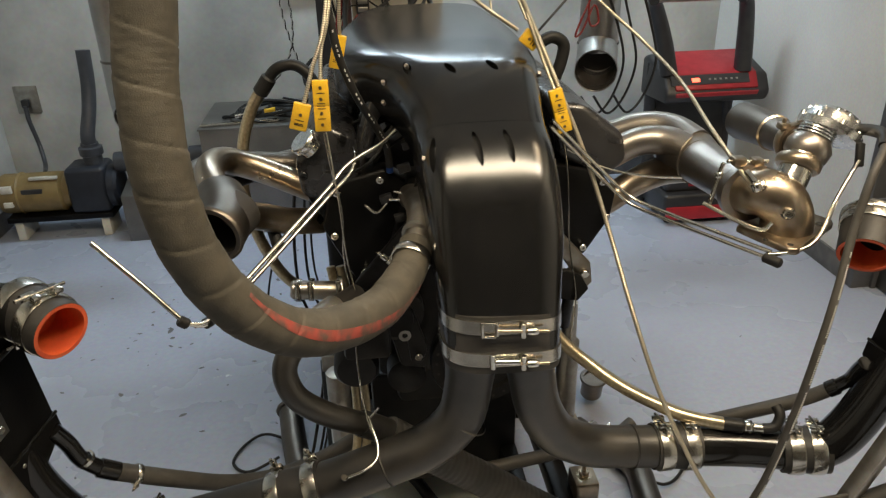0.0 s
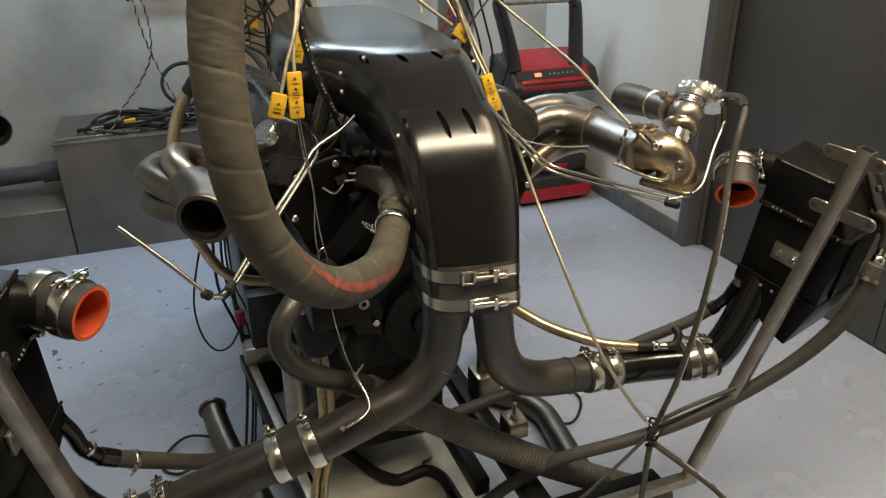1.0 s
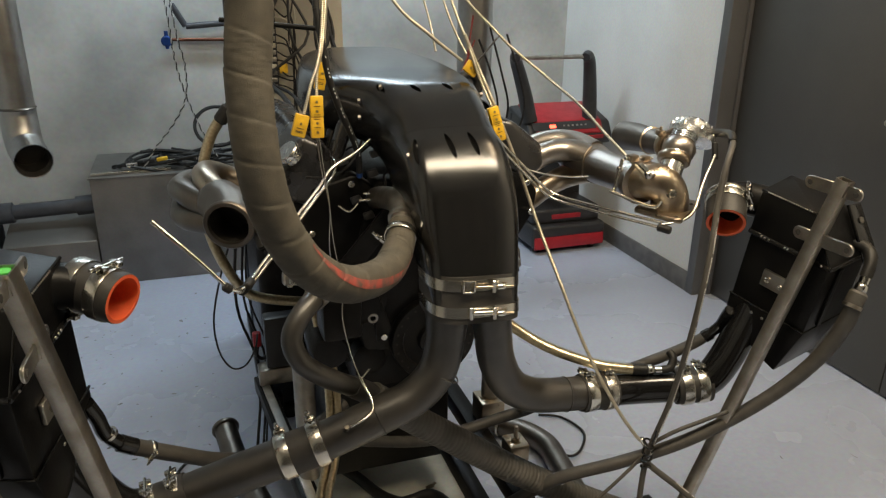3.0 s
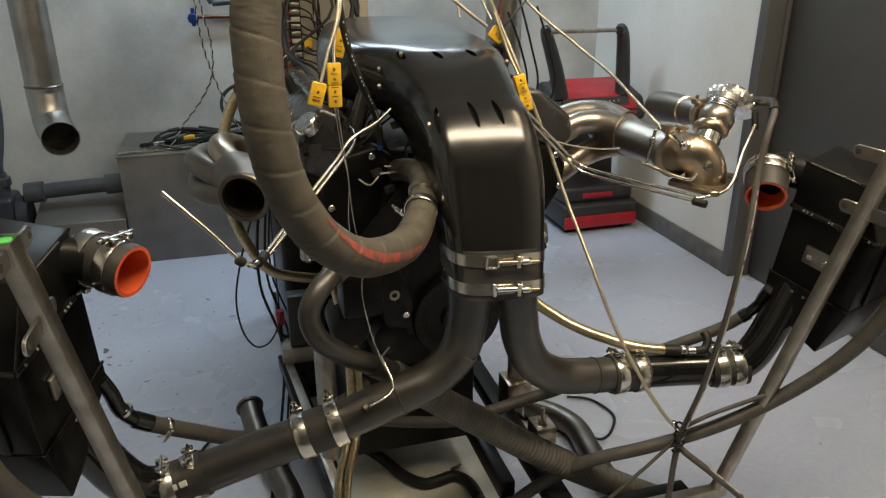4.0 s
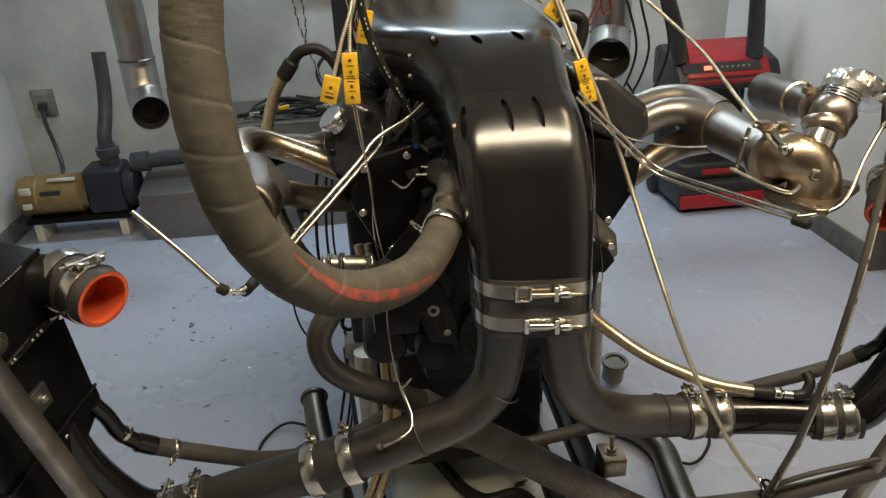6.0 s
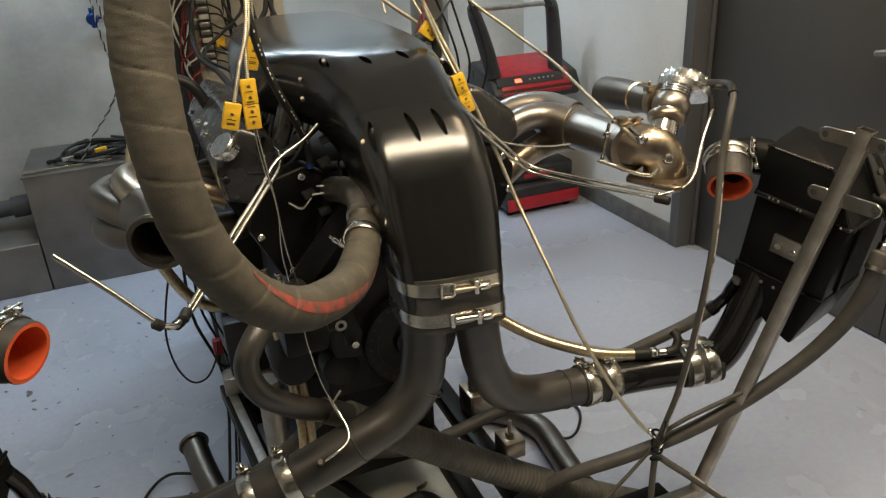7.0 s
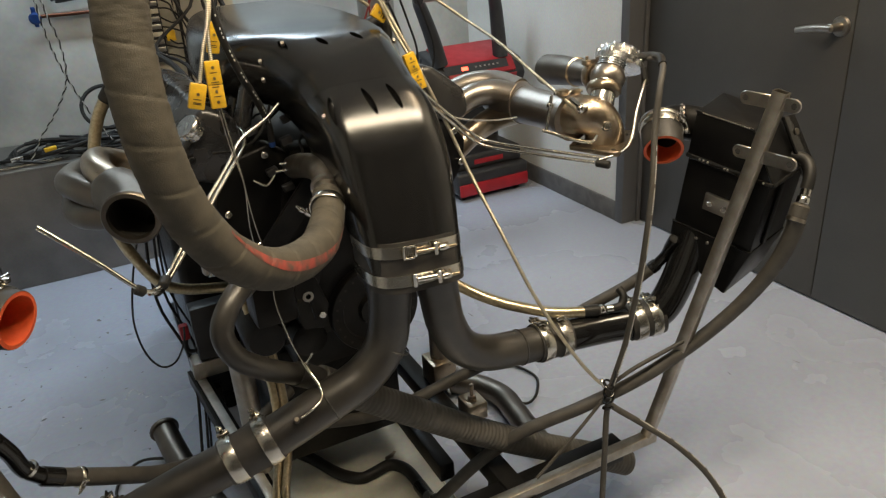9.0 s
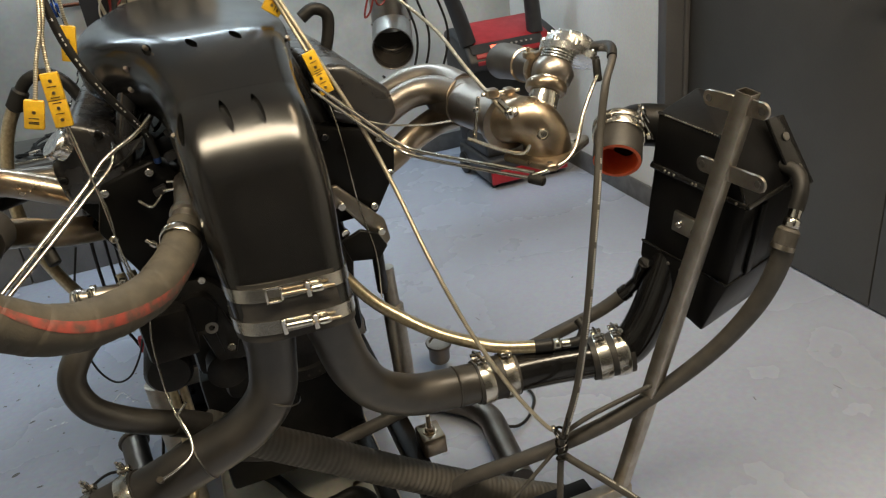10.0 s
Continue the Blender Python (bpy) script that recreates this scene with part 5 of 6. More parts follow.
part("thin_tube", sweep([(0.715, 1.22, 1.030), (0.76, 1.17, 1.012), (0.785, 1.15, 1.008), (0.795, 1.145, 1.022)], 0.0035, 8), "tubing", rt)


def probe_plug(p, along, wide, w, l, d, group="thermocouple plugs", ink=True):
    """A flat yellow sensor plug with two screws."""
    a = V(along).normalized()
    b = (V(wide) - a * V(wide).dot(a)).normalized()
    n = a.cross(b)
    if n.y > 0:
        n = -n
    p = V(p)
    pg = thing("thermocouple_plug", p - V(0, 0, l / 2), "yellow plastic thermocouple plug with small screws", "sensor plug", group)
    half = l / 2
    if l > 0.06:
        part("plug", box8(p - a * half - b * w / 2 - n * d / 2, a * (half - 0.0002), b * w, n * d, 0.0018), "yellow", pg)
        part("socket", box8(p + a * 0.0002 - b * w / 2 - n * d / 2, a * (half - 0.0002), b * w, n * d, 0.0018), "yellow", pg)
    else:
        part("plug", box8(p - a * half - b * w / 2 - n * d / 2, a * l, b * w, n * d, 0.0025), "yellow", pg)
    for k in ((-0.36, -0.14, 0.14, 0.36) if l > 0.06 else (0.1,)):
        part("screw", lathe(p + a * (l * k) + n * (d / 2 - 0.0004), n, [(0, 0), (0, 0.0026), (0.001, 0.0026), (0.001, 0)], 12), "bronze", pg)
    if ink:
        for k in (-0.25, -0.05, 0.0, 0.05, 0.25) if l > 0.06 else (-0.25, -0.12, -0.3):
            part("ink_mark", box8(p + a * (l * k) - b * w * 0.25 + n * (d / 2 + 0.0002), a * 0.0012, b * w * 0.5, n * 0.0003), "blackink", pg)
    return pg


probe_plug((0.105, 1.303, 1.204), (0.02, 0.05, 1), (1, 0, 0), 0.025, 0.080, 0.013)
probe_plug((0.071, 1.293, 1.191), (0.30, 0.0, 1), (1, 0, -0.3), 0.027, 0.043, 0.012)
probe_plug((0.134, 1.40, 1.268), (0.25, 0.0, 1), (1, 0, -0.2), 0.022, 0.055, 0.012)
probe_plug((0.505, 1.362, 1.159), (-0.28, 0.1, 1), (1, 0, 0.28), 0.024, 0.076, 0.013)
probe_plug((0.459, 1.404, 1.273), (-0.7, 0.0, 0.55), (0.5, 0, 0.7), 0.026, 0.032, 0.012)


def steel_cable(pts, r, label="thin braided steel sensor cable", mat="fine_braid"):
    return line("sensor_cable", pts, r, mat, label, "cable", "sensor cables", 10, 7)


steel_cable([(0.107, 1.305, 1.243), (0.112, 1.315, 1.29), (0.130, 1.332, 1.36), (0.16, 1.40, 1.6), (0.20, 1.6, 2.2), (0.22, 1.75, 2.999)], 0.0032)
steel_cable([(0.079, 1.293, 1.212), (0.095, 1.302, 1.26), (0.124, 1.325, 1.35), (0.15, 1.40, 1.6), (0.19, 1.6, 2.2), (0.21, 1.76, 2.999)], 0.0032)
steel_cable([(0.140, 1.40, 1.293), (0.143, 1.39, 1.35), (0.165, 1.42, 1.6), (0.205, 1.62, 2.2), (0.23, 1.76, 2.999)], 0.0028)
steel_cable([(0.437, 1.404, 1.290), (0.36, 1.39, 1.345), (0.28, 1.40, 1.42), (0.20, 1.45, 1.60), (0.21, 1.62, 2.2), (0.235, 1.77, 2.999)], 0.0034)
steel_cable([(0.494, 1.365, 1.196), (0.475, 1.39, 1.25), (0.450, 1.40, 1.32), (0.40, 1.45, 1.5), (0.30, 1.6, 2.1), (0.26, 1.78, 2.999)], 0.0030)
steel_cable([(0.440, 1.40, 1.345), (0.468, 1.398, 1.285), (0.505, 1.377, 1.195), (0.560, 1.362, 1.062), (0.600, 1.322, 0.930), (0.622, 1.235, 0.815), (0.661, 1.178, 0.685), (0.715, 1.122, 0.560), (0.760, 1.092, 0.485), (0.783, 1.082, 0.462)], 0.0042)
steel_cable([(0.24, 1.78, 2.999), (0.38, 1.85, 2.0), (0.53, 1.80, 1.50), (0.64, 1.70, 1.325), (0.735, 1.60, 1.225), (0.765, 1.47, 1.172), (0.766, 1.33, 1.123), (0.774, 1.176, 1.066)], 0.0036)
steel_cable([(0.46, 1.44, 1.30), (0.43, 1.50, 1.40), (0.36, 1.6, 1.7), (0.28, 1.75, 2.4), (0.25, 1.79, 2.999)], 0.0024)
steel_cable([(0.41, 1.5, 1.30), (0.40, 1.55, 1.40), (0.33, 1.65, 1.7), (0.27, 1.78, 2.4), (0.245, 1.8, 2.999)], 0.0024)
steel_cable([(0.783, 1.080, 0.452), (0.84, 1.062, 0.492), (0.91, 1.042, 0.525), (0.962, 1.022, 0.553)], 0.0048, "thin braided steel line tied to the post", "hose")
steel_cable([(0.778, 1.080, 0.425), (0.72, 1.083, 0.37), (0.66, 1.088, 0.315), (0.605, 1.092, 0.268)], 0.0040, "thin braided steel line tied to the rail", "hose")
# small wires below the plugs
line("probe_wire", [(0.108, 1.303, 1.165), (0.112, 1.300, 1.12), (0.119, 1.290, 1.04), (0.124, 1.280, 0.95), (0.136, 1.268, 0.86), (0.128, 1.24, 0.80), (0.132, 1.18, 0.745), (0.140, 1.145, 0.715)], 0.0016, "tubing", "thin bright probe wire", "wire", "probe wires")
line("probe_wire", [(0.104, 1.304, 1.165), (0.110, 1.306, 1.10), (0.122, 1.300, 1.02), (0.118, 1.30, 0.94), (0.125, 1.31, 0.86)], 0.0015, "tubing", "thin bright probe wire", "wire", "probe wires")
line("probe_wire", [(0.510, 1.36, 1.122), (0.520, 1.352, 1.06), (0.526, 1.35, 0.99), (0.535, 1.36, 0.90), (0.548, 1.345, 0.80), (0.545, 1.35, 0.70)], 0.0014, "tubing", "thin bright probe wire", "wire", "probe wires")
pb = thing("probe", (0.145, 1.13, 0.69), "thin bright temperature probe in a brass fitting", "probe")
part("stem", sweep([(0.140, 1.146, 0.716), (0.146, 1.135, 0.700), (0.154, 1.110, 0.682), (0.150, 1.090, 0.670), (0.130, 1.076, 0.664), (0.103, 1.072, 0.656)], [0.004, 0.004, 0.0026, 0.0024, 0.0024, 0.0024], 10), "tubing", pb)
part("spur", rod((0.141, 1.142, 0.712), (0.160, 1.150, 0.728), 0.0022), "tubing", pb)
p2 = thing("probe", (0.77, 1.18, 1.06), "bright probe with a hex fitting on the exhaust elbow", "probe")
part("fitting", bm_of(hexbolt((0.778, 1.172, 1.066), (-0.35, 0.15, 0.9), 0.009, 0.014), rod((0.774, 1.174, 1.078), (0.770, 1.20, 1.089), 0.0055)), "chrome", p2)
# black ribbed line with pale print
rl = thing("vacuum_hose", (0.17, 1.36, 1.15), "black rubber vacuum hose with pale print", "hose", "vacuum hoses")
VP = [(0.120, 1.345, 1.40), (0.128, 1.335, 1.33), (0.138, 1.335, 1.27), (0.160, 1.348, 1.205), (0.188, 1.375, 1.145), (0.205, 1.40, 1.10), (0.209, 1.41, 1.06)]
part("tube", sweep(VP + [], 0.0068, 14, 8), "rubber", rl)
part("tube", sweep([(0.120, 1.345, 1.40), (0.14, 1.42, 1.65), (0.19, 1.62, 2.2), (0.2, 1.75, 2.999)], 0.0066, 12, 5), "rubber", rl)
part("end_fitting", bm_of(rod((0.209, 1.41, 1.064), (0.209, 1.412, 1.048), 0.0068)), "blue", rl, "blue anodised fitting")
PV, _ = smooth_path(VP, 8)
hose_print([(PV[i], PV[i + 1]) for i in range(10, 40) if i % 5 not in (1, 2)], 0.0068, (0.1, -0.9, 0.4), 0.55, rl, 0.3)

th = thing("boost_hose", (0.83, 1.05, 0.7), "dark grey boost hose with pale print hanging from the wastegate", "hose", "vacuum hoses")
TP = [(0.966, 1.206, 1.142), (0.962, 1.165, 1.146), (0.945, 1.132, 1.138), (0.915, 1.105, 1.105), (0.893, 1.088, 1.030), (0.867, 1.058, 0.945), (0.846, 1.040, 0.860), (0.832, 1.042, 0.730), (0.815, 1.055, 0.580), (0.792, 1.068, 0.470), (0.778, 1.066, 0.400), (0.758, 1.045, 0.280), (0.73, 1.02, 0.12), (0.70, 1.02, 0.010)]
part("tube", sweep(TP, 0.0066, 14, 7), "hose", th)
part("end_fitting", sweep([(0.955, 1.225, 1.142), (0.968, 1.19, 1.148), (0.958, 1.155, 1.150), (0.947, 1.136, 1.141)], 0.0085, 12, 5), "rubber", th, "black end fitting")
TV, _ = smooth_path(TP, 10)
hose_print([(TV[i].lerp(TV[i + 1], f), TV[i].lerp(TV[i + 1], f + 0.25)) for i in range(44, 96) if i % 7 != 3 for f in (0.0, 0.34, 0.68)], 0.0066, (0.15, -1.0, 0.1), 0.7, th)
t2 = thing("boost_hose", (0.9, 1.0, 0.3), "dark grey boost hose with pale print running off the stand", "hose", "vacuum hoses")
T2 = [(0.780, 1.068, 0.425), (0.80, 1.055, 0.405), (0.850, 1.015, 0.365), (0.910, 0.965, 0.310), (0.960, 0.910, 0.235), (0.985, 0.84, 0.13), (0.99, 0.76, 0.03), (1.0, 0.6, 0.008)]
part("tube", sweep(T2, 0.0074, 14, 7), "hose", t2)
TV, _ = smooth_path(T2, 12)
hose_print([(TV[i].lerp(TV[i + 1], f), TV[i].lerp(TV[i + 1], f + 0.4)) for i in range(20, 58) if i % 6 != 2 for f in (0.0, 0.5)], 0.0074, (0.3, -0.5, 0.8), 0.7, t2)
tie = thing("wire_tie", (0.783, 1.078, 0.44), "twisted dark wire tie round the crossing lines", "wire tie")
for k in range(4):
    part("link", sweep([V(0.783 + 0.010 * math.cos(w), 1.068 + 0.012 * math.sin(w), 0.470 - 0.020 * k + 0.006 * math.sin(w + k)) for w in [2 * math.pi * i / 10 for i in range(11)]], 0.0026, 7, 2), "black_gloss", tie)
part("tail", sweep([(0.785, 1.062, 0.47), (0.790, 1.058, 0.492), (0.793, 1.06, 0.508)], 0.002, 7, 3), "black_gloss", tie)
part("ferrule", rod((0.774, 1.086, 0.476), (0.785, 1.080, 0.456), 0.006), "chrome", tie)

# braided hose at the left rear with its black elbow
bl = thing("braided_hose", (-0.1, 1.78, 0.9), "stainless braided hose with a black elbow behind the engine", "braided hose", "braided hoses")
part("braid", sweep([(-0.050, 1.805, 1.122), (-0.078, 1.810, 1.080), (-0.102, 1.800, 1.02), (-0.115, 1.785, 0.95), (-0.115, 1.77, 0.87), (-0.085, 1.75, 0.76), (-0.02, 1.74, 0.66), (0.12, 1.74, 0.62)], 0.0135, 16, 7), "braid", bl)
part("socket", rod((-0.058, 1.806, 1.110), (-0.030, 1.80, 1.148), 0.0175, 16), "rubber", bl, "black socket")
part("elbow", sweep([(-0.035, 1.80, 1.142), (-0.012, 1.797, 1.166), (0.025, 1.795, 1.172), (0.055, 1.79, 1.150), (0.075, 1.785, 1.11)], 0.0125, 14, 5), "rubber", bl)
re = thing("hose_elbow", (0.59, 1.75, 1.15), "black hose elbow at the rear of the engine", "hose fitting")
part("elbow", sweep([(0.555, 1.75, 1.20), (0.585, 1.75, 1.215), (0.612, 1.75, 1.20), (0.610, 1.75, 1.165), (0.595, 1.75, 1.12)], 0.0135, 14, 5), "rubber", re)
sc = thing("pipe_joint", (0.05, 1.3, 0.87), "small joint with bright clamps beside the engine", "pipe joint")
part("pipe", rod((0.020, 1.310, 0.878), (0.115, 1.310, 0.868), 0.017, 16), "raw", sc)
for x in (0.030, 0.052, 0.100):
    part("band", lathe((x, 1.310, 0.876), (1, 0, -0.1), [(0, 0.017), (0, 0.0205), (0.009, 0.0205), (0.009, 0.017)], 24, True), "chrome", sc)
    part("screw", rod((x + 0.0045, 1.29, 0.90), (x + 0.0045, 1.285, 0.872), 0.005), "chrome", sc)

# engine wiring: dark bundles along the sides
rng = random.Random(11)
loom = thing("wiring_loom", (0.10, 1.6, 0.8), "tangle of thin black wires and connectors on the engine", "wiring")
for k in range(16):
    y = 1.45 + 0.4 * rng.random()
    pts = [(0.20 + 0.10 * rng.random(), y, 1.09 + 0.05 * rng.random())]
    for j in range(4):
        pts.append((pts[-1][0] - 0.05 + 0.05 * rng.random(), pts[-1][1] + rng.uniform(-0.07, 0.07), pts[-1][2] - 0.05 * rng.random()))
    part("wire", sweep(pts, 0.0028, 7, 5), "rubber", loom)
for p in ((0.19, 1.40, 0.99), (0.225, 1.39, 1.05), (0.235, 1.40, 1.09), (0.17, 1.43, 1.07), (0.215, 1.39, 0.955)):
    part("plug", box8(V(p), (0.022, 0, 0.006), (0, 0.016, 0), (-0.004, 0, 0.014), 0.002), "bplastic", loom)
for pts in ([(0.215, 1.40, 1.015), (0.25, 1.375, 1.018), (0.285, 1.37, 1.012)], [(0.205, 1.40, 1.0), (0.24, 1.38, 1.005), (0.28, 1.37, 1.0)], [(0.16, 1.405, 0.99), (0.18, 1.39, 0.98), (0.20, 1.395, 0.995)]):
    part("bright_wire", sweep(pts, 0.0028, 8, 4), "tubing", loom)
# dark cable bundle between engine and plinth on the left
for k, (dx, dy) in enumerate(((0, 0), (0.025, 0.05), (0.04, 0.10))):
    line("cable", [(0.02 + dx, 1.92 + dy, 0.98), (-0.03 + dx, 1.97 + dy, 0.78), (-0.05 + dx, 2.03 + dy, 0.5), (0.0 + dx, 2.02 + dy, 0.28), (-0.035 + dx, 1.86 + dy, 0.10), (-0.075 + dx, 1.72, 0.012), (-0.10 + 2 * dx, 1.5, 0.010), (-0.06, 1.2, 0.008)], 0.0045 - 0.0006 * k, "rubber", "black cable hanging down to the floor", "cable", "hanging cables", 8, 6)
line("cable", [(-0.059, 1.9, 0.75), (-0.096, 1.9, 0.64), (-0.122, 1.9, 0.52), (-0.115, 1.9, 0.42), (-0.085, 1.9, 0.362), (-0.045, 1.9, 0.365), (-0.012, 1.93, 0.40), (0.0, 1.98, 0.42)], 0.0028, "rubber", "thin black twisted cable hanging in a loop", "cable", "hanging cables", 8, 6)
rc = thing("battery_terminal", (0.0, 2.0, 0.43), "red terminal cover with black cable ends", "terminal")
part("cover", box(-0.014, 0.012, 1.985, 2.010, 0.372, 0.420, 0.006), "red", rc)
part("box", box(0.022, 0.130, 1.972, 2.028, 0.2985, 0.470, 0.006), "bplastic", rc)
part("lead", sweep([(0.0, 1.998, 0.375), (-0.006, 2.0, 0.34), (0.010, 2.0, 0.325), (0.024, 2.0, 0.33)], 0.006, 10, 4), "rubber", rc)

dy = thing("dynamometer", (0.24, 2.4, 0), "black painted dynamometer housing behind the engine", "dynamometer")
part("housing", box(0.030, 0.50, 2.16, 2.68, 0.03, 0.72, 0.03, 3), "engine", dy)
part("base_plate", box(0.015, 0.53, 2.14, 2.69, 0.0, 0.035, 0.004), "engine", dy)
part("adapter", lathe((0.335, 2.165, 0.66), (0, -1, 0), [(0, 0), (0, 0.17), (0.03, 0.17), (0.06, 0.15), (0.145, 0.14), (0.145, 0)], 36), "engine", dy)
for x, z in ((0.06, 0.10), (0.06, 0.62), (0.24, 0.10), (0.06, 0.36)):
    part("bolt", hexbolt((x, 2.161, z), (0, -1, 0), 0.009, 0.008), "black_gloss", dy)
bv = thing("braided_hose", (0.05, 1.2, 0.25), "pair of stainless braided hoses running down beside the stand post", "braided hose", "braided hoses")
for dx in (0.0, 0.019):
    part("braid", sweep([(0.082 + dx, 1.465, 0.84), (0.100 + dx, 1.435, 0.72), (0.112 + dx, 1.40, 0.60), (0.110 + dx, 1.355, 0.50), (0.085 + dx, 1.275, 0.435), (0.052 + dx, 1.195, 0.40), (0.040 + dx, 1.155, 0.33), (0.048 + dx, 1.150, 0.20), (0.12 + dx, 1.16, 0.02)], 0.0088, 14, 7), "braid", bv)

# ---------------------------------------------------------------- things on the floor
fp = thing("exhaust_pipe", (-0.09, 1.8, 0.0), "bent steel exhaust pipe lying on the floor", "exhaust pipe", "loose pipes")
part("pipe", sweep([(-0.122, 2.030, 0.075), (-0.108, 1.93, 0.055), (-0.088, 1.82, 0.043), (-0.058, 1.70, 0.041), (-0.036, 1.58, 0.041), (-0.06, 1.48, 0.041)], 0.036, 24, 6, cap=False), "header_dull", fp)
part("flange", lathe((-0.1225, 2.034, 0.076), (0.14, -0.97, -0.2), [(0, 0.030), (0, 0.042), (0.006, 0.044), (0.012, 0.042), (0.014, 0.030)], 28, True), "header_dull", fp)
part("side_branch", sweep([(-0.07, 1.78, 0.05), (-0.045, 1.76, 0.085), (-0.035, 1.745, 0.105)], 0.02, 16, 4), "header_dull", fp)
part("bore", lathe((-0.121, 2.026, 0.074), (0.14, -0.97, -0.2), [(0, 0), (0, 0.034), (0.001, 0.034), (0.001, 0)], 20), "bore", fp)
fq = thing("exhaust_pipe", (0.8, 1.75, 0.0), "bent brown steel exhaust pipe lying on the floor", "exhaust pipe", "loose pipes")
part("pipe", sweep([(0.735, 1.86, 0.042), (0.775, 1.80, 0.042), (0.825, 1.745, 0.042), (0.855, 1.665, 0.042), (0.848, 1.58, 0.042), (0.835, 1.47, 0.042), (0.83, 1.40, 0.042)], 0.036, 24, 6), "header_dull", fq)
part("ring", lathe((0.76, 1.825, 0.042), (0.6, -0.75, 0), [(0, 0.036), (0.002, 0.046), (0.010, 0.046), (0.012, 0.036)], 28), "clamp", fq)
part("bolt", rod((0.80, 1.80, 0.075), (0.825, 1.815, 0.082), 0.006), "chrome", fq)
part("upright", sweep([(0.835, 2.03, 0.036), (0.834, 2.02, 0.07), (0.833, 2.012, 0.10)], 0.034, 22, 4), "header_dull", fq)
part("upright_rim", lathe((0.833, 2.012, 0.098), (0, -0.15, 1), [(0, 0.03), (0, 0.041), (0.008, 0.043), (0.012, 0.040), (0.012, 0.03)], 28, True), "header_dull", fq)
line("sensor_lead", [(0.86, 1.62, 0.05), (0.92, 1.62, 0.018), (0.98, 1.66, 0.008), (1.03, 1.74, 0.008), (1.00, 1.84, 0.008), (0.93, 1.88, 0.008)], 0.0045, "rubber", "black sensor lead lying on the floor", "cable", "floor cables")
line("sensor_lead", [(-0.10, 1.90, 0.05), (-0.20, 1.99, 0.02), (-0.262, 1.96, 0.008), (-0.285, 1.885, 0.008), (-0.234, 1.842, 0.008), (-0.15, 1.88, 0.02)], 0.0045, "rubber", "black sensor lead lying on the floor", "cable", "floor cables")
fh = thing("drain_hose", (0.36, 1.58, 0.0), "black rubber hose lying on the floor under the stand", "hose")
part("tube", sweep([(0.20, 1.78, 0.03), (0.243, 1.728, 0.019), (0.289, 1.630, 0.018), (0.335, 1.580, 0.018), (0.373, 1.578, 0.018), (0.43, 1.585, 0.018), (0.463, 1.54, 0.018), (0.468, 1.457, 0.019)], 0.0165, 16, 6), "rubber", fh)
part("fitting", bm_of(rod((0.466, 1.47, 0.020), (0.465, 1.40, 0.026), 0.019), rod((0.465, 1.405, 0.026), (0.460, 1.36, 0.05), 0.017)), "black_gloss", fh)
t_clamp((0.4605, 1.345, 0.066), (0.05, -0.75, 0.6), 0.0165, 0.010, 90, "hose clamps")
tray = thing("drip_tray", (0.33, 1.55, 0), "thin grey sheet drip tray under the stand", "tray")
part("sheet", box(0.10, 0.535, 1.15, 1.95, 0.0005, 0.004, 0.001), "pan", tray)
for rim in ((0.098, 0.102, 1.15, 1.95), (0.533, 0.537, 1.15, 1.95), (0.102, 0.533, 1.148, 1.152), (0.102, 0.533, 1.948, 1.952)):
    part("rim", box(*rim, 0.0005, 0.012, 0.001), "pan", tray)
single("dry_leaf", bm_of(box8((0.43, 1.62, 0.005), (0.028, 0.004, 0.004), (0.004, 0.016, 0.0), (0, 0, 0.003), 0.001), box8((0.452, 1.626, 0.007), (0.018, 0.010, 0.003), (-0.004, 0.009, 0.0), (0, 0, 0.002), 0.0008)), "bronze", "small brown scrap lying on the tray", "scrap")
# drips and scuffs
rg = random.Random(7)
bm = bmesh.new()
for k in range(130):
    x, y = rg.gauss(-0.55, 0.42), rg.gauss(2.7, 0.42)
    if x > -0.05 or y > 3.5 or x < -1.6:
        continue
    r = abs(rg.gauss(0.002, 0.0025)) + 0.0012
    s = rg.uniform(0.5, 2.4)
    w = rg.random() * 3
    vs = [bm.verts.new((x + r * (s * math.cos(a) * math.cos(w) - math.sin(a) * math.sin(w)) * rg.uniform(0.7, 1.2), y + r * (s * math.cos(a) * math.sin(w) + math.sin(a) * math.cos(w)) * rg.uniform(0.7, 1.2), 0.0006)) for a in [2 * math.pi * i / 7 for i in range(7)]]
    bm.faces.new(vs)
for k in range(6):
    x, y, w, L = rg.uniform(1.0, 2.0), rg.uniform(0.9, 2.4), rg.random() * 3, rg.uniform(0.004, 0.014)
    vs = [bm.verts.new((x + dx * L * math.cos(w) - dy * 0.002 * math.sin(w), y + dx * L * math.sin(w) + dy * 0.002 * math.cos(w), 0.0006)) for dx, dy in ((-1, -1), (1, -0.6), (1, 0.6), (-1, 1))]
    bm.faces.new(vs)
bw = bmesh.new()
WL, _ = smooth_path([(-0.47, 2.305, 0.001), (-0.395, 2.353, 0.001), (-0.289, 2.340, 0.001), (-0.227, 2.373, 0.001), (-0.187, 2.433, 0.001), (-0.136, 2.353, 0.001), (0.01, 2.285, 0.001)], 9)
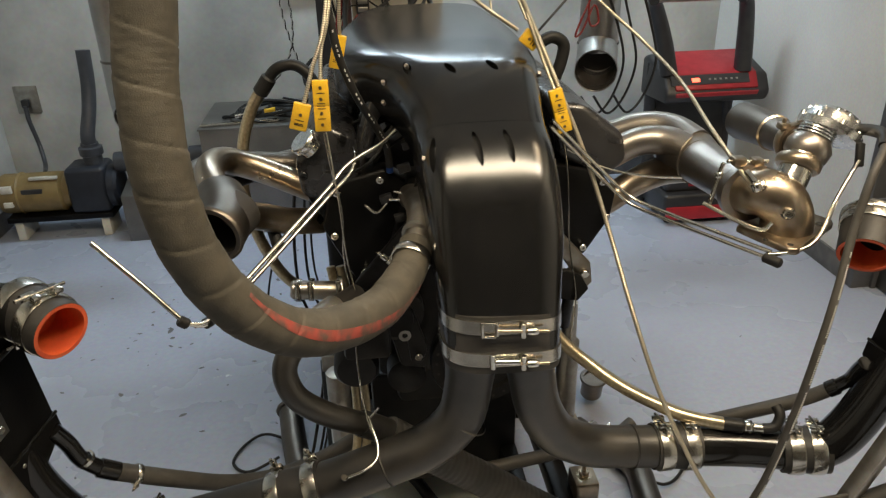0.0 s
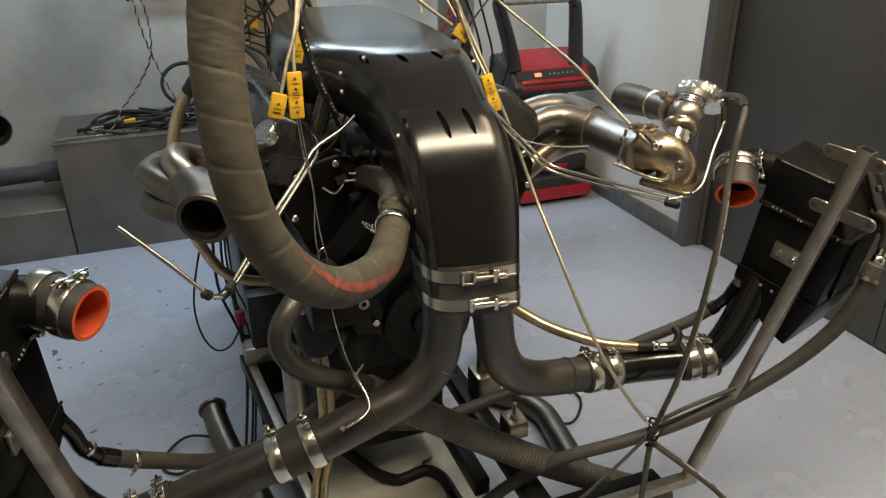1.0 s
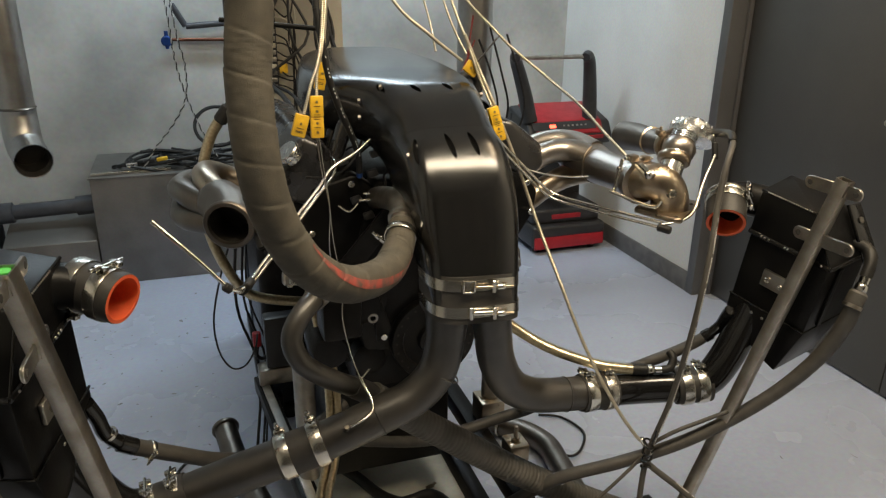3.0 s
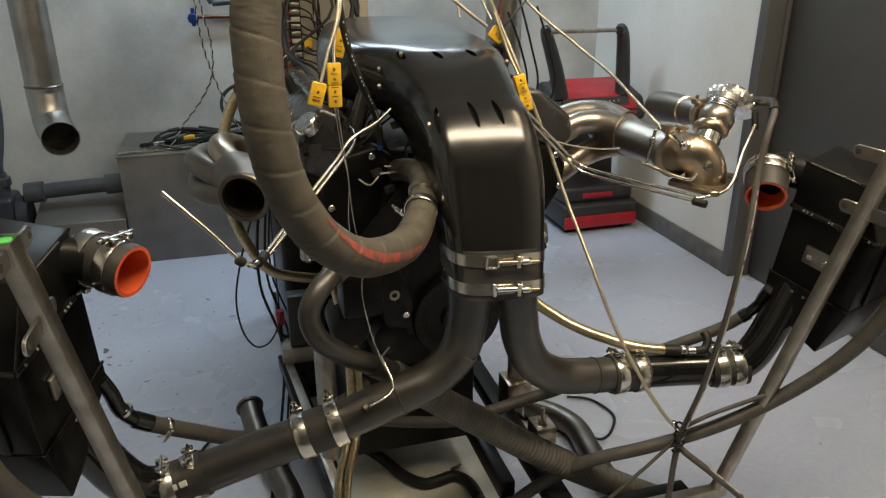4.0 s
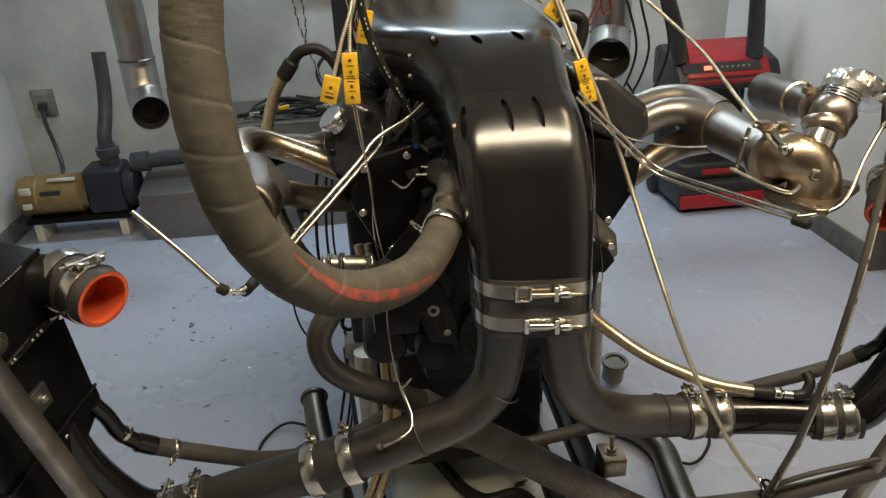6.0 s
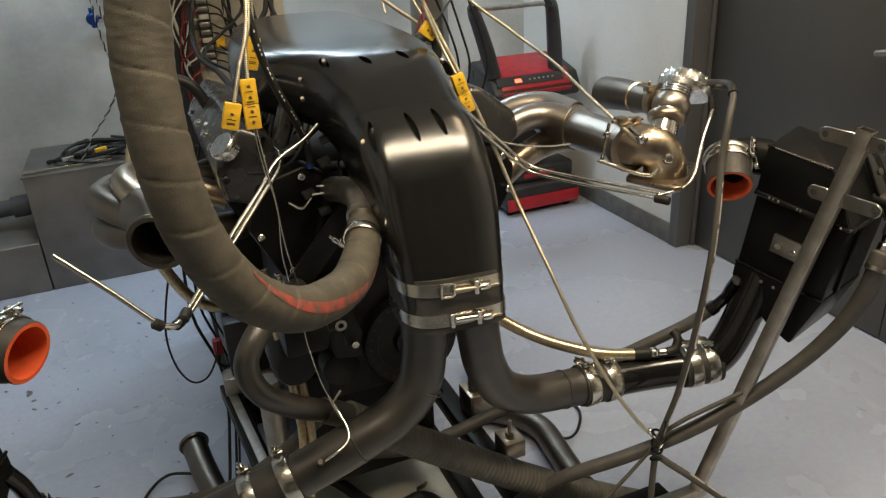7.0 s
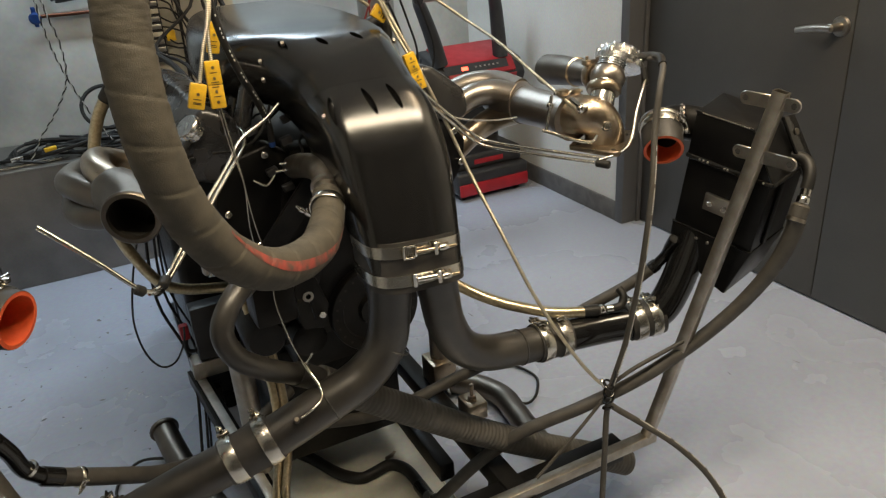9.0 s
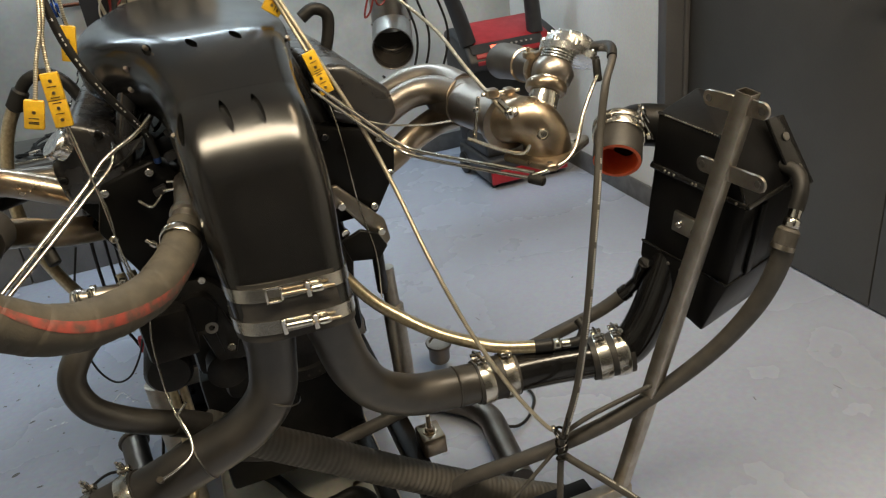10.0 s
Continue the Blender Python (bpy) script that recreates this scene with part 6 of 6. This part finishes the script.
for k, p in enumerate(WL):
    if rg.random() < 0.35:
        continue
    r, s, w = rg.uniform(0.0015, 0.0042), rg.uniform(1.2, 2.6), rg.uniform(0, 0.8)
    rim = [bw.verts.new((p.x + r * (s * math.cos(a) * math.cos(w) - math.sin(a) * math.sin(w)), p.y + rg.uniform(-0.004, 0.004) + r * (s * math.cos(a) * math.sin(w) + math.sin(a) * math.cos(w)), 0.0005)) for a in [2 * math.pi * i / 9 for i in range(9)]]
    cen = bw.verts.new((p.x, p.y, 0.0028))
    for i in range(9):
        bw.faces.new((rim[i], rim[(i + 1) % 9], cen))
single("water_beads", bw, "water", "row of clear water beads on the floor", "water", kind="stuff", smooth=80)
single("floor_specks", bm, "speck", "small dark drips and scuffs on the floor", "stains", kind="stuff", smooth=0)

# ---------------------------------------------------------------- battery charger on wheels
ch = thing("battery_charger", (1.83, 3.55, 0), "black and red wheeled battery charger with a tall handle", "battery charger")
part("base_tray", box(1.590, 2.040, 3.325, 3.74, 0.035, 0.16, 0.02, 3), "bplastic", ch)
part("red_front", box(1.600, 2.030, 3.315, 3.331, 0.030, 0.098, 0.006), "red", ch, "red plastic front")
part("tray_shelf", box(1.605, 2.025, 3.37, 3.72, 0.155, 0.245, 0.02, 3), "bplastic", ch)
part("brand_patch", box(1.72, 1.90, 3.3665, 3.3705, 0.185, 0.212, 0.001), "red", ch, "plain red patch")
for x in (1.615, 2.015):
    part("upright", sweep([(x, 3.66, 0.2), (x - 0.02, 3.64, 0.45), (x - 0.04, 3.60, 0.75)], 0.030, 14, 4), "bplastic", ch)
part("back_panel", box(1.61, 1.99, 3.62, 3.66, 0.2, 0.62, 0.01), "bplastic", ch)
part("head", prism([(1.550, y, z) for y, z in ((3.365, 0.600), (3.345, 0.645), (3.395, 0.722), (3.62, 0.785), (3.68, 0.765), (3.68, 0.58))], (0.500, 0, 0), 0.018, 3), "bplastic", ch)
part("red_front_edge", prism([(1.595, y, z) for y, z in ((3.3465, 0.655), (3.3415, 0.650), (3.357, 0.622), (3.362, 0.625))], (0.395, 0, 0), 0.002), "red", ch, "red lower edge of the head")
part("red_top", prism([(1.595, y, z) for y, z in ((3.357, 0.660), (3.350, 0.668), (3.395, 0.731), (3.615, 0.793), (3.617, 0.781))], (0.395, 0, 0), 0.004), "red", ch, "red control panel")
part("panel_strip", prism([(1.575, y, z) for y, z in ((3.364, 0.686), (3.3605, 0.688), (3.3885, 0.727), (3.392, 0.725))], (0.375, 0, 0)), "bplastic", ch)
part("display", prism([(1.675, y, z) for y, z in ((3.3695, 0.6975), (3.3665, 0.699), (3.3775, 0.7145), (3.3805, 0.713))], (0.036, 0, 0)), "redlight", ch, "lit red digits")
for k in range(6):
    part("button", prism([(1.755 + 0.026 * k, y, z) for y, z in ((3.3735, 0.703), (3.3705, 0.7045), (3.3755, 0.7115), (3.3785, 0.710))], (0.010, 0, 0)), "plate", ch)
for run in ([(1.580, 3.42, 0.73), (1.550, 3.43, 0.86), (1.512, 3.425, 0.97), (1.476, 3.40, 1.040), (1.450, 3.36, 1.074), (1.440, 3.33, 1.070)],
            [(1.935, 3.42, 0.73), (1.932, 3.43, 0.86), (1.920, 3.425, 0.97), (1.897, 3.40, 1.040), (1.868, 3.37, 1.070), (1.845, 3.35, 1.064)]):
    part("handle_side", sweep(run, [0.040, 0.038, 0.035, 0.032, 0.028, 0.022], 16, 6), "bplastic", ch)
part("handle_bar", rod((1.437, 3.35, 1.068), (1.875, 3.37, 1.066), 0.011), "plate", ch, "bare metal grip bar")
for x in (1.575, 2.030):
    part("wheel", lathe((x, 3.66, 0.06), (1, 0, 0), [(0, 0), (0, 0.052), (0.006, 0.06), (0.028, 0.06), (0.034, 0.052), (0.034, 0)], 28), "rubber", ch)
for x in (1.64, 1.985):
    part("foot", lathe((x, 3.38, 0.0), (0, 0, 1), [(0, 0), (0, 0.02), (0.04, 0.024), (0.04, 0)], 14), "rubber", ch)

# ---------------------------------------------------------------- wall ducts
def wall_duct(x, y, mouth, axis, r, label):
    d = thing("exhaust_duct", (x, y, 3.0), label, "exhaust duct", "exhaust ducts")
    m, a = V(mouth), V(axis).normalized()
    part("riser", lathe((x, y, 0.93), (0, 0, 1), [(0, r * 0.97), (2.069, r * 0.97)], 32), "galv", d)
    part("elbow", sweep([(x, y, 0.945), (x, y, 0.90), tuple(V(x, y, m.z + 0.055) + a * 0.035), tuple(m - a * 0.03), tuple(m)], r, 32, 6, cap=False), "galv", d)
    part("bore", sweep([tuple(m - a * 0.12), tuple(m - a * 0.06), tuple(m - a * 0.001)], r * 0.975, 32, 3, cap=False), "bore", d, "dark inside")
    part("bore_end", lathe(m - a * 0.11, a, [(0, 0), (0, r * 0.97), (0.002, r * 0.97), (0.002, 0)], 28), "bore", d)
    part("seam", lathe((x, y, 0.938), (0, 0, 1), [(0, r), (0.005, r + 0.004), (0.010, r)], 32), "header_dull", d)
    part("rim", lathe(m - a * 0.004, a, [(0, r * 0.975), (0, r + 0.002), (0.006, r + 0.002), (0.006, r * 0.975)], 36, True), "galv", d)
    return d


wall_duct(-0.775, 3.21, (-0.722, 3.06, 0.757), (0.30, -0.93, -0.20), 0.069, "galvanised exhaust duct hanging with an open elbow")
wall_duct(1.135, 3.12, (1.085, 2.97, 0.862), (-0.30, -0.93, -0.12), 0.082, "galvanised exhaust duct hanging with an open elbow")
for dx, dz in ((-0.02, 0.0), (0.03, 0.05), (0.11, 0.02)):
    line("sensor_lead", [(1.10 + dx, 2.93, 1.20 + dz), (1.16 + dx, 2.92, 1.05), (1.20 + dx, 2.93, 0.90), (1.17 + dx, 2.95, 0.76), (1.10 + dx, 2.93, 0.70), (1.03 + dx, 2.9, 0.78)], 0.005, "rubber", "black lead looped at the duct mouth", "cable", "duct leads")
line("red_wire", [(1.05, 2.90, 1.20), (0.99, 2.90, 1.06), (0.975, 2.90, 1.01), (1.0, 2.90, 1.03), (1.04, 2.90, 1.12), (1.06, 2.90, 1.06), (1.03, 2.90, 1.05), (1.02, 2.90, 1.13), (1.04, 2.9, 1.3)], 0.004, "wirer", "red wire coil hanging by the duct", "wire")

# ---------------------------------------------------------------- back left corner
pb2 = thing("sheet_plinth", (-0.15, 3.84, 0), "grey sheet-steel box plinth against the back wall", "plinth")
part("box", box(-0.606, 0.42, 3.58, 4.087, 0.0, 0.535, 0.004), "sheet", pb2)
part("lid", box(-0.612, 0.426, 3.574, 4.087, 0.535, 0.543, 0.002), "sheet", pb2)
part("low_box", prism([(-1.02, y, z) for y, z in ((3.58, 0.0), (3.58, 0.235), (3.90, 0.31), (4.087, 0.31), (4.087, 0.0))], (0.408, 0, 0), 0.004), "sheet", pb2)
mo = thing("electric_motor", (-1.45, 3.75, 0.0), "ochre electric motor with labels on a low steel base", "motor")
part("body", lathe((-1.63, 3.75, 0.225), (1, 0, 0), [(0, 0), (0, 0.06), (0.012, 0.092), (0.03, 0.098), (0.10, 0.098), (0.105, 0.104), (0.112, 0.098), (0.30, 0.098), (0.31, 0.08), (0.34, 0.078), (0.34, 0)], 32), "motor", mo)
part("wiring_box", box(-1.50, -1.40, 3.655, 3.70, 0.20, 0.27, 0.005), "bplastic", mo)
part("label_plate", box(-1.585, -1.535, 3.642, 3.66, 0.26, 0.295, 0.002), "label", mo)
part("label_plate", box(-1.585, -1.545, 3.640, 3.66, 0.19, 0.215, 0.002), "label", mo)
part("label_plate", box(-1.46, -1.33, 3.68, 3.70, 0.308, 0.322, 0.002), "label", mo)
part("base", box(-1.60, -1.10, 3.66, 3.86, 0.10, 0.128, 0.004), "black_matt", mo)
for x in (-1.56, -1.15):
    part("leg", box(x - 0.02, x + 0.02, 3.68, 3.84, 0.0, 0.102, 0.003), "pan", mo)
pu = thing("water_pump", (-1.18, 3.75, 0.128), "dark blue-black pump with grey plastic pipes", "pump")
part("housing", bm_of(box(-1.29, -1.10, 3.66, 3.84, 0.127, 0.36, 0.025, 3), lathe((-1.10, 3.75, 0.24), (1, 0, 0), [(0, 0), (0, 0.105), (0.03, 0.105), (0.045, 0.09), (0.045, 0)], 28)), "pump", pu)
part("union", lathe((-1.165, 3.75, 0.35), (0, 0, 1), [(0, 0), (0, 0.045), (0.05, 0.045), (0.055, 0.055), (0.09, 0.055), (0.095, 0.042), (0.11, 0.04), (0.11, 0)], 24), "pvc", pu)
part("riser", sweep([(-1.165, 3.75, 0.44), (-1.165, 3.755, 0.50), (-1.150, 3.80, 0.60), (-1.14, 3.84, 0.72), (-1.135, 3.86, 0.88)], [0.034, 0.034, 0.033, 0.033, 0.033], 20, 6), "pvc", pu)
part("outflow", bm_of(rod((-1.06, 3.75, 0.355), (-0.61, 3.75, 0.372), 0.036, 20), lathe((-1.06, 3.75, 0.355), (1, 0, 0.04), [(0, 0), (0, 0.05), (0.08, 0.05), (0.085, 0.04), (0.085, 0)], 24), lathe((-0.70, 3.75, 0.368), (1, 0, 0.04), [(0, 0.03), (0, 0.048), (0.09, 0.048), (0.09, 0.03)], 24, True)), "pvc", pu)
so = thing("wall_socket", (-1.54, 4.09, 0.6), "steel wall socket with a plug and grey flex", "wall socket")
part("plate", box(-1.60, -1.485, 4.085, 4.0995, 0.535, 0.675, 0.004), "plate", so)
part("plug", box(-1.565, -1.53, 4.055, 4.087, 0.57, 0.61, 0.006), "bplastic", so)
part("flex", sweep([(-1.548, 4.06, 0.58), (-1.545, 4.055, 0.50), (-1.53, 4.06, 0.38), (-1.50, 4.0, 0.29), (-1.46, 3.88, 0.28)], 0.011, 12, 6), "pvc", so)

# cable coil and small electronics on the plinth
ce = thing("coiled_cables", (-0.25, 3.75, 0.543), "heap of black cables and small connectors on the plinth", "cables")
for k in range(9):
    cx, cy, r1, r2, ph = -0.35 + 0.06 * k * 0.8, 3.72 + 0.03 * (k % 3), 0.16 + 0.02 * (k % 4), 0.09 + 0.012 * (k % 3), k
    part("loop", sweep([(cx + r1 * math.cos(w + ph), cy + r2 * math.sin(w + ph), 0.556 + 0.012 * (k % 4) + 0.02 * math.sin(2 * w + k)) for w in [2 * math.pi * i / 12 for i in range(12)]], 0.009 if k % 2 else 0.006, 8, 4), "rubber", ce)
for x, z, m_ in ((-0.44, 0.57, "alu"), (-0.26, 0.575, "label"), (-0.36, 0.585, "bplastic"), (-0.30, 0.59, "yellow"), (-0.12, 0.58, "alu")):
    part("connector", box8((x, 3.63, z), (0.05, 0.012, 0.004), (-0.004, 0.025, 0), (0, 0, 0.016), 0.003), m_, ce)
part("loop", sweep([(0.0 + 0.11 * math.cos(w), 3.78 + 0.05 * math.sin(w), 0.72 + 0.09 * math.sin(w)) for w in [2 * math.pi * i / 12 for i in range(13)]], 0.009, 8, 4), "rubber", ce)
part("strip", box8((-0.60, 3.60, 0.546), (0.36, 0.04, 0.0), (0, 0.03, 0), (0, 0, 0.01), 0.002), "tubing", ce)


def twisted(pts, r, pitch, label):
    P, _ = smooth_path(pts, 14)
    fr = frames(P)
    tw = thing("twisted_wire", pts[-1], label, "wire", "twisted wires")
    for ph in (0, math.pi):
        d, q = 0.0, []
        for i, p in enumerate(P):
            if i:
                d += (p - P[i - 1]).length
            w = d / pitch * 2 * math.pi + ph
            q.append(p + r * (math.cos(w) * fr[i][1] + math.sin(w) * fr[i][2]))
        part("strand", sweep([tuple(p) for p in q], r * 0.9, 6, 1, straight=True), "wirew" if ph == 0 else "rubber", tw)


twisted([(-0.20, 3.9, 2.999), (-0.19, 3.7, 1.6), (-0.175, 3.6, 1.238), (-0.165, 3.6, 1.068), (-0.140, 3.6, 0.93), (-0.085, 3.6, 0.75), (-0.02, 3.62, 0.60)], 0.003, 0.05, "pale twisted wire pair hanging to the plinth")
twisted([(-0.17, 3.9, 2.999), (-0.165, 3.7, 1.6), (-0.150, 3.61, 1.22), (-0.125, 3.61, 1.05), (-0.135, 3.61, 0.90), (-0.20, 3.61, 0.78), (-0.30, 3.61, 0.66), (-0.36, 3.62, 0.57)], 0.003, 0.05, "pale twisted wire pair hanging to the plinth")
cp = thing("copper_pipe", (-0.05, 4.06, 1.12), "thin copper pipe with a blue valve on the back wall", "pipe")
part("pipe", rod((-0.20, 4.06, 1.125), (0.30, 4.06, 1.12), 0.009), "copper", cp)
part("valve", bm_of(lathe((-0.20, 4.05, 1.12), (0, -1, 0), [(0, 0), (0, 0.022), (0.02, 0.028), (0.03, 0.02), (0.03, 0)], 14), rod((-0.20, 4.05, 1.08), (-0.20, 4.05, 1.17), 0.01)), "blue", cp)
part("pipe", bm_of(rod((-0.10, 4.06, 1.19), (0.30, 4.06, 1.22), 0.016), rod((-0.10, 4.06, 1.19), (-0.16, 4.06, 1.30), 0.016)), "pvc", cp)

# ---------------------------------------------------------------- wiring rack behind the engine
rk = thing("wiring_rack", (0.2, 2.85, 0), "dark steel rack with a beige wiring board and terminal strips", "wiring rack")
part("upright", box(0.03, 0.115, 2.80, 2.86, 0.0, 2.999, 0.004), "pump", rk)
part("upright", box(0.118, 0.150, 2.795, 2.86, 0.0, 2.999, 0.004), "darkred", rk)
part("board", box(0.152, 0.47, 2.83, 2.85, 0.80, 2.3, 0.003), "beige", rk, "beige painted board")
part("foot", box(0.02, 0.50, 2.72, 2.96, 0.0, 0.04, 0.004), "black_matt", rk)
strip = part("terminal_strip", box(0.168, 0.212, 2.806, 2.829, 1.03, 1.45, 0.003), "bplastic", rk, "black screw-terminal strip")
for k in range(16):
    part("terminal", box(0.173, 0.207, 2.800, 2.806, 1.04 + 0.0255 * k, 1.056 + 0.0255 * k, 0.002), "plate" if k % 3 else "beige", strip)
rw = random.Random(3)
for k in range(26):
    z = 1.04 + 0.0155 * k
    side = 1 if k % 2 else -1
    x0 = 0.19 + side * 0.02
    pts = [(x0, 2.80, z), (x0 + side * 0.03, 2.775 - 0.02 * rw.random(), z - 0.03 * rw.random()), (x0 + side * (0.04 + 0.03 * rw.random()), 2.77, z - 0.06 + 0.04 * rw.random()), (x0 + side * (0.04 + 0.05 * rw.random()), 2.78, z - 0.15 + 0.06 * rw.random()), (x0 + side * (0.05 + 0.02 * rw.random()), 2.79, z - 0.28 + 0.08 * rw.random())]
    part("wire", sweep(pts, 0.003, 6, 5), "wirer" if side < 0 and k % 6 == 0 else rw.choice(["rubber", "rubber", "wirew", "beige", "rubber"]), rk)
part("yellow_plug", box(0.215, 0.245, 2.78, 2.80, 1.10, 1.135, 0.003), "yellow", rk)
for k in range(7):
    x = 0.22 + 0.034 * k
    line("cable", [(x, 2.78, 1.9), (x + rw.uniform(-0.05, 0.05), 2.75, 1.5), (x + rw.uniform(-0.08, 0.08), 2.70, 1.25), (x + rw.uniform(-0.12, 0.02), 2.55, 1.12), (x - 0.05, 2.35, 1.08), (0.2 + 0.015 * k, 2.02, 1.02)], 0.0055 if k % 3 else 0.009, "rubber", "dark cable from the wiring rack to the engine", "cable", "rack cables", 7, 5)
sr = thing("steel_arm", (-0.02, 1.5, 1.37), "thin dark steel arm beside the hanging cables", "arm")
part("rod", rod((-0.05, 1.5, 1.372), (0.14, 1.45, 1.356), 0.005), "black_matt", sr)
ct = thing("cable_tie", (0.46, 1.40, 1.28), "long black cable tie tail", "cable tie")
part("tail", box8((0.465, 1.40, 1.283), (0.062, 0.02, 0.058), (0.003, 0, -0.003), (0, 0.0012, 0), 0.0003), "bplastic", ct)
